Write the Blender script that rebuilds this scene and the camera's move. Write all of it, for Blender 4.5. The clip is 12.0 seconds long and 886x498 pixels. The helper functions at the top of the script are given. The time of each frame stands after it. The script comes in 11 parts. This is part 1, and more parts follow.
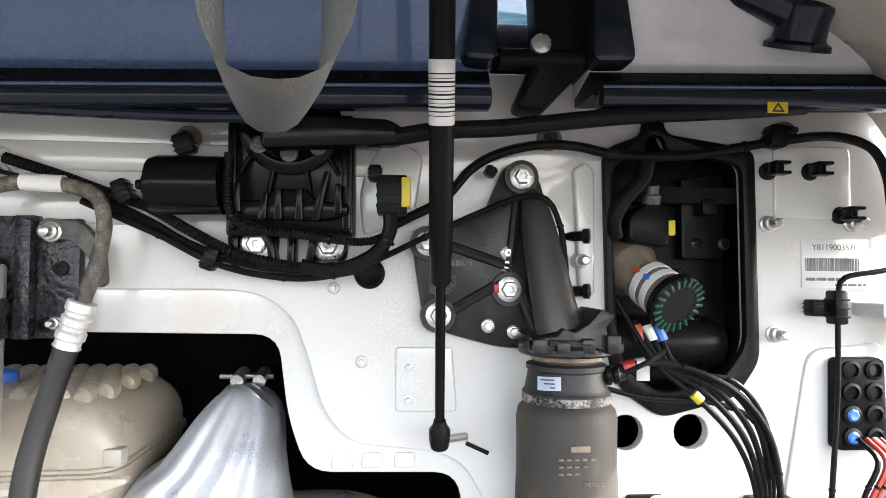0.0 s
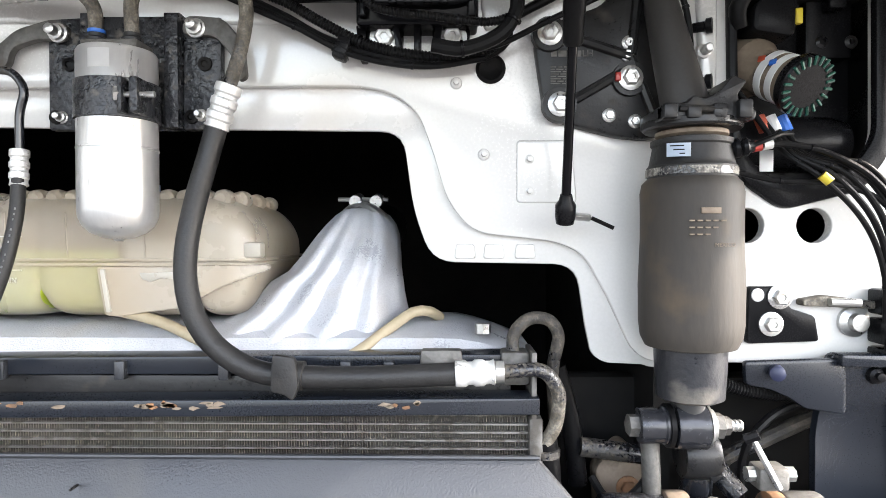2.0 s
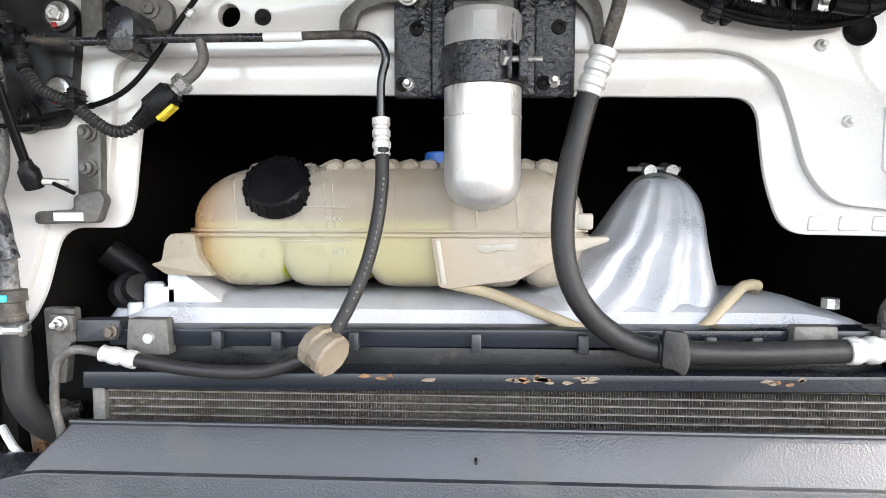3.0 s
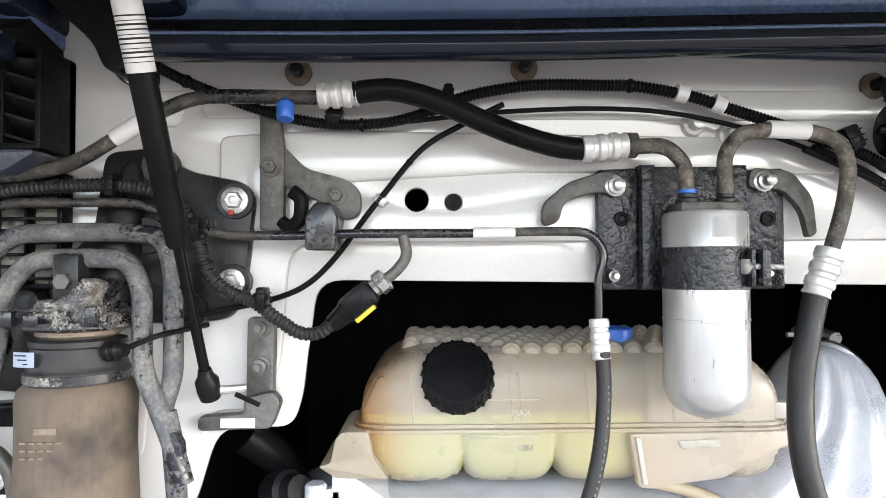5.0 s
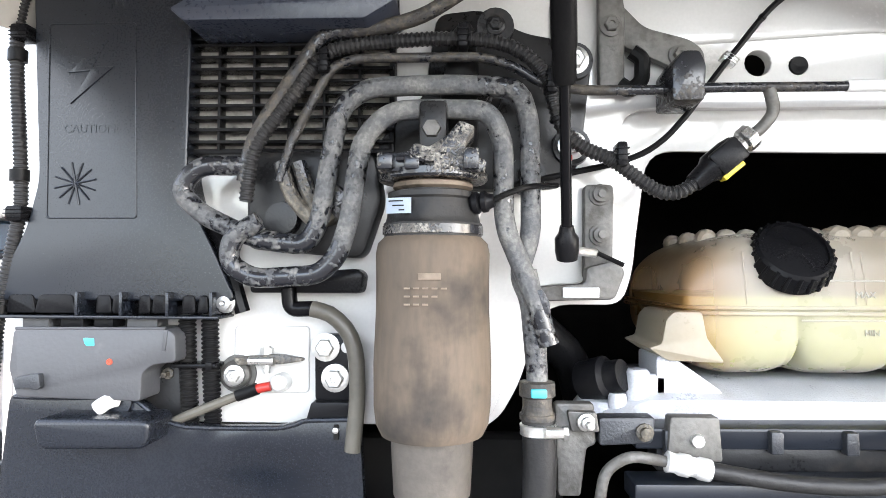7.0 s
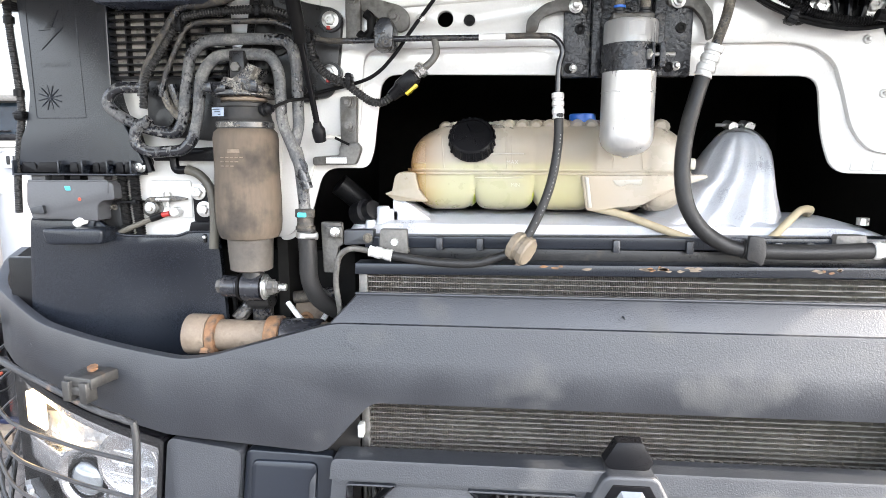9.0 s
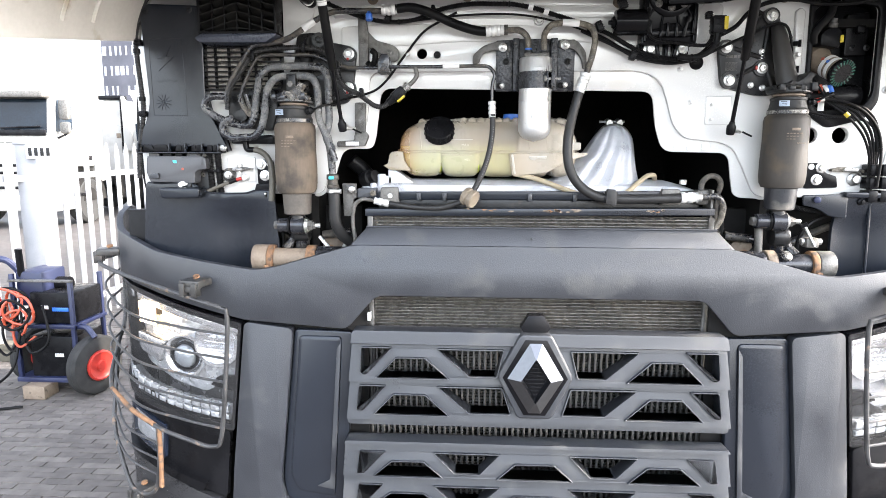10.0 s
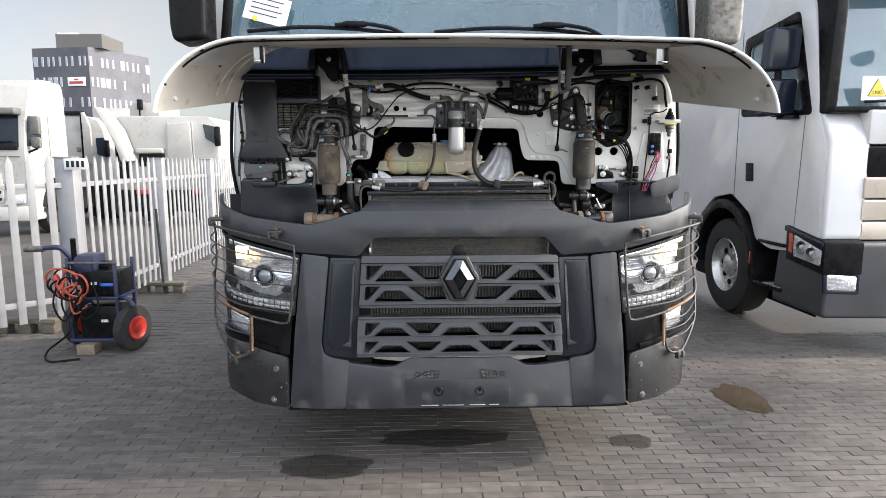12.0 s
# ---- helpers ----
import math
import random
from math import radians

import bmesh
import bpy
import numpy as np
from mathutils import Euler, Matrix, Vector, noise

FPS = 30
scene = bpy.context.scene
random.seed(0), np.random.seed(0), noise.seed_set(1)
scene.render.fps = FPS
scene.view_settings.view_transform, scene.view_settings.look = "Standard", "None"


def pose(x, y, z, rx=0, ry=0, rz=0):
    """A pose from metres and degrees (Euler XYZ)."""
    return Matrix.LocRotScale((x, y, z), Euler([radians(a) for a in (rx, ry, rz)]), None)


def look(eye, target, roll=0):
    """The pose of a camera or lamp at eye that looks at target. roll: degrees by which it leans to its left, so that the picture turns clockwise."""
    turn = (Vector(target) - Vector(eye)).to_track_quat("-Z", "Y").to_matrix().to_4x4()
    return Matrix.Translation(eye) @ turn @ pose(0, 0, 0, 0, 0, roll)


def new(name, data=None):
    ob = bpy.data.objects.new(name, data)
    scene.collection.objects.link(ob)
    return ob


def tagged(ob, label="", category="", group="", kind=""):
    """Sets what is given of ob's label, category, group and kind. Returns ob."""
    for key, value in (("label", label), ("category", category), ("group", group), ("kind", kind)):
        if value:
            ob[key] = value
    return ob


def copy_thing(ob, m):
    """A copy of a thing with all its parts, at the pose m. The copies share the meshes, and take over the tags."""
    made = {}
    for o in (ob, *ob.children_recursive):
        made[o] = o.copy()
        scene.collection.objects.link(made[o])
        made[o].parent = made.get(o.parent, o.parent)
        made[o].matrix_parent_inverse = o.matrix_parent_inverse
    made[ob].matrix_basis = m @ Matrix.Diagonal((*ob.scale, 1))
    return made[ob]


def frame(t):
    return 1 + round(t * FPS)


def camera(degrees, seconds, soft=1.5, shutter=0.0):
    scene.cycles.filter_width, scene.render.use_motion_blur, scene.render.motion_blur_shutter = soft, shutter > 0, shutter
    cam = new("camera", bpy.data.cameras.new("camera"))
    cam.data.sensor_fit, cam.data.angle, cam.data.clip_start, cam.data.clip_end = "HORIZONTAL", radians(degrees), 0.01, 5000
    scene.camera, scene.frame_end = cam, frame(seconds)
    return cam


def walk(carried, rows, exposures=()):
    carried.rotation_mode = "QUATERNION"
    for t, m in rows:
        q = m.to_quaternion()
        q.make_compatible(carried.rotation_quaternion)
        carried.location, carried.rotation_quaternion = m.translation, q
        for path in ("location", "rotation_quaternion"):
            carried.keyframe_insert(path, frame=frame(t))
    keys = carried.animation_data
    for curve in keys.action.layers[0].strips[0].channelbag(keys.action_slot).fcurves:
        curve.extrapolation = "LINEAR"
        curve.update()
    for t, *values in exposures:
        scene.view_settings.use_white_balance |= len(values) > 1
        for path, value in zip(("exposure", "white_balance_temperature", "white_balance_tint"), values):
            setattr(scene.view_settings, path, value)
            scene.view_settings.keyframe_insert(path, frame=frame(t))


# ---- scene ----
cam = camera(70.9, 12.0, soft=0.6)
PATH = [
    (0, (0.439, -0.73, 1.857), (0.588, 1.263, 1.943), 0.4),
    (0.5, (0.357, -0.724, 1.835), (0.441, 1.272, 1.937), 0.3),
    (1, (0.365, -0.722, 1.788), (0.405, 1.275, 1.883), 0.2),
    (1.5, (0.402, -0.75, 1.711), (0.403, 1.247, 1.816), 0.1),
    (2, (0.362, -0.747, 1.656), (0.333, 1.252, 1.624), 0.0),
    (2.5, (0.148, -0.777, 1.653), (0.086, 1.22, 1.567), 0.3),
    (3, (-0.022, -0.737, 1.658), (-0.125, 1.256, 1.527), 0.1),
    (3.2, (-0.061, -0.709, 1.662), (-0.183, 1.283, 1.532), 0.2),
    (4.8, (-0.282, -0.693, 1.803), (-0.14, 1.301, 1.868), -0.5),
    (5, (-0.299, -0.688, 1.813), (-0.258, 1.311, 1.863), -0.2),
    (5.5, (-0.474, -0.672, 1.816), (-0.462, 1.325, 1.908), 0.2),
    (6, (-0.605, -0.64, 1.813), (-0.657, 1.356, 1.93), 0.1),
    (6.5, (-0.632, -0.639, 1.748), (-0.696, 1.357, 1.859), 0.2),
    (7, (-0.615, -0.651, 1.667), (-0.694, 1.346, 1.741), 0.2),
    (7.2, (-0.616, -0.647, 1.637), (-0.706, 1.351, 1.631), 0.3),
    (8.8, (-0.237, -0.982, 1.684), (-0.417, 0.983, 1.358), 0.2),
    (9, (-0.215, -1.098, 1.662), (-0.398, 0.869, 1.354), 0.1),
    (9.2, (-0.22, -1.202, 1.661), (-0.382, 0.765, 1.337), 0.1),
    (9.5, (-0.207, -1.367, 1.646), (-0.366, 0.6, 1.323), 0.2),
    (10, (-0.163, -1.723, 1.633), (-0.269, 0.249, 1.316), 0.2),
    (10.5, (-0.081, -2.11, 1.62), (-0.096, -0.137, 1.289), 0.0),
    (11, (-0.128, -2.54, 1.604), (-0.095, -0.569, 1.268), -0.1),
    (11.2, (-0.154, -2.72, 1.607), (-0.099, -0.749, 1.271), -0.1),
    (11.5, (-0.158, -2.935, 1.59), (-0.097, -0.963, 1.257), -0.2),
    (12, (-0.185, -3.188, 1.624), (-0.121, -1.209, 1.344), -0.1),
]
walk(cam, [(t, look(eye, target, roll)) for t, eye, target, roll in PATH],
     exposures=[(0, 3.58, 6510, 12), (2.0, 3.50, 6510, 12), (3.2, 3.46, 6570, 12), (5.0, 3.66, 6490, 12), (5.6, 3.80, 6470, 12), (6.1, 3.98, 6470, 12), (7.2, 3.92, 6450, 12), (9.0, 3.75, 6510, 12), (10.0, 3.62, 6440, 12), (10.5, 3.42, 6480, 12), (11.0, 3.0, 6540, 11), (11.5, 2.66, 6580, 11), (12, 2.18, 6580, 11)])


# ---- world and light ----
world = bpy.data.worlds.new("world")
scene.world = world
world.use_nodes = True
wn = world.node_tree
sky = wn.nodes.new("ShaderNodeTexSky")
sky.sky_type = "NISHITA"
sky.sun_disc = False
sky.sun_elevation = radians(30)
sky.sun_rotation = radians(98)
sky.air_density, sky.dust_density, sky.ozone_density = 1.0, 1.5, 1.0
grey = wn.nodes.new("ShaderNodeRGBToBW")
cloud = wn.nodes.new("ShaderNodeTexNoise")
cloud.inputs["Scale"].default_value, cloud.inputs["Detail"].default_value = 2.2, 7
veil = wn.nodes.new("ShaderNodeMapRange")
veil.inputs["From Min"].default_value, veil.inputs["From Max"].default_value = 0.38, 0.62
veil.inputs["To Min"].default_value, veil.inputs["To Max"].default_value = 0.35, 0.9
lift = wn.nodes.new("ShaderNodeMath")
lift.operation, lift.inputs[1].default_value = "MULTIPLY", 1.25
haze = wn.nodes.new("ShaderNodeMixRGB")
wn.links.new(wn.nodes.new("ShaderNodeTexCoord").outputs["Generated"], cloud.inputs["Vector"])
wn.links.new(cloud.outputs["Fac"], veil.inputs["Value"])
wn.links.new(sky.outputs[0], grey.inputs[0])
wn.links.new(grey.outputs[0], lift.inputs[0])
wn.links.new(veil.outputs[0], haze.inputs[0])
wn.links.new(sky.outputs[0], haze.inputs[1])
wn.links.new(lift.outputs[0], haze.inputs[2])
height = wn.nodes.new("ShaderNodeSeparateXYZ")
wn.links.new(wn.nodes.new("ShaderNodeTexCoord").outputs["Generated"], height.inputs[0])
dome = wn.nodes.new("ShaderNodeMapRange")
dome.inputs["From Min"].default_value, dome.inputs["From Max"].default_value = 0.0, 0.9
dome.inputs["To Min"].default_value, dome.inputs["To Max"].default_value = 0.58, 1.5
wn.links.new(height.outputs["Z"], dome.inputs["Value"])
toward = wn.nodes.new("ShaderNodeVectorMath")  # added light balance: sky brightened out front, dimmed behind the truck, apart from the sun
toward.operation, toward.inputs[1].default_value = "DOT_PRODUCT", (0.45, -0.89, 0.0)
wn.links.new(wn.nodes.new("ShaderNodeTexCoord").outputs["Generated"], toward.inputs[0])
front_boost = wn.nodes.new("ShaderNodeMapRange")
front_boost.interpolation_type = "SMOOTHSTEP"
front_boost.inputs["From Min"].default_value, front_boost.inputs["From Max"].default_value = -0.9, 0.9
front_boost.inputs["To Min"].default_value, front_boost.inputs["To Max"].default_value = 0.34, 1.55
wn.links.new(toward.outputs["Value"], front_boost.inputs["Value"])
both_ = wn.nodes.new("ShaderNodeMath")
both_.operation = "MULTIPLY"
wn.links.new(dome.outputs[0], both_.inputs[0])
wn.links.new(front_boost.outputs[0], both_.inputs[1])
vault = wn.nodes.new("ShaderNodeMixRGB")
vault.blend_type = "MULTIPLY"
vault.inputs[0].default_value = 1
wn.links.new(haze.outputs[0], vault.inputs[1])
wn.links.new(both_.outputs[0], vault.inputs[2])
wn.links.new(vault.outputs[0], wn.nodes["Background"].inputs[0])
wn.nodes["Background"].inputs[1].default_value = 0.15
sun_data = bpy.data.lights.new("sun", "SUN")
sun_data.energy, sun_data.angle, sun_data.color = 1.5, radians(0.6), (1.0, 0.91, 0.78)
sun = new("sun", sun_data)
sun.matrix_world = look((9, -0.3, 5.2), (0, 0, 0))


# ---- materials ----
def ramp(n, links, fac, a, b, lo=0.35, hi=0.65):
    r = n.new("ShaderNodeValToRGB")
    r.color_ramp.elements[0].position, r.color_ramp.elements[1].position = lo, hi
    r.color_ramp.elements[0].color, r.color_ramp.elements[1].color = (*a, 1), (*b, 1)
    links.new(fac, r.inputs[0])
    return r.outputs[0]


def tex(n, links, scale, detail=4.0, stretch=None):
    co = n.new("ShaderNodeTexCoord").outputs["Object"]
    if stretch:
        m = n.new("ShaderNodeMapping")
        m.inputs["Scale"].default_value = stretch
        links.new(co, m.inputs[0])
        co = m.outputs[0]
    t = n.new("ShaderNodeTexNoise")
    t.inputs["Scale"].default_value, t.inputs["Detail"].default_value = scale, detail
    links.new(co, t.inputs["Vector"])
    return t.outputs["Fac"]


def surface(name, a, b, rough=0.5, metal=0.0, scale=6.0, fine=120.0, bump=0.15, dirt=None, dirt_at=(0.55, 0.7),
            dirt_scale=18.0, alpha=1.0, coat=0.0, rough_var=0.15, stretch=None, spread=(0.35, 0.65), trans=0.0, bump_scale=0.0012, emit=None, spec=0.5):
    """Base colour between a and b at two scales, patches of dirt with their own shape, uneven gloss and a fine relief."""
    m = bpy.data.materials.new(name)
    m.use_nodes = True
    n, links = m.node_tree.nodes, m.node_tree.links
    p = n["Principled BSDF"]
    big, small = tex(n, links, scale, 5, stretch), tex(n, links, fine, 3, stretch)
    mix = n.new("ShaderNodeMath")
    mix.operation, mix.inputs[1].default_value = "MULTIPLY_ADD", 0.7
    half = n.new("ShaderNodeMath")
    half.operation, half.inputs[1].default_value = "MULTIPLY", 0.3
    links.new(small, half.inputs[0])
    links.new(big, mix.inputs[0])
    links.new(half.outputs[0], mix.inputs[2])
    col = ramp(n, links, mix.outputs[0], a, b, *spread)
    rr = n.new("ShaderNodeMapRange")
    rr.inputs["From Min"].default_value, rr.inputs["From Max"].default_value = 0.3, 0.7
    rr.inputs["To Min"].default_value, rr.inputs["To Max"].default_value = max(rough - rough_var, 0.02), min(rough + rough_var, 1)
    links.new(mix.outputs[0], rr.inputs["Value"])
    ro = rr.outputs[0]
    if dirt:
        d = tex(n, links, dirt_scale, 8)
        k = ramp(n, links, d, (0, 0, 0), (1, 1, 1), *dirt_at)
        mx = n.new("ShaderNodeMixRGB")
        links.new(k, mx.inputs[0])
        links.new(col, mx.inputs[1])
        mx.inputs[2].default_value = (*dirt, 1)
        col = mx.outputs[0]
        mr = n.new("ShaderNodeMixRGB")
        links.new(k, mr.inputs[0])
        links.new(ro, mr.inputs[1])
        mr.inputs[2].default_value = (0.85, 0.85, 0.85, 1)
        ro = mr.outputs[0]
        if metal:
            mm = n.new("ShaderNodeMixRGB")
            links.new(k, mm.inputs[0])
            mm.inputs[1].default_value, mm.inputs[2].default_value = (metal, metal, metal, 1), (0, 0, 0, 1)
            links.new(mm.outputs[0], p.inputs["Metallic"])
    if not (dirt and metal):
        p.inputs["Metallic"].default_value = metal
    links.new(col, p.inputs["Base Color"])
    links.new(ro, p.inputs["Roughness"])
    p.inputs["Alpha"].default_value = alpha
    p.inputs["Coat Weight"].default_value = coat
    p.inputs["Specular IOR Level"].default_value = spec
    p.inputs["Transmission Weight"].default_value = trans
    if emit:
        p.inputs["Emission Color"].default_value, p.inputs["Emission Strength"].default_value = (*emit[0], 1), emit[1]
    if bump:
        bn = n.new("ShaderNodeBump")
        bn.inputs["Strength"].default_value, bn.inputs["Distance"].default_value = bump, bump_scale
        links.new(small, bn.inputs["Height"])
        links.new(bn.outputs[0], p.inputs["Normal"])
    return m


M = dict(
    white=surface("white_cab_paint", (0.475, 0.472, 0.455), (0.535, 0.532, 0.515), 0.20, scale=3, fine=300, bump=0.02, coat=0.5,
                  dirt=(0.43, 0.39, 0.33), dirt_at=(0.60, 0.95), dirt_scale=7),
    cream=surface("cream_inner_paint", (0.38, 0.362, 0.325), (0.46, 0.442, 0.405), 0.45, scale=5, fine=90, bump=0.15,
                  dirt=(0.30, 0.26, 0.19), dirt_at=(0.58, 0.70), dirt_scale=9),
    truckwhite=surface("white_truck_paint", (0.44, 0.45, 0.465), (0.52, 0.52, 0.525), 0.20, scale=0.6, fine=8, bump=0.0, coat=0.5, rough_var=0.05),
    # Darker copy of the truck paint, offsetting the strong light on far trucks.
    farpaint=surface("dimmed_cream_truck_paint", (0.25, 0.243, 0.225), (0.30, 0.293, 0.273), 0.35, scale=1.2, fine=14, bump=0.0, dirt=(0.17, 0.155, 0.13), dirt_at=(0.56, 0.9), dirt_scale=3),
    farscreen=surface("dark_truck_glass", (0.012, 0.018, 0.026), (0.022, 0.034, 0.048), 0.04, scale=2, fine=30, bump=0.0, spec=0.35, rough_var=0.02),
    drainrubber=surface("olive_grey_drain_rubber", (0.060, 0.055, 0.045), (0.095, 0.088, 0.072), 0.5, scale=12, fine=160, bump=0.2, spec=0.3),
    wetbush=surface("oily_black_bush", (0.012, 0.013, 0.017), (0.035, 0.036, 0.040), 0.24, 0.3, scale=18, fine=160, bump=0.25, dirt=(0.11, 0.09, 0.065), dirt_at=(0.62, 0.82), dirt_scale=34, spec=0.5),
    sillblue=surface("blue_grey_sill", (0.022, 0.027, 0.040), (0.034, 0.040, 0.056), 0.30, scale=6, fine=260, bump=0.08, spec=0.4, dirt=(0.075, 0.075, 0.078), dirt_at=(0.60, 0.85), dirt_scale=14),
    armgrey=surface("satin_arm_casting", (0.026, 0.025, 0.0245), (0.042, 0.040, 0.038), 0.36, 0.2, scale=10, fine=300, bump=0.1, spec=0.4),
    modulegrey=surface("grey_module_case", (0.038, 0.039, 0.042), (0.054, 0.055, 0.059), 0.5, scale=8, fine=240, bump=0.2, dirt=(0.16, 0.15, 0.14), dirt_at=(0.6, 0.85), dirt_scale=20),
    plastic=surface("grained_grey_plastic", (0.014, 0.0155, 0.0190), (0.022, 0.024, 0.028), 0.40, scale=7, fine=420, bump=0.45,
                    dirt=(0.055, 0.055, 0.053), dirt_at=(0.56, 0.80), dirt_scale=9, spec=0.50),
    black=surface("black_plastic", (0.004, 0.004, 0.0045), (0.008, 0.008, 0.009), 0.28, scale=8, fine=500, bump=0.2,
                  dirt=(0.018, 0.017, 0.016), dirt_at=(0.62, 0.85), dirt_scale=16, spec=0.09),
    gloss=surface("glossy_blue_black_panel", (0.006, 0.009, 0.017), (0.010, 0.014, 0.025), 0.14, scale=5, fine=200, bump=0.02, coat=0.0, spec=0.30, rough_var=0.04),
    rubber=surface("black_rubber", (0.004, 0.004, 0.0045), (0.008, 0.008, 0.008), 0.38, scale=20, fine=300, bump=0.3,
                   dirt=(0.022, 0.021, 0.019), dirt_at=(0.6, 0.8), dirt_scale=25, spec=0.08),
    dustyrubber=surface("dusty_hose_rubber", (0.009, 0.009, 0.0095), (0.021, 0.0205, 0.020), 0.5, scale=15, fine=250, bump=0.4,
                        dirt=(0.045, 0.041, 0.036), dirt_at=(0.60, 0.85), dirt_scale=24, spec=0.3),
    slatgrey=surface("dusty_louvre_blade", (0.006, 0.006, 0.006), (0.014, 0.0135, 0.0125), 0.6, scale=20, fine=250, bump=0.3, dirt=(0.035, 0.032, 0.027), dirt_at=(0.55, 0.8), dirt_scale=35, spec=0.12),
    bellows=surface("dusty_bellows_rubber", (0.054, 0.043, 0.033), (0.115, 0.088, 0.064), 0.7, scale=9, fine=160, bump=0.3, stretch=(1, 1, 0.25),
                    dirt=(0.024, 0.022, 0.020), dirt_at=(0.52, 0.72), dirt_scale=14, spec=0.3),
    darkbellows=surface("grey_brown_bellows_rubber", (0.020, 0.0185, 0.0165), (0.044, 0.038, 0.032), 0.65, scale=9, fine=160, bump=0.3, stretch=(1, 1, 0.25),
                        dirt=(0.095, 0.070, 0.045), dirt_at=(0.56, 0.80), dirt_scale=12, spec=0.3),
    pistonrubber=surface("scuffed_piston", (0.040, 0.036, 0.032), (0.085, 0.075, 0.064), 0.6, scale=14, fine=160, bump=0.4,
                         dirt=(0.16, 0.14, 0.115), dirt_at=(0.58, 0.75), dirt_scale=30, spec=0.25),
    darkpiston=surface("dark_scuffed_piston", (0.012, 0.013, 0.016), (0.030, 0.030, 0.032), 0.40, scale=10, fine=180, bump=0.4,
                       dirt=(0.11, 0.10, 0.085), dirt_at=(0.54, 0.75), dirt_scale=26, spec=0.35),
    alu=surface("brushed_aluminium", (0.42, 0.42, 0.415), (0.52, 0.52, 0.515), 0.36, 0.6, scale=10, fine=200, bump=0.15,
                dirt=(0.42, 0.39, 0.33), dirt_at=(0.55, 1.0), dirt_scale=40, stretch=(1, 1, 0.15)),
    castalu=surface("cast_aluminium", (0.37, 0.38, 0.405), (0.50, 0.51, 0.535), 0.36, 0.12, scale=20, fine=420, bump=0.6,
                    dirt=(0.42, 0.38, 0.33), dirt_at=(0.55, 0.95), dirt_scale=14),
    steel=surface("zinc_steel", (0.42, 0.42, 0.41), (0.58, 0.58, 0.56), 0.35, 0.9, scale=30, fine=300, bump=0.2,
                  dirt=(0.25, 0.20, 0.14), dirt_at=(0.6, 0.8), dirt_scale=60),
    crimp=surface("white_crimp_sleeve", (0.46, 0.46, 0.45), (0.60, 0.60, 0.585), 0.35, 0.35, scale=30, fine=200, bump=0.2),
    tank=surface("milky_tank_plastic", (0.45, 0.40, 0.325), (0.51, 0.462, 0.39), 0.30, scale=4, fine=60, bump=0.03, alpha=0.50, spread=(0.2, 0.8),
                 dirt=(0.44, 0.27, 0.09), dirt_at=(0.46, 1.15), dirt_scale=3.5),
    lug=surface("milky_lug_plastic", (0.31, 0.29, 0.24), (0.37, 0.345, 0.30), 0.35, scale=9, fine=120, bump=0.08, spread=(0.2, 0.8),
                dirt=(0.45, 0.36, 0.24), dirt_at=(0.52, 0.95), dirt_scale=12),
    lugclear=surface("amber_lug_plastic", (0.27, 0.225, 0.155), (0.32, 0.28, 0.21), 0.35, scale=7, fine=120, bump=0.06, alpha=0.72, dirt=(0.36, 0.20, 0.07), dirt_at=(0.50, 1.0), dirt_scale=8),
    coolant=surface("green_coolant", (0.20, 0.255, 0.004), (0.26, 0.30, 0.010), 0.35, scale=3, fine=40, bump=0.0),
    tanhose=surface("tan_rubber_hose", (0.27, 0.22, 0.14), (0.37, 0.31, 0.21), 0.5, scale=14, fine=150, bump=0.2),
    spacer=surface("dusty_spacer_rubber", (0.13, 0.105, 0.075), (0.21, 0.175, 0.13), 0.7, scale=20, fine=200, bump=0.4, dirt=(0.07, 0.058, 0.045), dirt_at=(0.55, 0.75), dirt_scale=40),
    cast=surface("black_cast_bracket", (0.008, 0.008, 0.0085), (0.018, 0.018, 0.0185), 0.34, 0.0, scale=25, fine=300, bump=0.18,
                 dirt=(0.05, 0.044, 0.036), dirt_at=(0.60, 0.85), dirt_scale=36, spec=0.25),
    tarred=surface("flaking_black_plate", (0.010, 0.011, 0.013), (0.025, 0.026, 0.03), 0.28, 0.1, scale=40, fine=160, bump=0.55,
                   dirt=(0.13, 0.12, 0.105), dirt_at=(0.60, 0.72), dirt_scale=55, bump_scale=0.004, spec=0.4),
    greysteel=surface("dull_grey_steel", (0.06, 0.058, 0.054), (0.14, 0.135, 0.125), 0.55, 0.4, scale=25, fine=200, bump=0.6,
                      dirt=(0.05, 0.045, 0.038), dirt_at=(0.52, 0.68), dirt_scale=45),
    rust=surface("rusty_steel", (0.12, 0.055, 0.024), (0.23, 0.125, 0.062), 0.8, 0.1, scale=30, fine=200, bump=0.6,
                 dirt=(0.05, 0.035, 0.025), dirt_at=(0.5, 0.65), dirt_scale=45),
    guardgrey=surface("dim_guard_bars", (0.030, 0.029, 0.027), (0.06, 0.058, 0.053), 0.6, scale=25, fine=200, bump=0.4, dirt=(0.09, 0.08, 0.065), dirt_at=(0.58, 0.75), dirt_scale=50),
    fins=surface("dusty_radiator_fins", (0.030, 0.027, 0.024), (0.10, 0.091, 0.077), 0.65, 0.2, scale=12, fine=300, bump=0.5,
                 dirt=(0.17, 0.150, 0.118), dirt_at=(0.54, 0.68), dirt_scale=160),
    tubes=surface("dull_radiator_tubes", (0.070, 0.067, 0.062), (0.16, 0.155, 0.145), 0.5, 0.3, scale=9, fine=200, bump=0.3, stretch=(0.3, 1, 1),
                  dirt=(0.05, 0.044, 0.036), dirt_at=(0.5, 0.62), dirt_scale=60),
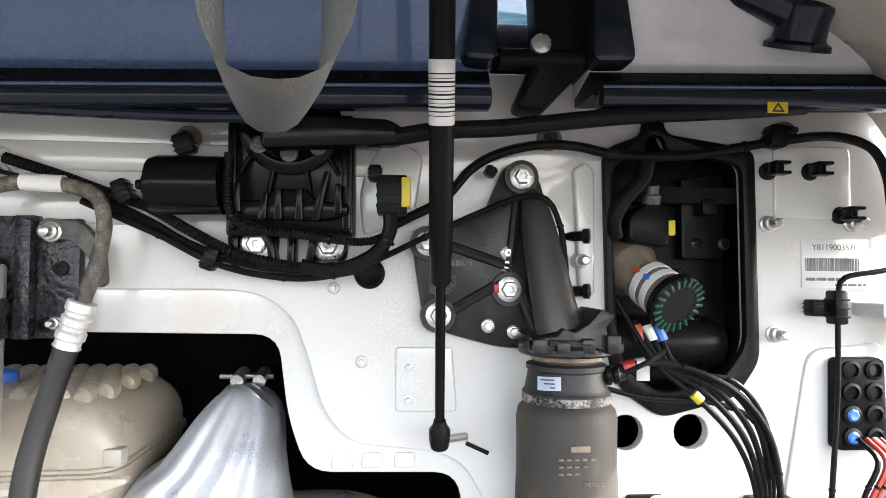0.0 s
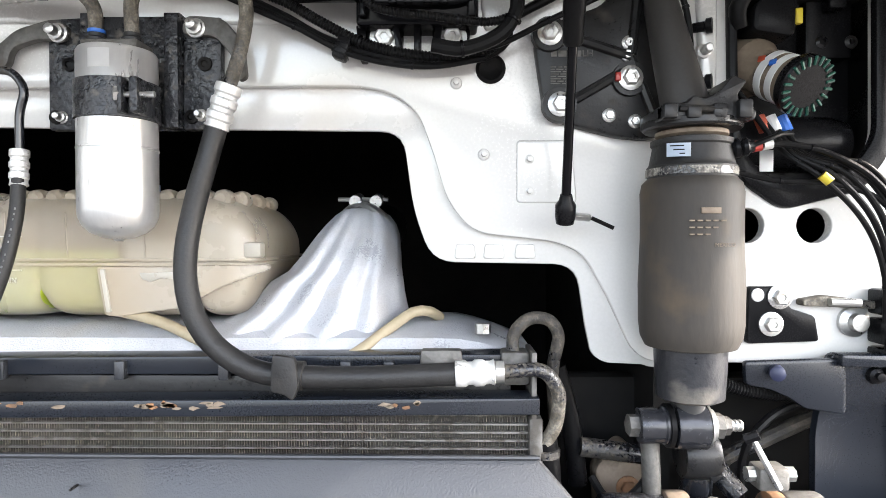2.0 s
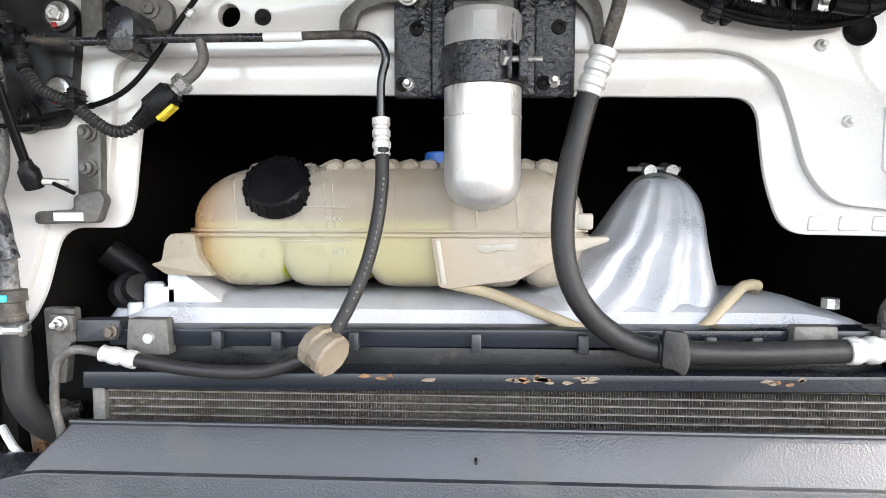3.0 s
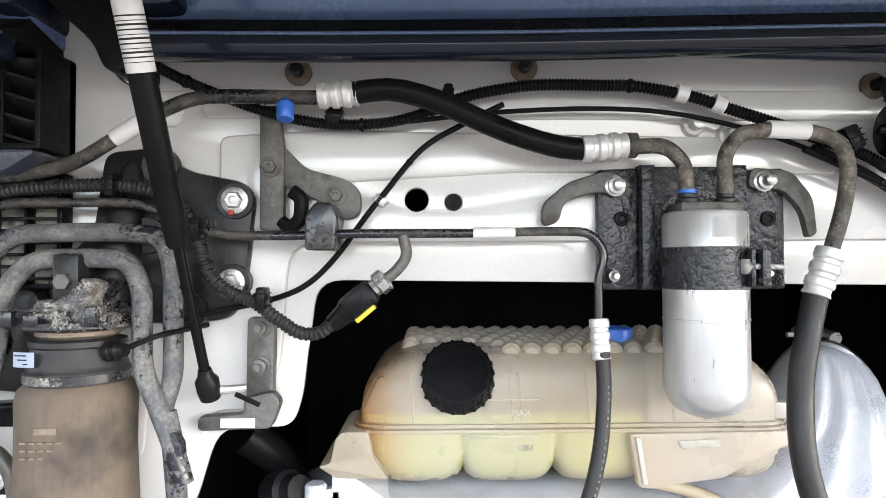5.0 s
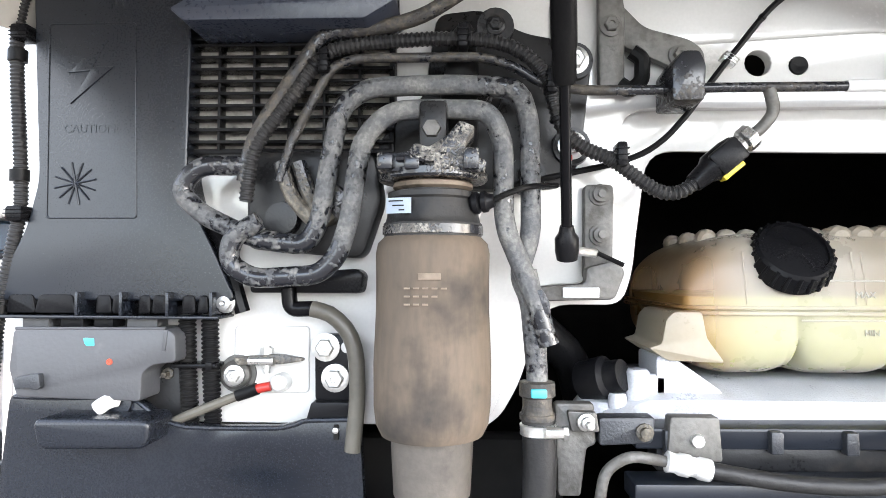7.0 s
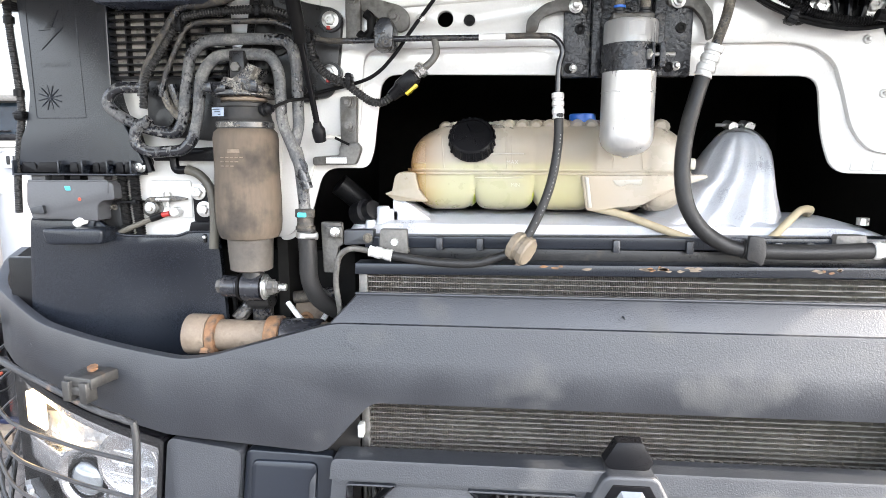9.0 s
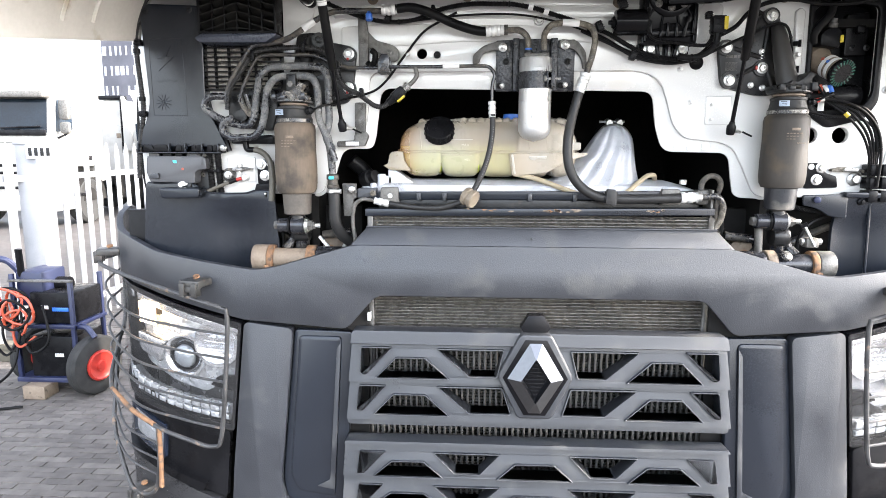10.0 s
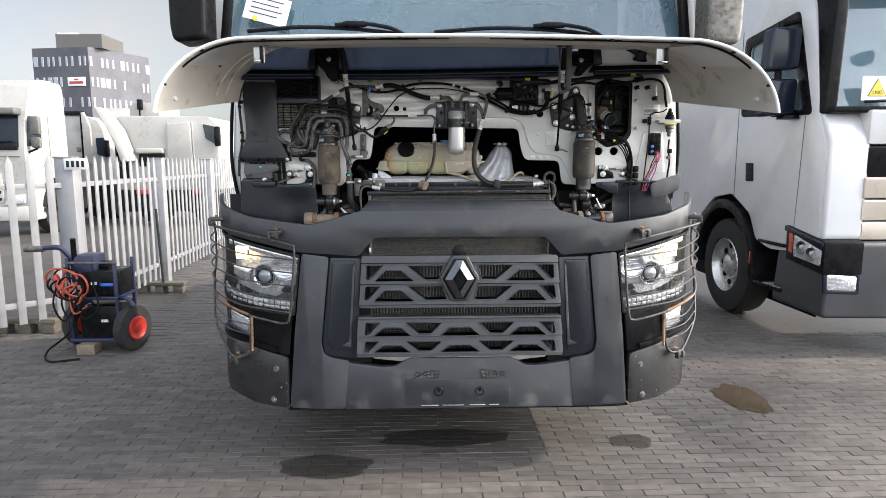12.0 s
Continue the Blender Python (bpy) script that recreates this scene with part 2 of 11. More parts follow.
    # Black set to the look of unlit depth; dark parts use it too.
    dark=surface("shade_and_part_black", (0.008, 0.008, 0.008), (0.018, 0.017, 0.016), 0.8, scale=6, fine=40, bump=0.2, spec=0.05),
    chrome=surface("chrome", (0.085, 0.090, 0.100), (0.115, 0.120, 0.132), 0.34, 1.0, scale=6, fine=100, bump=0.02, rough_var=0.04),
    label=surface("white_label", (0.54, 0.54, 0.535), (0.62, 0.62, 0.61), 0.5, scale=20, fine=100, bump=0.02),
    bluelabel=surface("pale_blue_label", (0.42, 0.50, 0.60), (0.52, 0.58, 0.66), 0.5, scale=20, fine=100, bump=0.02),
    ink=surface("black_ink", (0.012, 0.012, 0.012), (0.02, 0.02, 0.02), 0.6, scale=20, fine=100, bump=0.0, spec=0.2),
    faintink=surface("faded_print", (0.10, 0.10, 0.10), (0.16, 0.16, 0.16), 0.6, scale=20, fine=100, bump=0.0, spec=0.2),
    yellow=surface("yellow_plastic", (0.48, 0.37, 0.02), (0.56, 0.44, 0.03), 0.4, scale=20, fine=100, bump=0.05),
    blue=surface("blue_plastic", (0.02, 0.10, 0.42), (0.03, 0.14, 0.50), 0.4, scale=20, fine=100, bump=0.05),
    red=surface("red_plastic", (0.27, 0.016, 0.012), (0.34, 0.026, 0.016), 0.4, scale=20, fine=100, bump=0.05),
    orange=surface("orange_cable", (0.30, 0.045, 0.020), (0.38, 0.065, 0.028), 0.5, scale=20, fine=100, bump=0.05),
    green=surface("green_plastic", (0.004, 0.045, 0.030), (0.008, 0.07, 0.048), 0.35, scale=20, fine=100, bump=0.05),
    teal=surface("teal_clip", (0.03, 0.38, 0.45), (0.05, 0.45, 0.52), 0.4, scale=20, fine=100, bump=0.05),
    brown=surface("brown_dirty_plastic", (0.13, 0.10, 0.075), (0.20, 0.16, 0.12), 0.6, scale=30, fine=200, bump=0.3,
                  dirt=(0.05, 0.04, 0.03), dirt_at=(0.55, 0.7), dirt_scale=30, spec=0.25),
    glass=surface("clear_lens", (0.05, 0.05, 0.05), (0.07, 0.07, 0.07), 0.03, scale=5, fine=60, bump=0.0, alpha=0.14, rough_var=0.01, spec=1.0),
    # Reflected sky is put into this glass as a blue base colour.
    screen=surface("sky_blue_glass", (0.085, 0.165, 0.215), (0.105, 0.19, 0.245), 0.03, scale=2, fine=30, bump=0.0, spec=1.0, coat=1.0, rough_var=0.01, alpha=0.75),
    fence=surface("weathered_fence_paint", (0.165, 0.169, 0.177), (0.215, 0.218, 0.224), 0.5, scale=6, fine=120, bump=0.1),
    navy=surface("navy_metal", (0.006, 0.009, 0.032), (0.012, 0.017, 0.05), 0.45, scale=10, fine=100, bump=0.1),
    tyre=surface("tyre_rubber", (0.014, 0.014, 0.014), (0.03, 0.03, 0.029), 0.75, scale=20, fine=200, bump=0.4, spec=0.2),
    wood=surface("weathered_pallet_wood", (0.045, 0.040, 0.030), (0.095, 0.085, 0.062), 0.8, scale=20, fine=150, bump=0.5, stretch=(0.2, 1, 1)),
    greypaint=surface("grey_painted_panel", (0.40, 0.40, 0.40), (0.46, 0.46, 0.455), 0.4, scale=4, fine=100, bump=0.05),
    blackgloss=surface("gloss_black_paint", (0.003, 0.003, 0.0035), (0.005, 0.005, 0.006), 0.16, scale=12, fine=400, bump=0.08, spec=0.10, rough_var=0.10),
    satin=surface("satin_black_plastic", (0.0065, 0.0080, 0.0115), (0.0105, 0.0130, 0.0180), 0.28, scale=3, fine=500, bump=0.06, spec=0.34, rough_var=0.06),
    # Blue of the reflected sky is mixed into this cowl colour.
    cowlsky=surface("sky_blue_cowl", (0.085, 0.125, 0.20), (0.115, 0.155, 0.24), 0.26, scale=4, fine=200, bump=0.03, coat=0.7, rough_var=0.06,
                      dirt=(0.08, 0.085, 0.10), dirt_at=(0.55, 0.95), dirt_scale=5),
    # Lighter copy for the right cowl: bright reflection is put into the colour.
    cowlsheen=surface("sky_sheen_grey_cowl", (0.52, 0.525, 0.54), (0.62, 0.62, 0.62), 0.28, scale=3, fine=300, bump=0.06, coat=0.8, rough_var=0.08),
    filtermat=surface("pale_dusty_filter", (0.20, 0.19, 0.17), (0.36, 0.34, 0.30), 0.85, scale=40, fine=300, bump=0.6, dirt=(0.08, 0.075, 0.065), dirt_at=(0.55, 0.7), dirt_scale=70),
    wetblack=surface("speckled_black_bumper", (0.010, 0.010, 0.011), (0.018, 0.018, 0.019), 0.3, scale=6, fine=300, bump=0.1,
                     dirt=(0.45, 0.44, 0.42), dirt_at=(0.70, 0.72), dirt_scale=110, spec=0.4),
)


def peeling(name, bare, pale, share, sc=1.0, soft=0.06):
    """Black pipe paint, worn to a speckled grey in patches and left clean and glossy between them."""
    m = bpy.data.materials.new(name)
    m.use_nodes = True
    n, links = m.node_tree.nodes, m.node_tree.links
    p = n["Principled BSDF"]
    frayed = n.new("ShaderNodeMath")
    frayed.operation, frayed.inputs[1].default_value = "MULTIPLY_ADD", 0.6
    links.new(tex(n, links, 170 * sc, 4), frayed.inputs[0])
    links.new(tex(n, links, 9 * sc, 3), frayed.inputs[2])
    amount = n.new("ShaderNodeMixRGB")
    amount.blend_type = "MULTIPLY"
    amount.inputs[0].default_value = 1
    links.new(ramp(n, links, frayed.outputs[0], (0, 0, 0), (1, 1, 1), share + 0.30 - soft, share + 0.30 + soft), amount.inputs[1])
    links.new(ramp(n, links, tex(n, links, 260 * sc, 4), (0.55, 0.55, 0.55), (1, 1, 1), 0.38, 0.62), amount.inputs[2])
    grey = n.new("ShaderNodeMixRGB")
    links.new(amount.outputs[0], grey.inputs[0])
    grey.inputs[1].default_value = (0.010, 0.011, 0.014, 1)
    links.new(ramp(n, links, tex(n, links, 55 * sc, 5), bare, pale, 0.42, 0.66), grey.inputs[2])
    links.new(grey.outputs[0], p.inputs["Base Color"])
    links.new(ramp(n, links, amount.outputs[0], (0.24, 0.24, 0.24), (0.75, 0.75, 0.75), 0.0, 0.7), p.inputs["Roughness"])
    bn = n.new("ShaderNodeBump")
    bn.inputs["Strength"].default_value, bn.inputs["Distance"].default_value = 0.5, 0.0012
    links.new(amount.outputs[0], bn.inputs["Height"])
    links.new(bn.outputs[0], p.inputs["Normal"])
    return m


M["wornpipe"] = peeling("worn_black_pipe", (0.088, 0.090, 0.092), (0.165, 0.162, 0.152), 0.475, soft=0.045)
M["darkpipe"] = peeling("sooty_black_pipe", (0.034, 0.030, 0.024), (0.10, 0.085, 0.065), 0.52, 1.4, 0.09)
M["mudcast"] = peeling("mud_caked_casting", (0.10, 0.092, 0.080), (0.36, 0.34, 0.30), 0.50, 2.2, 0.05)
M["brownpipe"] = peeling("tarnished_steel_pipe", (0.085, 0.072, 0.052), (0.20, 0.18, 0.145), 0.42, 1.6, 0.10)


def shaded_end(m, amber, x0, x1):
    """Puts a translucent thing's amber shading into its colour, towards one end."""
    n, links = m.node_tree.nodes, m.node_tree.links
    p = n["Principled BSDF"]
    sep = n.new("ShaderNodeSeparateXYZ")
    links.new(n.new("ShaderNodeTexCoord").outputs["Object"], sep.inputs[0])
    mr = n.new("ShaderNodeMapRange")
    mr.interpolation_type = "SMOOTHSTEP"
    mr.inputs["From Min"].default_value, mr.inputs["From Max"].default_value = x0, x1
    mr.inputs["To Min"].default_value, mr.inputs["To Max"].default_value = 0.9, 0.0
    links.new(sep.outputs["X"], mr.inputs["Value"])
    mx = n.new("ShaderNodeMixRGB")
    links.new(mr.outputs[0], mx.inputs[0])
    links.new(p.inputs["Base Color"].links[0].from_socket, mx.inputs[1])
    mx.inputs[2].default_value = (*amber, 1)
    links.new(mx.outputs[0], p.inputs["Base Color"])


# Amber shading of the tank's left end, mixed into shell and coolant colour.
shaded_end(M["tank"], (0.36, 0.175, 0.045), -0.392, -0.300)
shaded_end(M["coolant"], (0.30, 0.15, 0.010), -0.392, -0.310)


# Sky reflection on the cowl, put into its sheen and coat tints.
sh_ = M["cowlsky"].node_tree.nodes["Principled BSDF"]
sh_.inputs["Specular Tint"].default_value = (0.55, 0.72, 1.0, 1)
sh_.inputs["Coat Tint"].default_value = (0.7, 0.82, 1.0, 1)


# ---- building helpers ----
HOME = {}


def thing(name, at, label, category, group="", kind=""):
    ob = new(name)
    ob.location = at
    ob.empty_display_size = 0.1
    HOME[ob] = Vector(at)
    return tagged(ob, label, category, group, kind)


def finish(name, bm, material, angle=35):
    bmesh.ops.recalc_face_normals(bm, faces=bm.faces)
    me = bpy.data.meshes.new(name)
    bm.to_mesh(me)
    bm.free()
    me.materials.append(M[material] if isinstance(material, str) else material)
    for poly in me.polygons:
        poly.use_smooth = True
    me.set_sharp_from_angle(angle=radians(angle))
    return me


def part(name, bm, material, parent, label="", angle=35):
    """Links a bmesh, made in world coordinates, as one mesh under a thing or a part."""
    ob = new(name, finish(name, bm, material, angle))
    ob.parent = parent
    if parent in HOME:
        ob.matrix_parent_inverse = Matrix.Translation(-HOME[parent])
    if label:
        ob["label"] = label
    return ob


def solo(name, bm, material, label, category, group="", kind="", angle=35):
    return tagged(new(name, finish(name, bm, material, angle)), label, category, group, kind)


def bevel(bm, w, seg=2, angle=30, geom=None):
    es = [e for e in (geom or bm.edges) if len(e.link_faces) == 2 and e.calc_face_angle(0) > radians(angle)]
    if es and w > 0:
        bmesh.ops.bevel(bm, geom=es, offset=w, segments=seg, profile=0.5, affect="EDGES", clamp_overlap=True)
    return bm


def box(x0, x1, y0, y1, z0, z1, w=0.002, bm=None, seg=2):
    b = bmesh.new()
    bmesh.ops.create_cube(b, size=1)
    for v in b.verts:
        v.co = Vector(((x0 + x1) / 2 + v.co.x * (x1 - x0), (y0 + y1) / 2 + v.co.y * (y1 - y0), (z0 + z1) / 2 + v.co.z * (z1 - z0)))
    bevel(b, w, seg)
    return join(bm, b)


def join(bm, b):
    if bm is None:
        return b
    me = bpy.data.meshes.new("tmp")
    b.to_mesh(me)
    b.free()
    bm.from_mesh(me)
    bpy.data.meshes.remove(me)
    return bm


def rounded(pts, r, n=5):
    """A closed outline with its corners rounded to the radius r."""
    out, k = [], len(pts)
    for i in range(k):
        p, a, b = Vector(pts[i]), Vector(pts[i - 1]), Vector(pts[(i + 1) % k])
        da, db = a - p, b - p
        d = min(r, da.length * 0.45, db.length * 0.45)
        if d < 1e-4 or da.angle(db, math.pi) > radians(172):
            out.append(p)
            continue
        s, e = p + da.normalized() * d, p + db.normalized() * d
        for j in range(n + 1):
            t = j / n
            out.append((1 - t) ** 2 * s + 2 * t * (1 - t) * p + t * t * e)
    return [tuple(v) for v in out]


def circle(x, z, r, n=16):
    return [(x + r * math.cos(2 * math.pi * i / n), z + r * math.sin(2 * math.pi * i / n)) for i in range(n)]


def prism(outline, y0, y1, w=0.0, holes=(), bm=None, seg=2, cuts=(), cuts_z=()):
    """A plate in the xz plane with an outline and holes, from y0 (front) to y1."""
    b = bmesh.new()
    edges = []
    for loop in (outline, *holes):
        vs = [b.verts.new((x, y0, z)) for x, z in loop]
        edges += [b.edges.new((vs[i - 1], vs[i])) for i in range(len(vs))]
    if holes:
        bmesh.ops.triangle_fill(b, use_beauty=True, use_dissolve=True, edges=edges)
    else:
        b.faces.new([e.verts[1] for e in edges])
    for axis, values in ((0, cuts), (2, cuts_z)):
        for c in values:
            no = Vector((0, 0, 0))
            no[axis] = 1
            bmesh.ops.bisect_plane(b, geom=[*b.verts, *b.edges, *b.faces], plane_co=no * c, plane_no=no)
    ex = bmesh.ops.extrude_face_region(b, geom=list(b.faces))
    for v in ex["geom"]:
        if isinstance(v, bmesh.types.BMVert):
            v.co.y = y1
    bmesh.ops.recalc_face_normals(b, faces=b.faces)
    if w:
        front = [e for e in b.edges if all(abs(v.co.y - min(y0, y1)) < 1e-6 for v in e.verts)]
        bevel(b, w, seg, geom=front)
    return join(bm, b)


def basis(d):
    d = Vector(d).normalized()
    u = d.cross(Vector((0, 0, 1)) if abs(d.z) < 0.9 else Vector((1, 0, 0))).normalized()
    return d, u, d.cross(u)


def rod(p, q, r, r2=None, n=16, bm=None, w=0.0):
    """A round bar from p to q."""
    b = bmesh.new()
    p, q = Vector(p), Vector(q)
    d, u, v = basis(q - p)
    rings = []
    for c, rr in ((p, r), (q, r if r2 is None else r2)):
        rings.append([b.verts.new(c + (u * math.cos(2 * math.pi * i / n) + v * math.sin(2 * math.pi * i / n)) * rr) for i in range(n)])
    for i in range(n):
        b.faces.new((rings[0][i - 1], rings[0][i], rings[1][i], rings[1][i - 1]))
    b.faces.new(rings[0][::-1])
    b.faces.new(rings[1])
    bmesh.ops.recalc_face_normals(b, faces=b.faces)
    bevel(b, w, 2, 50)
    return join(bm, b)


def lathe(base, axis, profile, n=28, bm=None, caps=True):
    """A turned body: profile of (radius, height) along the axis from base."""
    b = bmesh.new()
    base = Vector(base)
    d, u, v = basis(axis)
    rings = []
    for r, h in profile:
        c = base + d * h
        if r < 1e-5:
            rings.append([b.verts.new(c)])
        else:
            rings.append([b.verts.new(c + (u * math.cos(2 * math.pi * i / n) + v * math.sin(2 * math.pi * i / n)) * r) for i in range(n)])
    for a, c in zip(rings, rings[1:]):
        for i in range(n):
            if len(a) == 1 and len(c) == 1:
                continue
            if len(a) == 1:
                b.faces.new((a[0], c[i - 1], c[i]))
            elif len(c) == 1:
                b.faces.new((a[i - 1], a[i], c[0]))
            else:
                b.faces.new((a[i - 1], a[i], c[i], c[i - 1]))
    for ring, flip in ((rings[0], True), (rings[-1], False)):
        if len(ring) > 1 and caps:
            b.faces.new(ring[::-1] if flip else ring)
    return join(bm, b)


def spline(pts, step=0.012):
    """Points evenly along a smooth curve through pts."""
    P = [Vector(p) for p in pts]
    P = [P[0] * 2 - P[1], *P, P[-1] * 2 - P[-2]]
    out = []
    for i in range(1, len(P) - 2):
        a, b, c, d = P[i - 1:i + 3]
        k = max(2, int((c - b).length / step))
        for j in range(k):
            t = j / k
            out.append(0.5 * (2 * b + (c - a) * t + (2 * a - 5 * b + 4 * c - d) * t * t + (3 * b - a - 3 * c + d) * t ** 3))
    out.append(P[-2])
    return out


def bent(pts, r=0.03, n=5):
    """A path of straight runs with rounded bends, as of bent pipe."""
    P = [Vector(p) for p in pts]
    out = [P[0]]
    for a, p, b in zip(P, P[1:], P[2:]):
        d = min(r, (a - p).length * 0.45, (b - p).length * 0.45)
        s, e = p + (a - p).normalized() * d, p + (b - p).normalized() * d
        for j in range(n + 1):
            t = j / n
            out.append((1 - t) ** 2 * s + 2 * t * (1 - t) * p + t * t * e)
    return out + [P[-1]]


def tube(path, r, n=12, ribs=0.0, bm=None, wob=0.0):
    """A round hose along a path; ribs: the pitch of the corrugation."""
    b = bmesh.new()
    path = [Vector(p) for p in path]
    if ribs:
        fine, acc = [path[0]], 0.0
        for a, c in zip(path, path[1:]):
            L = (c - a).length
            k = max(1, int(round(L / (ribs / 4))))
            fine += [a.lerp(c, (j + 1) / k) for j in range(k)]
        path = fine
    u, rings, along = None, [], 0.0
    for i, p in enumerate(path):
        d = (path[min(i + 1, len(path) - 1)] - path[max(i - 1, 0)])
        if d.length < 1e-9:
            continue
        d.normalize()
        u = basis(d)[1] if u is None else (u - d * u.dot(d)).normalized()
        v = d.cross(u)
        rr = r
        if ribs:
            rr = r * (1.0 if (i // 2) % 2 else 0.84)
        if wob:
            rr *= 1 + wob * noise.noise(p * 40)
        rings.append([b.verts.new(p + (u * math.cos(2 * math.pi * k / n) + v * math.sin(2 * math.pi * k / n)) * rr) for k in range(n)])
    for a, c in zip(rings, rings[1:]):
        for i in range(n):
            b.faces.new((a[i - 1], a[i], c[i], c[i - 1]))
    b.faces.new(rings[0][::-1])
    b.faces.new(rings[-1])
    return join(bm, b)


def xz(y, *pts):
    """Points (x, z) at the depth y."""
    return [Vector((x, y, z)) for x, z in pts]


def bolt(x, y, z, r=0.012, parent=None, material="steel", name="bolt", washer=True):
    """A flanged hexagon bolt head that faces the front."""
    b = lathe((x, y, z), (0, -1, 0), [(0, 0), (r * 1.25, 0), (r * 1.25, 0.0025), (r * 0.95, 0.0035), (r * 0.9, 0.0036)], 20) if washer else bmesh.new()
    b = lathe((x, y - 0.003, z), (0, -1, 0), [(r * 0.85, 0), (r * 0.85, r * 0.5), (r * 0.7, r * 0.62), (r * 0.35, r * 0.62), (r * 0.3, r * 0.45), (0, r * 0.45)], 6, b)
    return part(name, b, material, parent)


def stud(x, y, z, r, length, parent, material="steel", name="stud"):
    b = lathe((x, y, z), (0, -1, 0), [(r * 1.9, 0), (r * 1.9, 0.003), (r * 1.5, 0.004), (r * 1.5, length * 0.45), (r, length * 0.5), (r, length), (r * 0.7, length * 1.06), (0, length * 1.06)], 12)
    return part(name, b, material, parent)


def sleeve(p, q, r, parent, name="crimp_sleeve", material="crimp", rings=3, label=""):
    """A crimped ferrule with pressed rings between p and q."""
    p, q = Vector(p), Vector(q)
    L = (q - p).length
    prof = [(r * 0.8, 0), (r * 1.02, L * 0.02)]
    for i in range(rings):
        a = L * (0.06 + 0.88 * i / rings)
        s = L * 0.88 / rings
        prof += [(r * 1.04, a), (r * 1.04, a + s * 0.45), (r * 0.9, a + s * 0.6), (r * 0.9, a + s * 0.85)]
    prof += [(r * 1.0, L * 0.97), (r * 0.8, L)]
    return part(name, lathe(p, q - p, prof, 20), material, parent, label)


def bars(x, y, z, w, h, rows, parent, material="ink", name="print", gap=0.5, seed=1):
    """Unreadable print: plain bars of uneven length on a face at depth y."""
    rnd, b = random.Random(seed), None
    for i in range(rows):
        zz = z + h / 2 - h * (i + 0.5) / rows
        xx = x - w / 2
        while xx < x + w / 2 - 0.002:
            L = min(rnd.uniform(0.004, 0.014), x + w / 2 - xx)
            b = box(xx, xx + L, y - 0.0006, y, zz - h / rows * gap / 2, zz + h / rows * gap / 2, 0, b)
            xx += L + 0.002
    return part(name, b, material, parent)


# ---- the cab front: firewall, engine bay, cowl, sides ----
OPEN = [(0.594, 1.503), (0.547, 1.505), (0.531, 1.516), (0.524, 1.55), (0.513, 1.625), (0.338, 1.628), (0.315, 1.69), (0.302, 1.787),
        (-0.425, 1.796), (-0.438, 1.70), (-0.441, 1.67), (-0.452, 1.633), (-0.535, 1.633), (-0.56, 1.55), (-0.58, 1.515)]
STEP = [(0.60, 1.50), (0.572, 1.52), (0.548, 1.588), (0.520, 1.638), (0.488, 1.653), (0.388, 1.664), (0.357, 1.700), (0.340, 1.757), (0.322, 1.808), (0.290, 1.832), (0.250, 1.840),
        (-0.455, 1.838), (-0.465, 1.70), (-0.49, 1.655), (-0.545, 1.655), (-0.575, 1.56), (-0.60, 1.52)]
LEFT_LOW, RIGHT_LOW = (-1.10, 1.508), (1.12, 1.508)
TOPZ = 2.10
RECESS = [(0.684, 2.010), (0.732, 2.028), (0.735, 2.052), (0.757, 2.052), (0.763, 2.030), (0.873, 2.014), (0.876, 1.757), (0.845, 1.713),
          (0.752, 1.690), (0.706, 1.722), (0.692, 1.752), (0.688, 1.82)]


def inset(pts, d):
    cx, cz = sum(p[0] for p in pts) / len(pts), sum(p[1] for p in pts) / len(pts)
    k = 1 - d / 0.12
    return [(cx + (x - cx) * k, cz + (z - cz) * k) for x, z in pts]


firewall = thing("wall_firewall", (0, 0.02, 1.44), "white-painted steel front wall of a truck cab with pressed beads", "cab wall", kind="structure")
small_holes = [circle(-0.314, 1.885, 0.0135), circle(-0.273, 1.882, 0.0095), circle(0.713, 1.672, 0.021, 20), circle(0.793, 1.672, 0.021, 20)]
outer = rounded([(-1.115, TOPZ), (1.09, TOPZ), RIGHT_LOW, (0.585, 1.508), *STEP[2:-1], (-0.592, 1.508), LEFT_LOW], 0.03)
part("front_skin", prism(outer, 0.0, 0.014, 0.009, [rounded(inset(RECESS, 0.012), 0.02), *small_holes], seg=3), "white", firewall)
flange = rounded([(-0.62, 1.86), (0.62, 1.86), (0.62, 1.500), (0.602, 1.500), *OPEN, (-0.602, 1.500), (-0.62, 1.500)], 0.028)
part("opening_flange", prism(flange, 0.012, 0.018, 0.002), "white", firewall)


def bead(pts, y=0.0, h=0.004, r=0.012, name="pressed_bead", holes=()):
    return part(name, prism(rounded(pts, r), y - h, y + 0.002, h * 0.9, holes, seg=3), "white", firewall)


bead([(-0.53, 1.852), (-0.47, 1.852), (-0.455, 1.90), (-0.20, 1.915), (0.16, 1.912), (0.16, 1.952), (-0.42, 1.962), (-0.53, 1.955)])
bead([(-0.55, 1.975), (0.42, 1.972), (0.42, 2.005), (-0.55, 2.01)], h=0.003)
bead([(0.40, 1.90), (0.46, 1.93), (0.47, 2.00), (0.43, 2.02), (0.405, 1.99), (0.395, 1.95)], h=0.004)
bead([(0.439, 1.699), (0.511, 1.699), (0.505, 1.774), (0.439, 1.774)], h=0.003, r=0.006, name="pressed_plate")
bead([(0.655, 1.835), (0.674, 1.835), (0.674, 1.985), (0.662, 1.995), (0.648, 1.985)], h=0.008, r=0.006)
bead([(0.90, 1.93), (1.0, 1.93), (1.0, 2.02), (0.90, 2.02)], h=0.003, r=0.01)
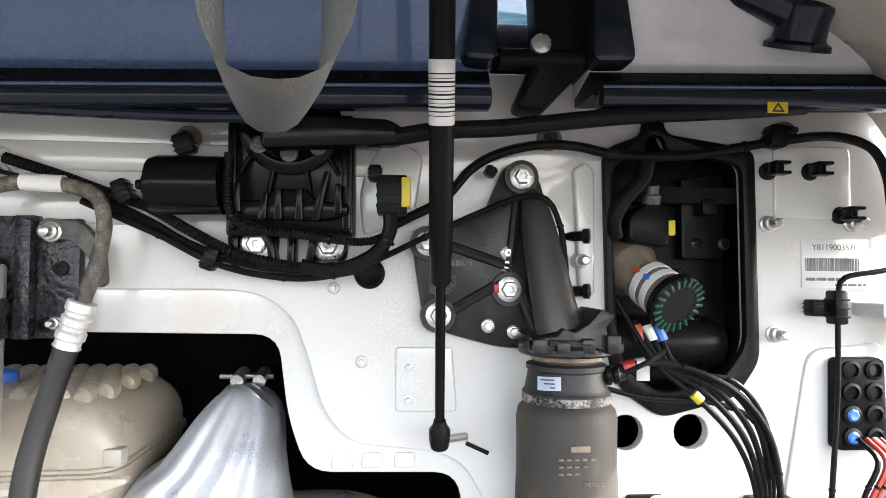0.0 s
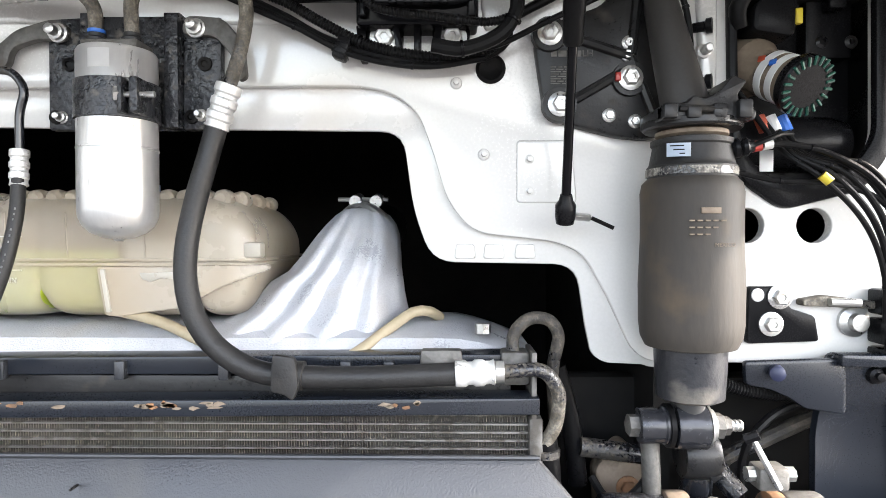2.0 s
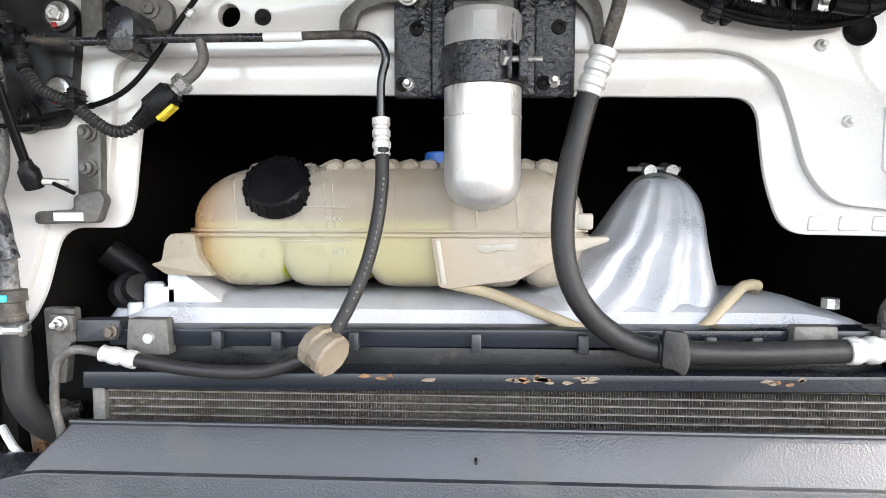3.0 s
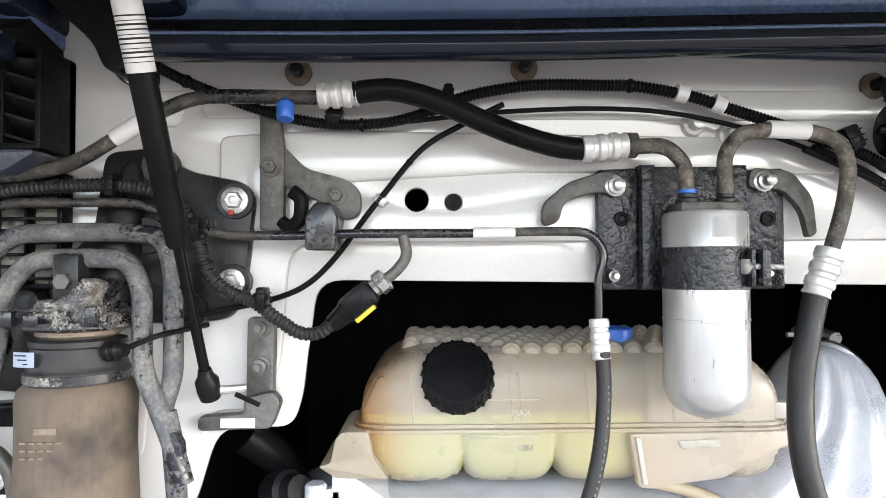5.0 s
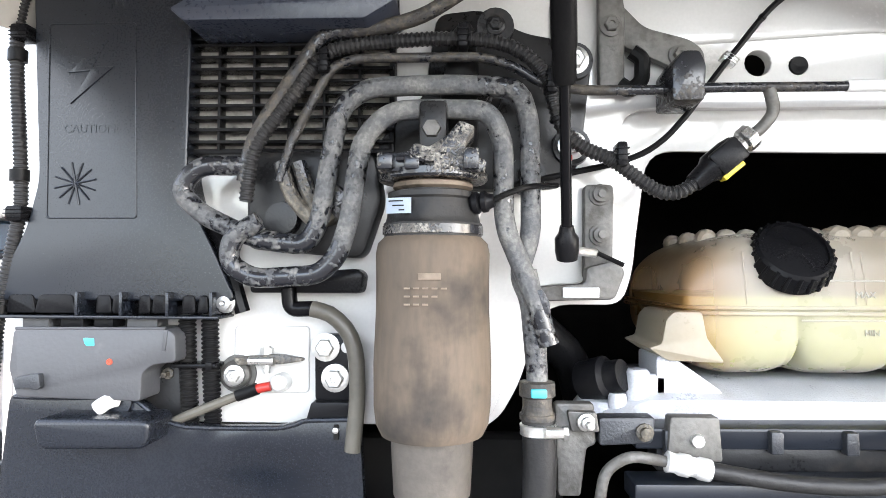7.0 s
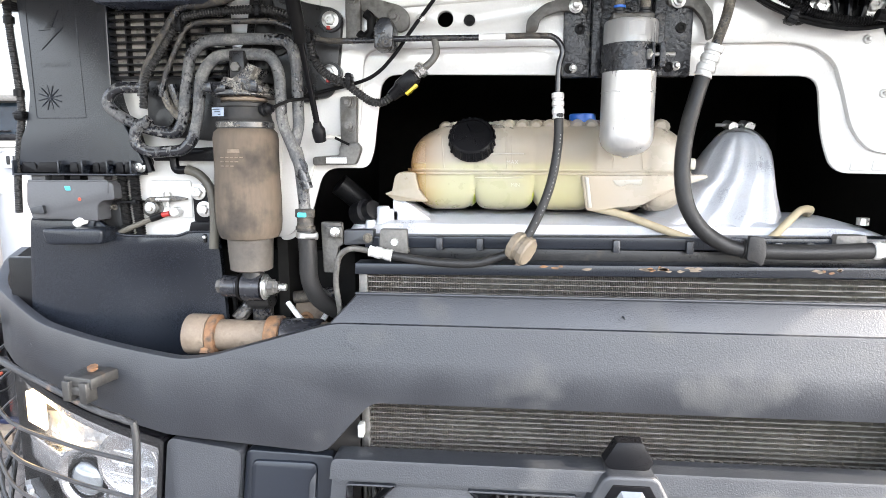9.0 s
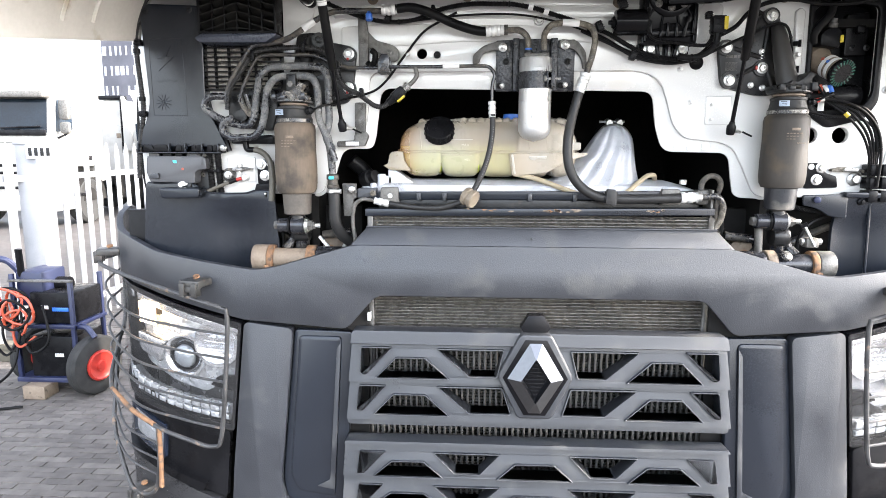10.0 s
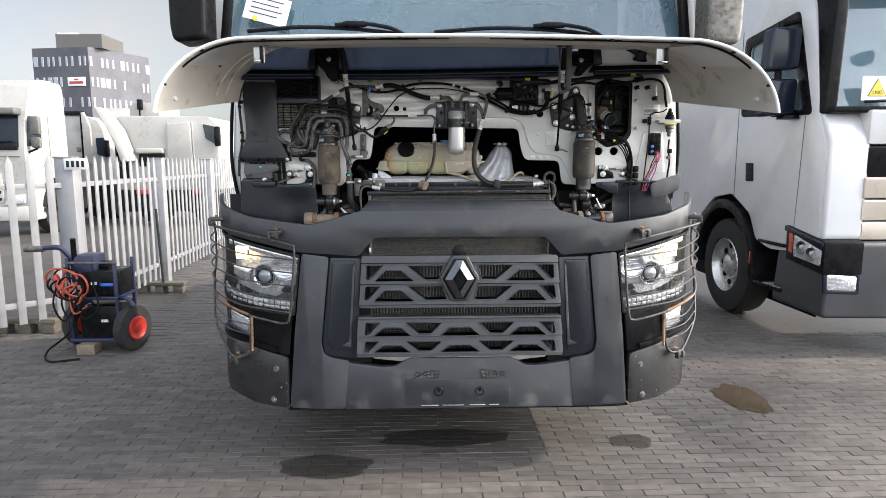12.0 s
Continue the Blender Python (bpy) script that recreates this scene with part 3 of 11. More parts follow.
bead([(0.90, 1.56), (1.06, 1.56), (1.04, 1.78), (0.94, 1.77)], h=0.004, r=0.02)
bead([(-0.705, 1.60), (-0.61, 1.60), (-0.60, 1.75), (-0.66, 1.76)], h=0.003, r=0.02)
bead([(-0.86, 1.61), (-0.78, 1.61), (-0.78, 1.54), (-0.86, 1.54)], h=0.003, r=0.006)
bead([(-0.612, 1.965), (-0.575, 1.965), (-0.56, 2.005), (-0.60, 2.005)], h=0.003, r=0.006)
for zx, zz in ((0.365, 1.642), (0.400, 1.642), (0.438, 1.642)):
    bead([(zx, zz - 0.010), (zx + 0.026, zz - 0.010), (zx + 0.024, zz + 0.008), (zx + 0.002, zz + 0.008)], y=0.012, h=0.0025, r=0.004, name="flange_tab")
for x, z in ((0.367, 1.842), (0.400, 1.757), (0.454, 1.751), (0.454, 1.713)):
    part("weld_stud", lathe((x, 0.0, z), (0, -1, 0), [(0.0075, 0), (0.006, 0.003), (0.0035, 0.004), (0.0032, 0.011), (0, 0.012)], 10), "white", firewall)
for x, z in ((-0.005, 1.968), (0.035, 1.956)):
    part("weld_stud", lathe((x, 0.0, z), (0, -1, 0), [(0.014, 0), (0.012, 0.006), (0.008, 0.007), (0.007, 0.02), (0, 0.021)], 12), "white", firewall)

# Black sheets close the opening; its unlit depth is put into their colour.
bay = thing("engine_bay", (0, 0.5, 1.2), "plain black sheets standing in for the unlit engine tunnel", "engine bay", kind="structure")
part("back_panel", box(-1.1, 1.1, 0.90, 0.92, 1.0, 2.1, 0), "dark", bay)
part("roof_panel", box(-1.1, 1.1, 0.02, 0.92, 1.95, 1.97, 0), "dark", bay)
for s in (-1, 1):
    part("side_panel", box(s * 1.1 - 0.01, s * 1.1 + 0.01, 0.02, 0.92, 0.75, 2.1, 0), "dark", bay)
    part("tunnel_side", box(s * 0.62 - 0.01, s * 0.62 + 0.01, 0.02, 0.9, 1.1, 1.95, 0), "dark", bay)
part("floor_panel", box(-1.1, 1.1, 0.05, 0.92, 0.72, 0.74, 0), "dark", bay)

# cab sides, pillars and cowl
cab = thing("truck_cab", (0, 0.6, 1.4), "white truck cab shell with windscreen and dark cowl", "truck cab")
for s in (-1, 1):
    o = [(s * 1.105, 2.10), (s * 1.16, 2.09), (s * 1.205, 1.6), (s * 1.17, 1.38), (s * 1.135, 1.38), (s * 1.145, 1.6)]
    part("hinge_pillar", prism([(x * 0.985, z) for x, z in o], 0.16, 0.26, 0.006), "white", cab)
    part("pillar_seal", tube(spline(xz(0.150, (s * 1.150, 2.07), (s * 1.176, 1.85), (s * 1.186, 1.62), (s * 1.160, 1.42))), 0.009, 8), "rubber", cab)
    part("cab_side", box(s * 1.20 - 0.012, s * 1.20 + 0.012, 0.28, 2.0, 1.05, 2.3, 0.004), "truckwhite", cab)
    part("door_glass", box(s * 1.215 - 0.005, s * 1.215 + 0.005, 0.35, 1.35, 2.3, 2.95, 0.003), "screen", cab)
    part("upper_side", box(s * 1.20 - 0.012, s * 1.20 + 0.012, 1.35, 2.0, 2.3, 3.2, 0.004), "truckwhite", cab)
    part("a_pillar", prism([(s * 1.20, 2.12), (s * 1.245, 2.12), (s * 1.15, 3.0), (s * 1.09, 3.0)], 0.10, 0.34, 0.01), "truckwhite", cab)
    part("pillar_trim", prism([(s * 1.165, 2.14), (s * 1.205, 2.14), (s * 1.10, 3.0), (s * 1.06, 3.0)], 0.08, 0.12, 0.006), "black", cab)
part("roof", box(-1.2, 1.2, 0.3, 2.0, 3.0, 3.25, 0.05), "truckwhite", cab)
# Unseen plain blocks added under the truck so the ground lies in shade.
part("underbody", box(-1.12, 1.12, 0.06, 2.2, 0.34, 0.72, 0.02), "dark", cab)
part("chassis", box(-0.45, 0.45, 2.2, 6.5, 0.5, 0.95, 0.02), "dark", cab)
for s in (-1, 1):
    ty_ = part("front_tyre", lathe((s * 0.78, 1.35, 0.5), (s, 0, 0), [(0.28, 0), (0.46, 0.0), (0.5, 0.05), (0.5, 0.25), (0.46, 0.30), (0.28, 0.29), (0.1, 0.2), (0, 0.2)], 32), "tyre", cab)
part("rear_wall", box(-1.2, 1.2, 1.98, 2.02, 1.05, 3.1, 0.01), "truckwhite", cab)
part("dashboard", box(-1.1, 1.1, 0.35, 0.8, 2.0, 2.2, 0.04), "black", cab)
part("seat_row", box(-1.0, 1.0, 1.2, 1.5, 1.9, 2.7, 0.08), "black", cab)
ws = bmesh.new()
vs = [ws.verts.new(v) for v in ((-1.18, 0.12, 2.16), (1.18, 0.12, 2.16), (1.08, 0.33, 3.02), (-1.08, 0.33, 3.02))]
ws.faces.new(vs)
bmesh.ops.solidify(ws, geom=list(ws.faces), thickness=0.006)
part("windscreen", ws, "screen", cab)

# glossy dark cowl under the windscreen, in three lengths, each with a rounded lip; it rises to one side
cowl = thing("windscreen_cowl", (0, -0.05, 2.02), "glossy blue-black cowl panels below the windscreen", "cowl")


def rise(x):
    """Height of the cowl lip's foot along its length."""
    return 2.020 + 0.024 * max(-0.3, x)


def extrude_x(prof, x0, x1, w=0.003, n=6):
    """A length of a profile (y, z) along x, following the rise of the cowl."""
    b = bmesh.new()
    rings = [[b.verts.new((x0 + (x1 - x0) * i / n, y, z + rise(x0 + (x1 - x0) * i / n))) for y, z in prof] for i in range(n + 1)]
    for p, q in zip(rings, rings[1:]):
        for i in range(len(prof)):
            b.faces.new((p[i - 1], p[i], q[i], q[i - 1]))
    b.faces.new(rings[0])
    b.faces.new(rings[-1][::-1])
    bmesh.ops.recalc_face_normals(b, faces=b.faces)
    return bevel(b, w, 2)


LIP = [(-0.070, 0.003), (-0.074, 0.0), (-0.090, 0.0), (-0.097, 0.003), (-0.100, 0.010), (-0.099, 0.017), (-0.094, 0.022), (-0.084, 0.024), (-0.070, 0.023)]
GROOVE = [(0.03, 0.026), (-0.069, 0.021), (-0.069, 0.036), (-0.050, 0.060), (0.03, 0.060)]
FACE = [(0.02, 0.030), (-0.056, 0.048), (-0.063, 0.053), (-0.068, 0.062), (-0.074, 0.085), (-0.084, 0.120), (-0.096, 0.150), (-0.098, 0.165), (0.0, 0.185), (0.10, 0.19), (0.10, 0.030)]
for x0, x1, mat in ((-1.12, -0.700, "cowlsky"), (-0.585, 0.540, "cowlsky"), (0.650, 1.10, "cowlsheen")):
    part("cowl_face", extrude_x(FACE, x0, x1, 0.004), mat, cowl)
    part("groove", extrude_x(GROOVE, x0 + 0.002, x1 - 0.002, 0.0), "black", cowl)
    part("lip", extrude_x(LIP, x0 + 0.004, x1 - 0.004, 0.002), "gloss", cowl, "rounded glossy lip")
    # Thin tube in the lighter cowl colour draws the highlight on the lip.
    part("lip_highlight", tube([Vector((x0 + 0.006 + (x1 - x0 - 0.012) * i / 6, -0.0935, rise(x0 + (x1 - x0) * i / 6) + 0.0222)) for i in range(7)], 0.0022, 6), "cowlsky", cowl)
    part("end_cap", prism(rounded([(x0 - 0.004, rise(x0) + 0.050), (x0 + 0.045, rise(x0) + 0.052), (x0 + 0.030, rise(x0) + 0.16), (x0 - 0.004, rise(x0) + 0.16)], 0.012), -0.092, 0.0, 0.006), "gloss", cowl)
    part("end_cap", prism(rounded([(x1 + 0.004, rise(x1) + 0.050), (x1 - 0.035, rise(x1) + 0.052), (x1 - 0.020, rise(x1) + 0.16), (x1 + 0.004, rise(x1) + 0.16)], 0.012), -0.092, 0.0, 0.006), "gloss", cowl)
part("cowl_backing", box(-1.12, 1.10, 0.02, 0.10, 2.10, 2.17, 0.004), "black", cowl)

# ---- raised front flap with curved wings ----
flap = thing("front_flap", (0, -0.5, 2.1), "raised cream-backed front panel with curved wing ends", "front flap")


def flap_section(k):
    """Half section of the raised flap seen from the front: crown then wing. k from -1 to 1."""
    s, a = (1 if k > 0 else -1), abs(k)
    if a < 0.62:
        return s * a / 0.62 * 0.82, 2.085 - 0.012 * (a / 0.62) ** 2
    t = (a - 0.62) / 0.38
    ang = t * radians(84)
    return s * (0.82 + 0.36 * math.sin(ang)), 2.073 - 0.30 * (1 - math.cos(ang))


def flap_sheet(front, back, drop, thick, ks, in0=1.0):
    b = bmesh.new()
    grid = []
    for k in ks:
        x, z = flap_section(k)
        ys = [front + (back - front) * j / 5 for j in range(6)]
        grid.append([b.verts.new((x * (1 - 0.10 * (y + 0.8)), y, z - drop + 0.146 * (y + 0.80))) for y in ys])
    for a, c in zip(grid, grid[1:]):
        for j in range(5):
            b.faces.new((a[j], c[j], c[j + 1], a[j + 1]))
    bmesh.ops.recalc_face_normals(b, faces=b.faces)
    bmesh.ops.solidify(b, geom=list(b.faces), thickness=thick)
    return b


KS = [i / 40 - 1 for i in range(81)]
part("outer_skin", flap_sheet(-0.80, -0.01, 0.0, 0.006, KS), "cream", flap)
part("front_edge", tube([Vector((flap_section(k)[0], -0.80, flap_section(k)[1])) for k in KS], 0.007, 8), "white", flap)

# ---- grey bumper, bent round the corners ----
def plan(u):
    """Plan of the bumper front: place and outward normal at the girth u from the middle."""
    s, a = (1 if u >= 0 else -1), abs(u)
    if a <= 0.70:
        return Vector((u, -0.128)), Vector((0, -1))
    c = min(a, 1.18)
    k = (c - 0.70) / 0.48
    x, y = c, -0.128 + 0.135 * k ** 2.3
    slope = 0.135 * 2.3 * k ** 1.3 / 0.48
    if a > 1.18:
        w = 1 - math.exp(-(a - 1.18) / 0.09)
        x, y = x + 0.085 * w, y + (a - 1.18) * (0.65 + 0.30 * w)
        slope += w * 4
    n = Vector((slope, -1.0))
    n.normalize()
    return Vector((s * x, y)), Vector((s * n.x, n.y))


USTEPS = [i * 0.05 for i in range(-32, 33) if abs(i) >= 14]


def wrap(b):
    """Bends a mesh made flat at y=0 (front to minus) round the bumper plan."""
    for v in b.verts:
        p, n = plan(v.co.x)
        v.co = Vector((p.x - n.x * v.co.y, p.y - n.y * v.co.y, v.co.z))
    return b


def skin(outline, y0, y1, w=0.004, holes=(), r=0.01, cut=True):
    return wrap(prism(rounded(outline, r), y0, y1, w, [rounded(h, 0.006) for h in holes], cuts=USTEPS if cut else ()))


def mirror(pts):
    return [(-x, z) for x, z in pts][::-1]


bumper = thing("front_bumper", (0, -0.1, 0.37), "dark grey grained plastic truck bumper with worn marks", "bumper")
BAND = [(-1.36, 1.46), (-1.28, 1.44), (-1.20, 1.40), (-1.05, 1.352), (-0.75, 1.315), (-0.70, 1.322), (-0.485, 1.385), (0.485, 1.385), (0.70, 1.322), (0.75, 1.315),
        (1.05, 1.352), (1.20, 1.40), (1.28, 1.44), (1.36, 1.46), (1.36, 1.33), (1.15, 1.255), (0.785, 1.178), (0.505, 1.158), (0.425, 1.250),
        (-0.425, 1.250), (-0.505, 1.158), (-0.785, 1.178), (-1.15, 1.255), (-1.36, 1.33)]
part("upper_band", skin(BAND, -0.006, 0.012, 0.005, r=0.02), "plastic", bumper)
TOPLIP = [(-0.505, 1.37), (0.505, 1.37), (0.45, 1.43), (-0.45, 1.43)]
lip = prism(TOPLIP, 0.0, 0.01, 0.003)
for v in lip.verts:
    v.co.y += -0.132 + max(0, v.co.z - 1.37) * 0.40
part("top_lip", lip, "plastic", bumper)
part("lip_edge", rod((-0.452, -0.1085, 1.4305), (0.452, -0.1085, 1.4305), 0.0025, n=8), "plastic", bumper)
for x, z in ((-0.02, 1.405),):
    part("chip_mark", lathe((x, -0.1335, z), (0, -1, 0), [(0.0016, -0.012), (0.0015, 0.0006), (0.001, 0.0008), (0, 0.0008)], 8), "cast", bumper)
for side in (1, -1):
    mm = (lambda p: p) if side < 0 else mirror
    part("corner_pillar", skin(mm([(-0.785, 1.172), (-0.652, 1.155), (-0.700, 0.72), (-0.69, 0.66), (-0.66, 0.64), (-0.560, 0.622), (-0.588, 0.368), (-0.868, 0.374), (-0.835, 0.74)]), -0.004, 0.03, 0.006, r=0.018), "plastic", bumper)
    part("pillar_inset", skin(mm([(-0.650, 1.150), (-0.492, 1.146), (-0.522, 0.626), (-0.65, 0.642), (-0.688, 0.66), (-0.696, 0.72)]), 0.010, 0.03, 0.004, r=0.012), "satin", bumper)
    part("inset_facet", skin(mm([(-0.640, 1.135), (-0.520, 1.135), (-0.548, 0.665), (-0.655, 0.68), (-0.675, 0.73)]), 0.003, 0.016, 0.010, r=0.016), "satin", bumper)
    part("facet_groove", skin(mm([(-0.535, 1.10), (-0.523, 1.12), (-0.550, 0.69), (-0.60, 0.70), (-0.562, 0.72)]), 0.0005, 0.006, 0.003, r=0.004), "plastic", bumper)
    part("fog_panel", skin(mm([(-0.845, 0.846), (-0.866, 0.648), (-1.10, 0.70), (-1.50, 0.80), (-1.50, 1.00), (-1.20, 0.955)]), 0.004, 0.02, 0.004, r=0.01), "black", bumper)
    part("lower_corner", skin(mm([(-0.872, 0.64), (-0.874, 0.372), (-1.05, 0.385), (-1.22, 0.43), (-1.30, 0.52), (-1.52, 0.56), (-1.52, 0.78), (-1.20, 0.72)]), -0.008, 0.02, 0.008, r=0.02), "wetblack", bumper)
# Unseen black sheets added to keep daylight out of the bumper gaps.
for s in (-1, 1):
    part("gap_blackout", box(min(s * 0.455, s * 0.80), max(s * 0.455, s * 0.80), -0.088, -0.078, 0.60, 1.235, 0.002), "dark", bumper)
part("lower_centre", skin([(-0.570, 0.612), (-0.40, 0.588), (-0.335, 0.590), (-0.255, 0.632), (0.255, 0.632), (0.335, 0.590), (0.40, 0.588), (0.570, 0.612), (0.592, 0.362), (-0.592, 0.362)],
                          -0.002, 0.03, 0.006, r=0.01), "plastic", bumper)

# ---- ground ----
def ground_material():
    m = bpy.data.materials.new("brick_paving")
    m.use_nodes = True
    n, links = m.node_tree.nodes, m.node_tree.links
    p = n["Principled BSDF"]
    big, mid = tex(n, links, 0.35, 5), tex(n, links, 14, 6)
    oi = n.new("ShaderNodeNewGeometry")
    ob = n.new("ShaderNodeObjectInfo")
    add = n.new("ShaderNodeMath")
    add.operation = "ADD"
    links.new(oi.outputs["Random Per Island"], add.inputs[0])
    links.new(ob.outputs["Random"], add.inputs[1])
    fr = n.new("ShaderNodeMath")
    fr.operation = "FRACT"
    links.new(add.outputs[0], fr.inputs[0])
    c1 = ramp(n, links, fr.outputs[0], (0.064, 0.059, 0.056), (0.096, 0.089, 0.083), 0.0, 1.0)
    c2 = ramp(n, links, big, (0.58, 0.58, 0.60), (1.15, 1.12, 1.08), 0.38, 0.62)
    mx = n.new("ShaderNodeMixRGB")
    mx.blend_type = "MULTIPLY"
    mx.inputs[0].default_value = 1
    links.new(c1, mx.inputs[1])
    links.new(c2, mx.inputs[2])
    c3 = ramp(n, links, mid, (0.75, 0.75, 0.75), (1.15, 1.15, 1.15), 0.3, 0.7)
    m2 = n.new("ShaderNodeMixRGB")
    m2.blend_type = "MULTIPLY"
    m2.inputs[0].default_value = 1
    links.new(mx.outputs[0], m2.inputs[1])
    links.new(c3, m2.inputs[2])
    links.new(m2.outputs[0], p.inputs["Base Color"])
    ro = ramp(n, links, big, (0.42, 0.42, 0.42), (0.75, 0.75, 0.75), 0.35, 0.6)
    links.new(ro, p.inputs["Roughness"])
    p.inputs["Specular IOR Level"].default_value = 0.3
    bn = n.new("ShaderNodeBump")
    bn.inputs["Strength"].default_value, bn.inputs["Distance"].default_value = 0.5, 0.004
    links.new(mid, bn.inputs["Height"])
    links.new(bn.outputs[0], p.inputs["Normal"])
    return m


M["paving"] = ground_material()
g = bmesh.new()
bmesh.ops.create_grid(g, x_segments=2, y_segments=2, size=600)
for v in g.verts:
    v.co.z = -0.006
ground = solo("ground", g, "paving", "grey-brown brick-paved truck yard, partly wet", "ground", kind="structure")


# ---- writing ----
def words(text, x, y, z, size, parent, material="ink", name="lettering", turn=0.0, raise_=0.0004):
    cu = bpy.data.curves.new(name, "FONT")
    cu.body, cu.size, cu.extrude = text, size, raise_
    cu.align_x, cu.align_y = "CENTER", "CENTER"
    cu.materials.append(M[material])
    ob = new(name, cu)
    m = pose(x, y, z, 90, 0, 0) @ pose(0, 0, 0, 0, 0, turn)
    ob.parent = parent
    ob.matrix_basis = m
    if parent in HOME:
        ob.matrix_parent_inverse = Matrix.Translation(-HOME[parent])
    return ob


# ---- cab air springs ----
def air_spring(ax, zt, zb, label, skin_="bellows", mount="mudcast"):
    """Bellows hung on a cast top mount, axis at ax; body from zt down to zb."""
    y, r = -0.060, 0.054
    t = thing("air_spring", (ax, y, zb - 0.06), label, "air spring", "cab air springs")
    body = [(0.040, zb - 0.008), (0.048, zb - 0.006), (0.053, zb + 0.004), (0.055, zb + 0.02), (0.0555, zb + 0.06), (0.0535, zb + 0.11),
            (0.0535, zt - 0.04), (0.054, zt - 0.016), (0.052, zt - 0.006), (0.046, zt)]
    part("bellows", lathe((ax, y, 0), (0, 0, 1), body, 40), skin_, t, "dust-coated rubber bellows")
    part("piston", lathe((ax, y, 0), (0, 0, 1), [(0.030, zb - 0.065), (0.036, zb - 0.062), (0.038, zb - 0.03), (0.039, zb - 0.004), (0.03, zb - 0.002)], 32), "darkpiston" if mount == "cast" else "pistonrubber", t)
    cap = part("top_cap", lathe((ax, y, 0), (0, 0, 1), [(0.046, zt - 0.002), (0.047, zt + 0.012), (0.045, zt + 0.014), (0.044, zt + 0.018), (0.041, zt + 0.034), (0.043, zt + 0.036), (0.043, zt + 0.041), (0.034, zt + 0.043), (0.033, zt + 0.054), (0.036, zt + 0.056)], 36), "dustyrubber", t)
    part("clamp_ring", lathe((ax, y, 0), (0, 0, 1), [(0.044, zt + 0.001), (0.0478, zt + 0.002), (0.0478, zt + 0.010), (0.044, zt + 0.011)], 36), "mudcast", t, "mud-whitened clamp ring")
    part("upper_ring", lathe((ax, y, 0), (0, 0, 1), [(0.033, zt + 0.043), (0.038, zt + 0.046), (0.038, zt + 0.050), (0.033, zt + 0.053)], 30), "brown", t)
    part("label", wrap_label(ax - 0.030, y, zt + 0.026, 0.0437, 0.024, 0.014), "bluelabel", cap, "small pale blue printed label")
    for k in range(3):
        part("print", wrap_label(ax - 0.032 + 0.002 * k, y, zt + 0.030 - 0.004 * k, 0.0442, 0.014 - 0.003 * k, 0.0012), "ink", cap)
    plug = part("air_fitting", lathe((ax + 0.036, y - 0.018, zt + 0.030), (1, -0.25, 0.12), [(0.008, 0), (0.0105, 0.003), (0.0105, 0.007), (0.008, 0.009), (0.010, 0.011), (0.010, 0.015), (0.0075, 0.017), (0.006, 0.022), (0, 0.023)], 16), "black", t, "ribbed black air fitting")
    part("air_tube", tube(spline([(ax + 0.056, y - 0.023, zt + 0.033), (ax + 0.085, y - 0.02, zt + 0.045), (ax + 0.12, y + 0.02, zt + 0.052)]), 0.0028, 8), "rubber", plug)
    b = None
    for i in range(3):
        for k in range(5 - i):
            b = box(ax - 0.022 + k * 0.008, ax - 0.017 + k * 0.008, y - 0.0552, y - 0.0530, zt - 0.048 - i * 0.007, zt - 0.0465 - i * 0.007, 0, b)
    part("worn_patch", box(ax - 0.010, ax + 0.010, y - 0.0546, y - 0.0530, zt - 0.040, zt - 0.034, 0.0003), "brown", t)
    if mount == "cast":
        words("MEXICO", ax + 0.014, y - 0.0549, zt - 0.072, 0.0055, t, "brown", raise_=0.0002)
    part("moulded_print", b, "brown", t)
    b = prism(rounded([(ax - 0.047, zt + 0.056), (ax + 0.048, zt + 0.056), (ax + 0.050, zt + 0.066), (ax + 0.034, zt + 0.070), (ax + 0.030, zt + 0.082), (ax + 0.040, zt + 0.096), (ax + 0.026, zt + 0.102), (ax + 0.014, zt + 0.088), (ax - 0.002, zt + 0.078), (ax - 0.014, zt + 0.082), (ax - 0.020, zt + 0.074), (ax - 0.047, zt + 0.072)], 0.003), y - 0.044, y + 0.03, 0.003)
    for cx, hz in ((-0.040, 0.012), (-0.016, 0.009), (0.010, 0.012), (0.036, 0.016)):
        b = box(ax + cx - 0.007, ax + cx + 0.007, y - 0.052, y - 0.03, zt + 0.057, zt + 0.060 + hz, 0.002, b)
    b = lathe((ax, y, 0), (0, 0, 1), [(0.050, zt + 0.052), (0.052, zt + 0.054), (0.052, zt + 0.060), (0.045, zt + 0.064)], 32, b)
    b = rod((ax - 0.03, y - 0.047, zt + 0.068), (ax + 0.012, y - 0.049, zt + 0.066), 0.0035, n=8, bm=b)
    part("top_mount", b, mount, t, "cast mount with dried mud" if mount == "mudcast" else "")
    if mount == "mudcast":
        part("mount_block", box(ax - 0.012, ax + 0.014, y - 0.028, y + 0.03, zt + 0.070, zt + 0.125, 0.004), "cast", t)
        part("mount_nut", lathe((ax, y - 0.028, zt + 0.098), (0, -1, 0), [(0.009, 0), (0.008, 0.005), (0, 0.006)], 6), "greysteel", t)
    # foot clevis with its cross bolt
    zf, yf = zb - 0.096, y + 0.005
    part("bolt_head", lathe((ax - 0.052, yf, zf), (-1, 0, 0), [(0.016, 0), (0.016, 0.002), (0.0125, 0.003), (0.0125, 0.014), (0.009, 0.016), (0, 0.016)], 6), "greysteel", t)
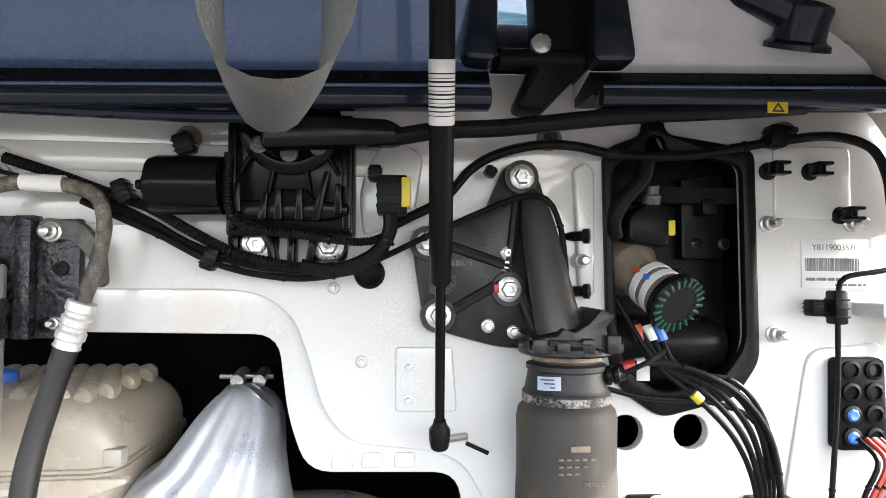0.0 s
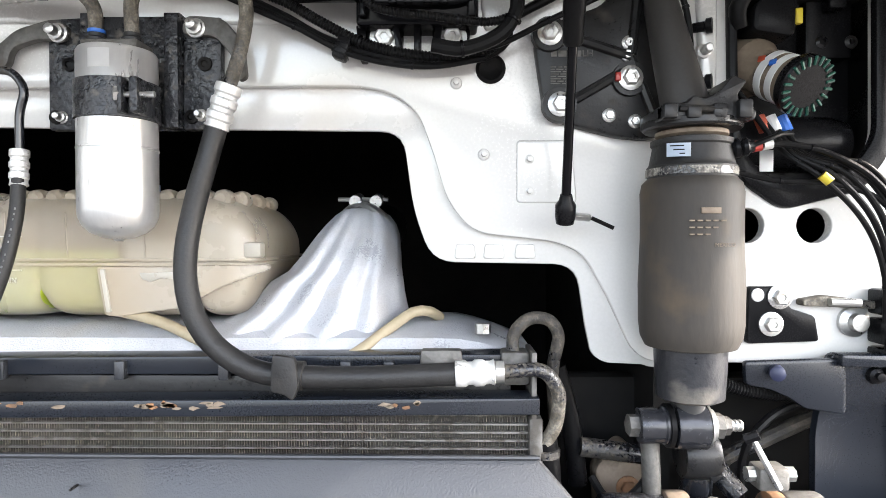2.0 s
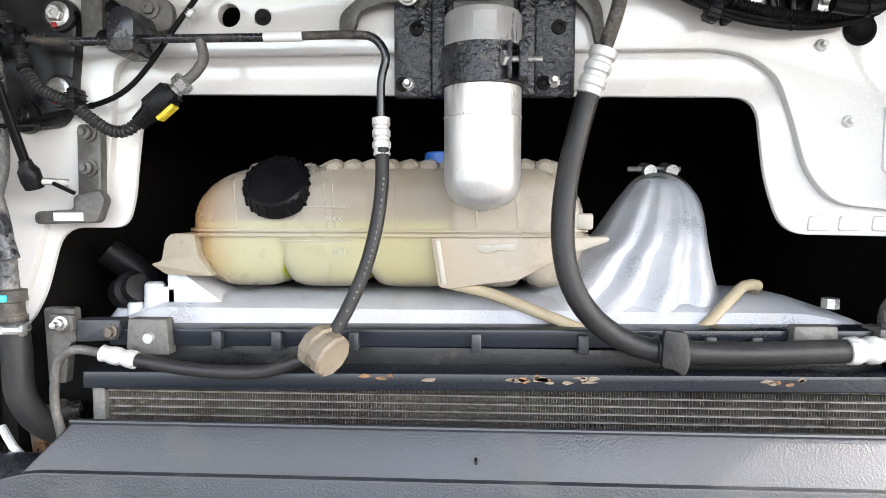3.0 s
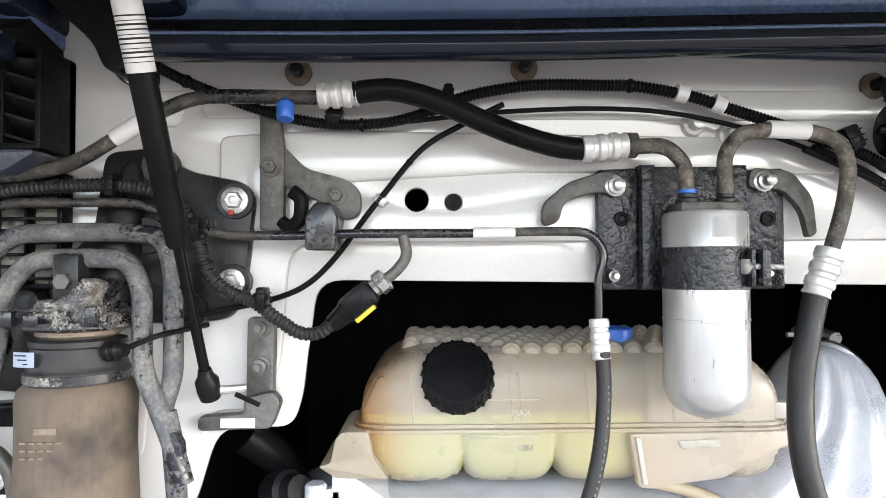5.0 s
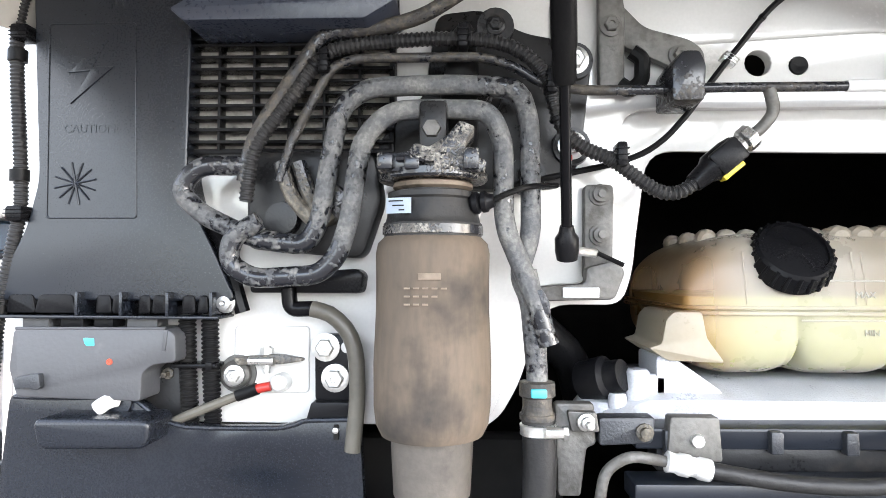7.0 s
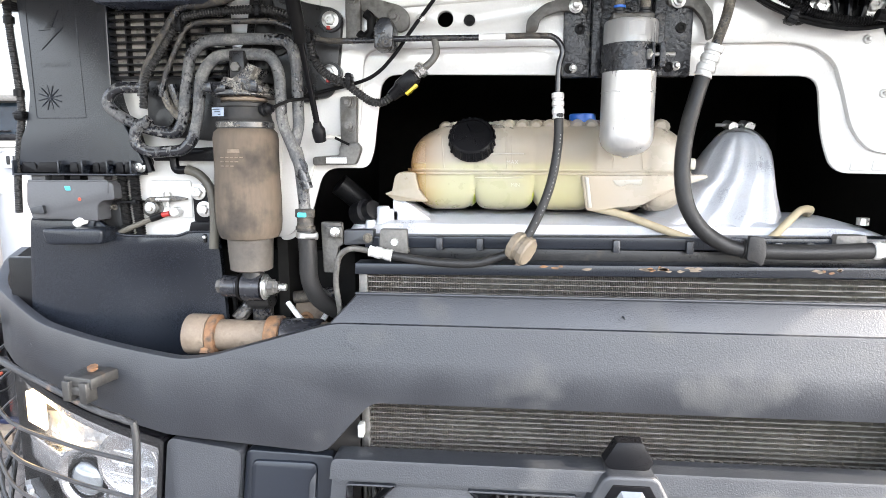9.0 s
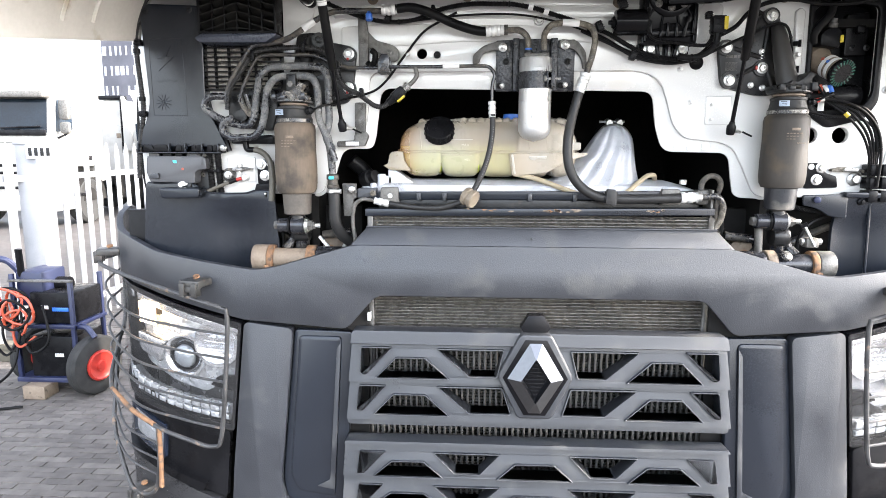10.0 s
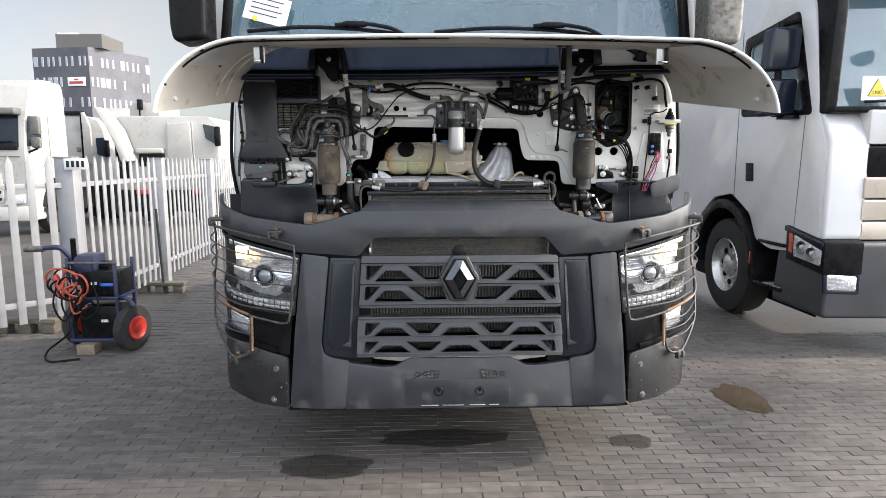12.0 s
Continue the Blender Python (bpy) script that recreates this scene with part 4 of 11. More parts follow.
    part("side_bush", lathe((ax - 0.056, yf, zf), (1, 0, 0), [(0.010, 0), (0.019, 0.001), (0.020, 0.004), (0.0195, 0.026), (0.021, 0.028), (0.021, 0.031), (0.012, 0.032)], 28), "wetbush", t)
    part("rubber_seal", lathe((ax - 0.026, yf, zf), (1, 0, 0), [(0.016, 0), (0.024, 0.001), (0.0245, 0.006), (0.018, 0.008)], 28), "rubber", t)
    part("clevis", lathe((ax - 0.018, yf, zf), (1, 0, 0), [(0.010, 0), (0.0255, 0.001), (0.0262, 0.004), (0.0258, 0.032), (0.0262, 0.035), (0.010, 0.036)], 32), "wetbush", t)
    part("washer", lathe((ax + 0.019, yf, zf), (1, 0, 0), [(0.010, 0), (0.023, 0.0005), (0.023, 0.003), (0.018, 0.004), (0.018, 0.008), (0.010, 0.008)], 28), "steel", t)
    part("nut", lathe((ax + 0.027, yf, zf), (1, 0, 0), [(0.0145, 0), (0.0145, 0.010), (0.011, 0.012), (0.0105, 0.018), (0.006, 0.019)], 6), "greysteel", t)
    part("thread", lathe((ax + 0.040, yf, zf), (1, 0, 0), [(0.0060 + 0.0010 * (i % 2), 0.0024 * i) for i in range(9)], 14), "steel", t)
    part("shank", rod((ax, yf, zf + 0.02), (ax, y, zb - 0.055), 0.020, 0.014, n=18), "cast", t)
    return t


def wrap_label(ax, ay, z, r, w, h):
    """A sticker bent round an upright drum."""
    b = bmesh.new()
    n = 8
    a0 = -w / r / 2
    lo = [b.verts.new((ax + 0.012 + r * math.sin(a0 + w / r * i / n - 0.25), ay - r * math.cos(a0 + w / r * i / n - 0.25), z - h / 2)) for i in range(n + 1)]
    hi = [b.verts.new((v.co.x, v.co.y, z + h / 2)) for v in lo]
    for i in range(n):
        b.faces.new((lo[i], lo[i + 1], hi[i + 1], hi[i]))
    bmesh.ops.solidify(b, geom=list(b.faces), thickness=0.0005)
    return b


air_spring(0.624, 1.722, 1.545, "grey-brown dusty rubber cab air spring under a cast bracket", "darkbellows", "cast")
air_spring(-0.648, 1.700, 1.522, "dust-brown rubber cab air spring behind bent pipes")

# ---- cab tilt brackets ----
brl = thing("cab_bracket", (0.56, 0, 1.78), "black cast cab bracket bolted to the white wall", "bracket", "cab brackets")
plate = rounded([(0.566, 1.990), (0.600, 1.986), (0.612, 1.95), (0.645, 1.80), (0.597, 1.772), (0.556, 1.775), (0.492, 1.792), (0.470, 1.806), (0.458, 1.885), (0.464, 1.905), (0.482, 1.910), (0.54, 1.930), (0.553, 1.960)], 0.014)
part("plate", prism(plate, -0.016, 0.0, 0.004), "cast", brl)
part("arm", lathe((0.592, -0.03, 1.955), (0.022, -0.035, -0.15), [(0.006, 0), (0.014, 0.01), (0.019, 0.04), (0.022, 0.09), (0.025, 0.15), (0.025, 0.165)], 32), "armgrey", brl)
for p, q in (((0.475, 1.90), (0.57, 1.868)), ((0.57, 1.868), (0.60, 1.79)), ((0.49, 1.81), (0.56, 1.85)), ((0.58, 1.96), (0.57, 1.87))):
    part("rib", rod((p[0], -0.016, p[1]), (q[0], -0.018, q[1]), 0.006, n=8), "cast", brl)
for x, z in ((0.583, 1.972), (0.475, 1.894), (0.487, 1.812), (0.568, 1.842)):
    part("boss", lathe((x, -0.012, z), (0, -1, 0), [(0.021, 0), (0.020, 0.010), (0.0, 0.010)], 20), "cast", brl)
    bolt(x, -0.022, z, 0.0115, brl)
for x, z in ((0.567, 1.884), (0.566, 1.87), (0.545, 1.80), (0.575, 1.793)):
    bolt(x, -0.016, z, 0.0065, brl)
part("paint_mark", box(0.550, 0.556, -0.0275, -0.021, 1.838, 1.848, 0.001), "red", brl)
words("LH", 0.520, -0.0165, 1.872, 0.011, brl, "greysteel")
bars(0.495, -0.0162, 1.872, 0.035, 0.010, 1, brl, "greysteel", gap=0.7, seed=3)
bars(0.492, -0.0162, 1.847, 0.03, 0.022, 8, brl, "greysteel", gap=0.4, seed=4)

brr = thing("cab_bracket", (-0.56, 0, 1.75), "black cast cab bracket behind pipes on the white wall", "bracket", "cab brackets")
plate = rounded([(-0.648, 1.935), (-0.598, 1.940), (-0.560, 1.915), (-0.500, 1.903), (-0.488, 1.885), (-0.500, 1.78), (-0.515, 1.755), (-0.560, 1.75), (-0.70, 1.755), (-0.71, 1.80), (-0.66, 1.85)], 0.014)
part("plate", prism(plate, -0.016, 0.0, 0.004), "cast", brr)
part("arm", lathe((-0.618, -0.012, 1.925), (-0.012, -0.02, -0.16), [(0.006, 0), (0.012, 0.01), (0.016, 0.04), (0.020, 0.09), (0.024, 0.15)], 20), "cast", brr)
for x, z, red in ((-0.507, 1.882, 1), (-0.51, 1.795, 1), (-0.587, 1.919, 0), (-0.600, 1.845, 0), (-0.555, 1.765, 0)):
    part("boss", lathe((x, -0.012, z), (0, -1, 0), [(0.020, 0), (0.019, 0.010), (0.0, 0.010)], 20), "cast", brr)
    bolt(x, -0.022, z, 0.0115 if red else 0.008, brr, "steel" if red else "cast")
    if red:
        part("paint_mark", box(x - 0.006, x, -0.0272, -0.021, z - 0.016, z - 0.010, 0.001), "red", brr)
words("RH", -0.535, -0.0165, 1.858, 0.011, brr, "greysteel")
part("upper_arm", prism(rounded([(-0.66, 2.055), (-0.62, 2.075), (-0.60, 2.06), (-0.596, 2.01), (-0.61, 2.002), (-0.63, 2.01), (-0.655, 2.04)], 0.012), -0.02, 0.0, 0.004), "black", brr)
bolt(-0.613, -0.02, 2.020, 0.012, brr)

# ---- gas struts ----
def gas_strut(foot, head, split, label):
    foot, head = Vector(foot), Vector(head)
    d = (head - foot).normalized()
    mid = foot + d * split
    t = thing("gas_strut", foot, label, "gas strut", "gas struts")
    part("piston_rod", rod(foot, mid + d * 0.02, 0.0052, n=12), "blackgloss", t)
    part("tube", lathe(mid, d, [(0.0, 0), (0.008, 0), (0.0105, 0.004), (0.0105, 0.03), (0.0115, 0.032), (0.0115, (head - mid).length - 0.01), (0.008, (head - mid).length)], 20), "rubber", t)
    sock = part("ball_socket", lathe(foot - d * 0.012, d, [(0.0, 0), (0.010, 0.001), (0.0115, 0.01), (0.0115, 0.022), (0.008, 0.027), (0.0065, 0.034), (0.0, 0.035)], 16), "black", t)
    part("ball_pin", rod(foot + Vector((0.004, 0, -0.002)), foot + Vector((0.030, 0.02, -0.004)), 0.0045, n=10), "steel", sock)
    part("clip_tail", rod(foot + Vector((0.028, -0.004, -0.005)), foot + Vector((0.052, -0.004, -0.016)), 0.0025, n=6), "rubber", sock)
    L = (head - mid).length
    c = mid + d * 0.155
    b = None
    part("barcode_label", lathe(c, d, [(0.0116, 0), (0.0119, 0.0005), (0.0119, 0.056), (0.0116, 0.0565)], 20), "label", t, "white barcode label")
    for i in range(11):
        b = lathe(c + d * (0.008 + i * 0.0036), d, [(0.0117, 0), (0.0121, 0.0001), (0.0121, 0.0006 + 0.0011 * ((i * 7) % 3) / 2), (0.0117, 0.0008 + 0.0011 * ((i * 7) % 3) / 2)], 20, b)
    part("barcode", b, "ink", t)
    part("end_fitting", rod(head - d * 0.002, head + d * 0.03, 0.008, n=12), "black", t)
    return t


gas_strut((0.487, -0.058, 1.684), (0.474, -0.235, 2.15), 0.176, "black gas strut with barcode label, extended")
gas_strut((-0.521, -0.058, 1.690), (-0.553, -0.230, 2.15), 0.150, "black gas strut with barcode label, extended")

# ---- wiper motor ----
wm = thing("wiper_motor", (0.33, -0.04, 1.87), "black wiper motor and gearbox bolted under the cowl", "wiper motor")
part("motor_can", lathe((0.255, -0.055, 1.951), (-1, 0, 0), [(0.031, 0), (0.0315, 0.005), (0.0315, 0.066), (0.029, 0.074), (0.016, 0.076), (0.012, 0.082), (0.006, 0.083), (0.005, 0.09), (0, 0.091)], 28), "blackgloss", wm)
gb = prism(rounded([(0.253, 1.898), (0.392, 1.899), (0.391, 2.035), (0.253, 2.035)], 0.006), -0.040, 0.0, 0.004)
part("gearbox", gb, "blackgloss", wm)
part("gear_cover", lathe((0.322, -0.036, 2.022), (0, -1, 0), [(0.056, 0), (0.056, 0.012), (0.050, 0.016), (0.044, 0.016), (0.041, 0.013), (0.0, 0.013)], 40), "blackgloss", wm)
part("cover_rim", lathe((0.322, -0.048, 2.022), (0, -1, 0), [(0.030, 0), (0.030, 0.004), (0.026, 0.006), (0.0, 0.006)], 32), "blackgloss", wm)
part("crank_hub", lathe((0.322, -0.050, 2.022), (0, -1, 0), [(0.018, 0), (0.017, 0.016), (0.009, 0.018), (0.008, 0.03), (0, 0.031)], 20), "cast", wm)
for x, z in ((0.290, 1.997), (0.322, 1.988), (0.353, 1.996)):
    part("screw_boss", lathe((x, -0.044, z), (0, -1, 0), [(0.0105, 0), (0.0095, 0.006), (0.0, 0.006)], 14), "blackgloss", wm)
    bolt(x, -0.050, z, 0.0075, wm, "greysteel")
for x0, x1 in ((0.257, 0.266), (0.379, 0.389)):
    part("side_flange", prism(rounded([(x0, 1.905), (x1, 1.905), (x1, 2.03), (x0, 2.03)], 0.003), -0.050, -0.038, 0.003), "blackgloss", wm)
part("saddle", prism(rounded([(0.258, 1.922), (0.278, 1.916), (0.366, 1.916), (0.388, 1.922), (0.388, 1.934), (0.352, 1.938), (0.343, 1.950), (0.306, 1.950), (0.298, 1.938), (0.258, 1.934)], 0.005), -0.054, -0.036, 0.006, seg=3), "blackgloss", wm)
for x, z0, z1, lean in ((0.270, 1.922, 1.955, 0.0), (0.296, 1.915, 1.945, 0.003), (0.313, 1.915, 1.950, 0.0), (0.335, 1.915, 1.950, 0.0), (0.352, 1.915, 1.968, 0.012), (0.376, 1.922, 1.955, 0.0)):
    part("cooling_rib", prism(rounded([(x - 0.0045, z0), (x + 0.0045, z0), (x + 0.003 + lean, z1), (x - 0.003 + lean, z1)], 0.002), -0.062, -0.040, 0.004), "blackgloss", wm)
for a in (-0.9, -0.35, 0.35, 0.9):
    part("web_rib", rod((0.322 + 0.050 * math.sin(a), -0.046, 2.022 - 0.050 * math.cos(a)), (0.322 + 0.085 * math.sin(a) * 0.8, -0.044, 2.022 - 0.088 * math.cos(a)), 0.0028, n=8), "blackgloss", wm)
# legs down to the wall, open between
for x, lean in ((0.303, -0.006), (0.322, 0.0), (0.341, 0.006)):
    part("leg_rib", prism(rounded([(x - 0.004 + lean, 1.902), (x + 0.004 + lean, 1.902), (x + 0.004, 1.866), (x - 0.004, 1.866)], 0.002), -0.030, -0.002, 0.003), "blackgloss", wm)
for x in (0.283, 0.362):
    part("bolt_ear", prism(rounded([(x - 0.024, 1.902), (x + 0.022, 1.902), (x + 0.020, 1.872), (x - 0.020, 1.872)], 0.008), -0.012, 0.0, 0.003), "blackgloss", wm)
    part("ear_boss", lathe((x, -0.010, 1.891), (0, -1, 0), [(0.021, 0), (0.020, 0.005), (0, 0.005)], 24), "blackgloss", wm)
    bolt(x, -0.015, 1.891, 0.0140, wm)
part("side_tab", prism(rounded([(0.250, 1.905), (0.262, 1.905), (0.262, 1.865), (0.254, 1.865)], 0.002), -0.020, 0.0, 0.002), "blackgloss", wm)
link = thing("wiper_linkage", (0.6, -0.08, 2.0), "black steel wiper linkage rods below the cowl", "wiper linkage")
part("long_rod", tube(spline([(0.437, -0.09, 2.000), (0.483, -0.09, 2.008), (0.555, -0.09, 2.013), (0.676, -0.09, 2.028), (0.802, -0.088, 2.038), (0.885, -0.085, 2.046)]), 0.0095, 12), "black", link)
part("rod_socket", prism(rounded([(0.30, 1.985), (0.44, 1.992), (0.455, 2.003), (0.43, 2.018), (0.30, 2.02)], 0.008), -0.095, -0.075, 0.006), "blackgloss", link)
part("short_rod", tube(spline([(0.32, -0.10, 2.015), (0.20, -0.085, 2.018), (-0.05, -0.07, 2.028)]), 0.0065, 10), "gloss", link)
sg = thing("warning_sign", (0.845, -0.097, 2.045), "yellow warning label with black triangle", "warning label", "warning labels")
part("plate", box(0.834, 0.857, -0.0985, -0.097, 2.034, 2.046, 0.0005), "yellow", sg)
tri = [(0.8385, 2.0352), (0.8525, 2.0352), (0.8455, 2.0452)]
part("triangle", prism(tri, -0.0991, -0.0984, holes=[[(0.8412, 2.0366), (0.8498, 2.0366), (0.8455, 2.0430)]]), "ink", sg)

copy_thing(sg, pose(0.845 - 0.520, -0.112, 2.045 - 0.025))

# ---- wiring harnesses ----
def cable(name, pts, r, label, material="rubber", ribs=0.0, group="wiring", ties=2):
    """A cable or loom with a few ties round it."""
    path = spline(pts, 0.008)
    t = thing(name, path[0], label, "cable", group)
    r *= 0.76
    part("sheath", tube(path, r, 10, ribs, wob=0.0 if ribs else 0.06), material, t)
    for i in range(ties):
        k = int(len(path) * (i + 0.6) / (ties + 0.2))
        k = min(max(k, 1), len(path) - 2)
        d = (path[k + 1] - path[k - 1]).normalized()
        part("cable_tie", lathe(path[k], d, [(r * 0.9, 0), (r * 1.22, 0.0006), (r * 1.22, 0.0036), (r * 0.9, 0.0042)], 12), "black", t)
    return t


cable("wiring_harness", xz(-0.03, (-0.30, 1.975), (-0.26, 1.992), (-0.19, 2.004), (-0.114, 2.004), (-0.077, 2.003), (-0.021, 1.993), (0.017, 1.981), (0.074, 1.963), (0.124, 1.945), (0.168, 1.930), (0.212, 1.905), (0.263, 1.880), (0.326, 1.866), (0.385, 1.866), (0.413, 1.880), (0.431, 1.905), (0.436, 1.930)),
      0.0085, "black corrugated wiring loom with white tape bands", ribs=0.004)
cable("wiring_harness", xz(-0.024, (0.116, 1.938), (0.17, 1.912), (0.22, 1.885), (0.29, 1.866), (0.35, 1.862), (0.40, 1.868), (0.425, 1.885), (0.433, 1.911), (0.49, 1.943), (0.523, 1.979), (0.555, 1.998), (0.60, 2.009), (0.645, 2.009), (0.697, 2.000), (0.775, 2.000), (0.84, 2.011), (0.89, 2.020), (0.96, 2.028), (1.01, 2.015), (1.03, 1.98), (1.035, 1.94), (1.045, 1.89)),
      0.0075, "black taped wiring loom along the white wall")
cable("wiring_harness", xz(-0.035, (0.10, 1.935), (0.18, 1.900), (0.25, 1.866), (0.33, 1.853), (0.40, 1.862)), 0.005, "thin black wiring strand along the white wall")
cable("wiring_harness", xz(-0.05, (0.39, 1.868), (0.416, 1.873), (0.468, 1.898), (0.530, 1.927), (0.574, 1.945), (0.605, 1.943), (0.620, 1.915), (0.626, 1.875), (0.628, 1.835)), 0.0045, "thin black cable arching over the bracket")
cable("wiring_harness", xz(-0.07, (0.43, 1.935), (0.432, 1.905), (0.415, 1.878), (0.375, 1.862), (0.34, 1.866)), 0.0105, "thick black wiring branch to the connector")
cable("wiring_harness", xz(-0.066, (0.262, 1.985), (0.262, 1.93), (0.28, 1.908), (0.33, 1.900), (0.40, 1.892), (0.43, 1.90)), 0.0065, "black corrugated branch across the motor", ribs=0.0035)
cable("wiring_harness", xz(-0.025, (-0.36, 1.962), (-0.20, 1.978), (-0.06, 1.978), (0.05, 1.957), (0.13, 1.93)), 0.0035, "thin black cable below the loom")
for x, z, dx, dz in ((-0.035, 1.997, 0.012, -0.003), (0.005, 1.986, 0.012, -0.004)):
    solo("tape_band", rod((x, -0.03, z), (x + dx, -0.03, z + dz), 0.0095, n=16), "label", "white tape band on black loom", "tape band", "tape bands")


def connector(x, y, z, w, h, d, label, material="black", tab=None, turn=0):
    t = thing("connector", (x, y, z), label, "connector", "connectors")
    b = box(-w / 2, w / 2, -d / 2, d / 2, -h / 2, h / 2, 0.003)
    for i in range(3):
        b = box(-w / 2 - 0.001, w / 2 + 0.001, -d / 2 - 0.001, d / 2, -h / 2 + h * (0.2 + 0.25 * i), -h / 2 + h * (0.26 + 0.25 * i), 0.0005, b)
    bmesh.ops.transform(b, matrix=pose(x, y, z, 0, turn, 0), verts=b.verts)
    part("shell", b, material, t)
    if tab:
        b = box(w * 0.3, w / 2 + 0.003, -d / 2 - 0.003, d * 0.2, -h * 0.32, h * 0.42, 0.001)
        bmesh.ops.transform(b, matrix=pose(x, y, z, 0, turn, 0), verts=b.verts)
        part("lock_tab", b, tab, t, tab + " locking tab")
    return t


connector(0.434, -0.065, 1.942, 0.032, 0.042, 0.03, "black plug with yellow lock beside wiper motor", tab="yellow")
connector(0.415, -0.05, 1.968, 0.014, 0.018, 0.02, "small black plug beside wiper motor")
connector(0.236, -0.03, 1.874, 0.016, 0.026, 0.02, "small black clip on the loom", turn=20)
connector(0.146, -0.04, 1.945, 0.016, 0.026, 0.022, "black cable tie block on the loom", turn=-25)
connector(0.205, -0.03, 2.000, 0.02, 0.024, 0.02, "black plug hanging below the cowl", turn=-20)
connector(0.545, -0.03, 1.976, 0.012, 0.012, 0.02, "black cable clip on the white wall", turn=30)
connector(0.885, -0.03, 2.024, 0.02, 0.026, 0.025, "black cable clip on the white wall", turn=10)
gr = thing("rubber_grommet", (0.408, 0, 1.859), "round black rubber grommet in the white wall", "grommet")
part("grommet", lathe((0.408, 0.002, 1.859), (0, -1, 0), [(0.018, 0), (0.018, 0.004), (0.014, 0.006), (0.009, 0.003), (0, 0.003)], 24), "rubber", gr)

# ---- recess pan with air filter unit ----
pan = thing("recess_pan", (0.78, 0.03, 1.69), "black pressed pan set into the white wall", "recess pan")
part("rim", prism(rounded(RECESS, 0.016), -0.010, 0.0, 0.004, [rounded(inset(RECESS, 0.018), 0.016)]), "black", pan)
pb = prism(rounded(inset(RECESS, 0.010), 0.016), 0.055, 0.06)
part("floor", pb, "black", pan)
wall = bmesh.new()
loop = rounded(inset(RECESS, 0.010), 0.016)
va, vb = [wall.verts.new((x, 0.0, z)) for x, z in loop], [wall.verts.new((x, 0.058, z)) for x, z in loop]
for i in range(len(loop)):
    wall.faces.new((va[i - 1], va[i], vb[i], vb[i - 1]))
bmesh.ops.solidify(wall, geom=list(wall.faces), thickness=0.003)
part("side_wall", wall, "black", pan)
part("raised_box", prism(rounded([(0.800, 1.88), (0.858, 1.88), (0.858, 1.99), (0.800, 1.985)], 0.006), 0.035, 0.056, 0.004), "black", pan)
part("latch_block", box(0.818, 0.840, 0.015, 0.036, 1.935, 1.955, 0.004), "black", pan)
part("lower_drum", lathe((0.70, 0.045, 1.775), (1, 0, 0), [(0.0, 0), (0.03, 0.004), (0.034, 0.02), (0.034, 0.13), (0.028, 0.15), (0, 0.152)], 24), "black", pan)
for x, z in ((0.70, 2.0), (0.82, 1.90), (0.856, 1.90), (0.72, 1.735), (0.84, 1.735), (0.752, 1.705), (0.80, 1.86)):
    part("pan_bolt", lathe((x, 0.0 if z in (1.735, 1.705, 2.0) else 0.04, z), (0, -1, 0), [(0.009, 0), (0.008, 0.006), (0.004, 0.008), (0.004, 0.003), (0, 0.003)], 14), "cast", pan)

fu = thing("water_valve", (0.74, -0.02, 1.83), "dirty brown valve with green ribbed cap and wires", "valve")
A, B = Vector((0.7235, 0.052, 1.879)), Vector((0.758, -0.047, 1.825))
d = (B - A).normalized()
part("body", lathe(A, d, [(0.0, 0), (0.034, 0.004), (0.036, 0.03), (0.030, 0.04), (0.027, 0.06), (0.0285, 0.062), (0.0285, 0.10), (0.02, 0.104)], 28), "brown", fu, "mud-brown plastic valve body")
part("white_band", lathe(A + d * 0.064, d, [(0.0283, 0), (0.0292, 0.001), (0.0292, 0.011), (0.0283, 0.012)], 28), "label", fu)
part("paper_band", lathe(A + d * 0.082, d, [(0.0283, 0), (0.0292, 0.001), (0.0292, 0.010), (0.0283, 0.011)], 28), "label", fu)
_, U, V = basis(d)
for nm, along in (("blue_mark", 0.084), ("orange_mark", 0.066)):
    c = A + d * along + Vector((-0.022, -0.012, 0.018)).normalized() * 0.0290
    q = box(-0.004, 0.004, -0.0012, 0.0012, -0.004, 0.004, 0.0005)
    bmesh.ops.transform(q, matrix=Matrix.Translation(c) @ pose(0, 0, 0, -35, 0, -45), verts=q.verts)
    part(nm, q, nm.split("_")[0], fu)
cb = lathe(A + d * 0.102, d, [(0.020, 0), (0.033, 0.001), (0.0345, 0.004), (0.0345, 0.012), (0.032, 0.015), (0, 0.0155)], 40)
part("cap", cb, "black", fu, "black cap with green ribs")
_, U, V = basis(d)
for i in range(22):
    a = 2 * math.pi * i / 22
    c = A + d * 0.1175 + (U * math.cos(a) + V * math.sin(a)) * 0.024
    q = A + d * 0.1175 + (U * math.cos(a) + V * math.sin(a)) * 0.034
    part("cap_rib", rod(c, q, 0.0018, n=6), "green", fu)
part("upper_block", prism(rounded([(0.713, 1.900), (0.762, 1.892), (0.770, 1.93), (0.758, 1.945), (0.735, 1.945), (0.715, 1.93)], 0.008), -0.012, 0.03, 0.006), "black", fu)
part("yellow_clip", box(0.762, 0.770, -0.014, -0.006, 1.907, 1.925, 0.001), "yellow", fu)
part("fitting", lathe((0.744, -0.005, 1.945), (0, -0.2, 1), [(0.011, 0), (0.011, 0.010), (0.008, 0.012), (0.008, 0.022), (0, 0.023)], 14), "greysteel", fu)
part("elbow_hose", tube(spline([(0.70, -0.005, 1.905), (0.695, -0.012, 1.925), (0.708, -0.016, 1.95), (0.728, -0.018, 1.972), (0.734, -0.016, 1.995)]), 0.010, 12), "rubber", fu)
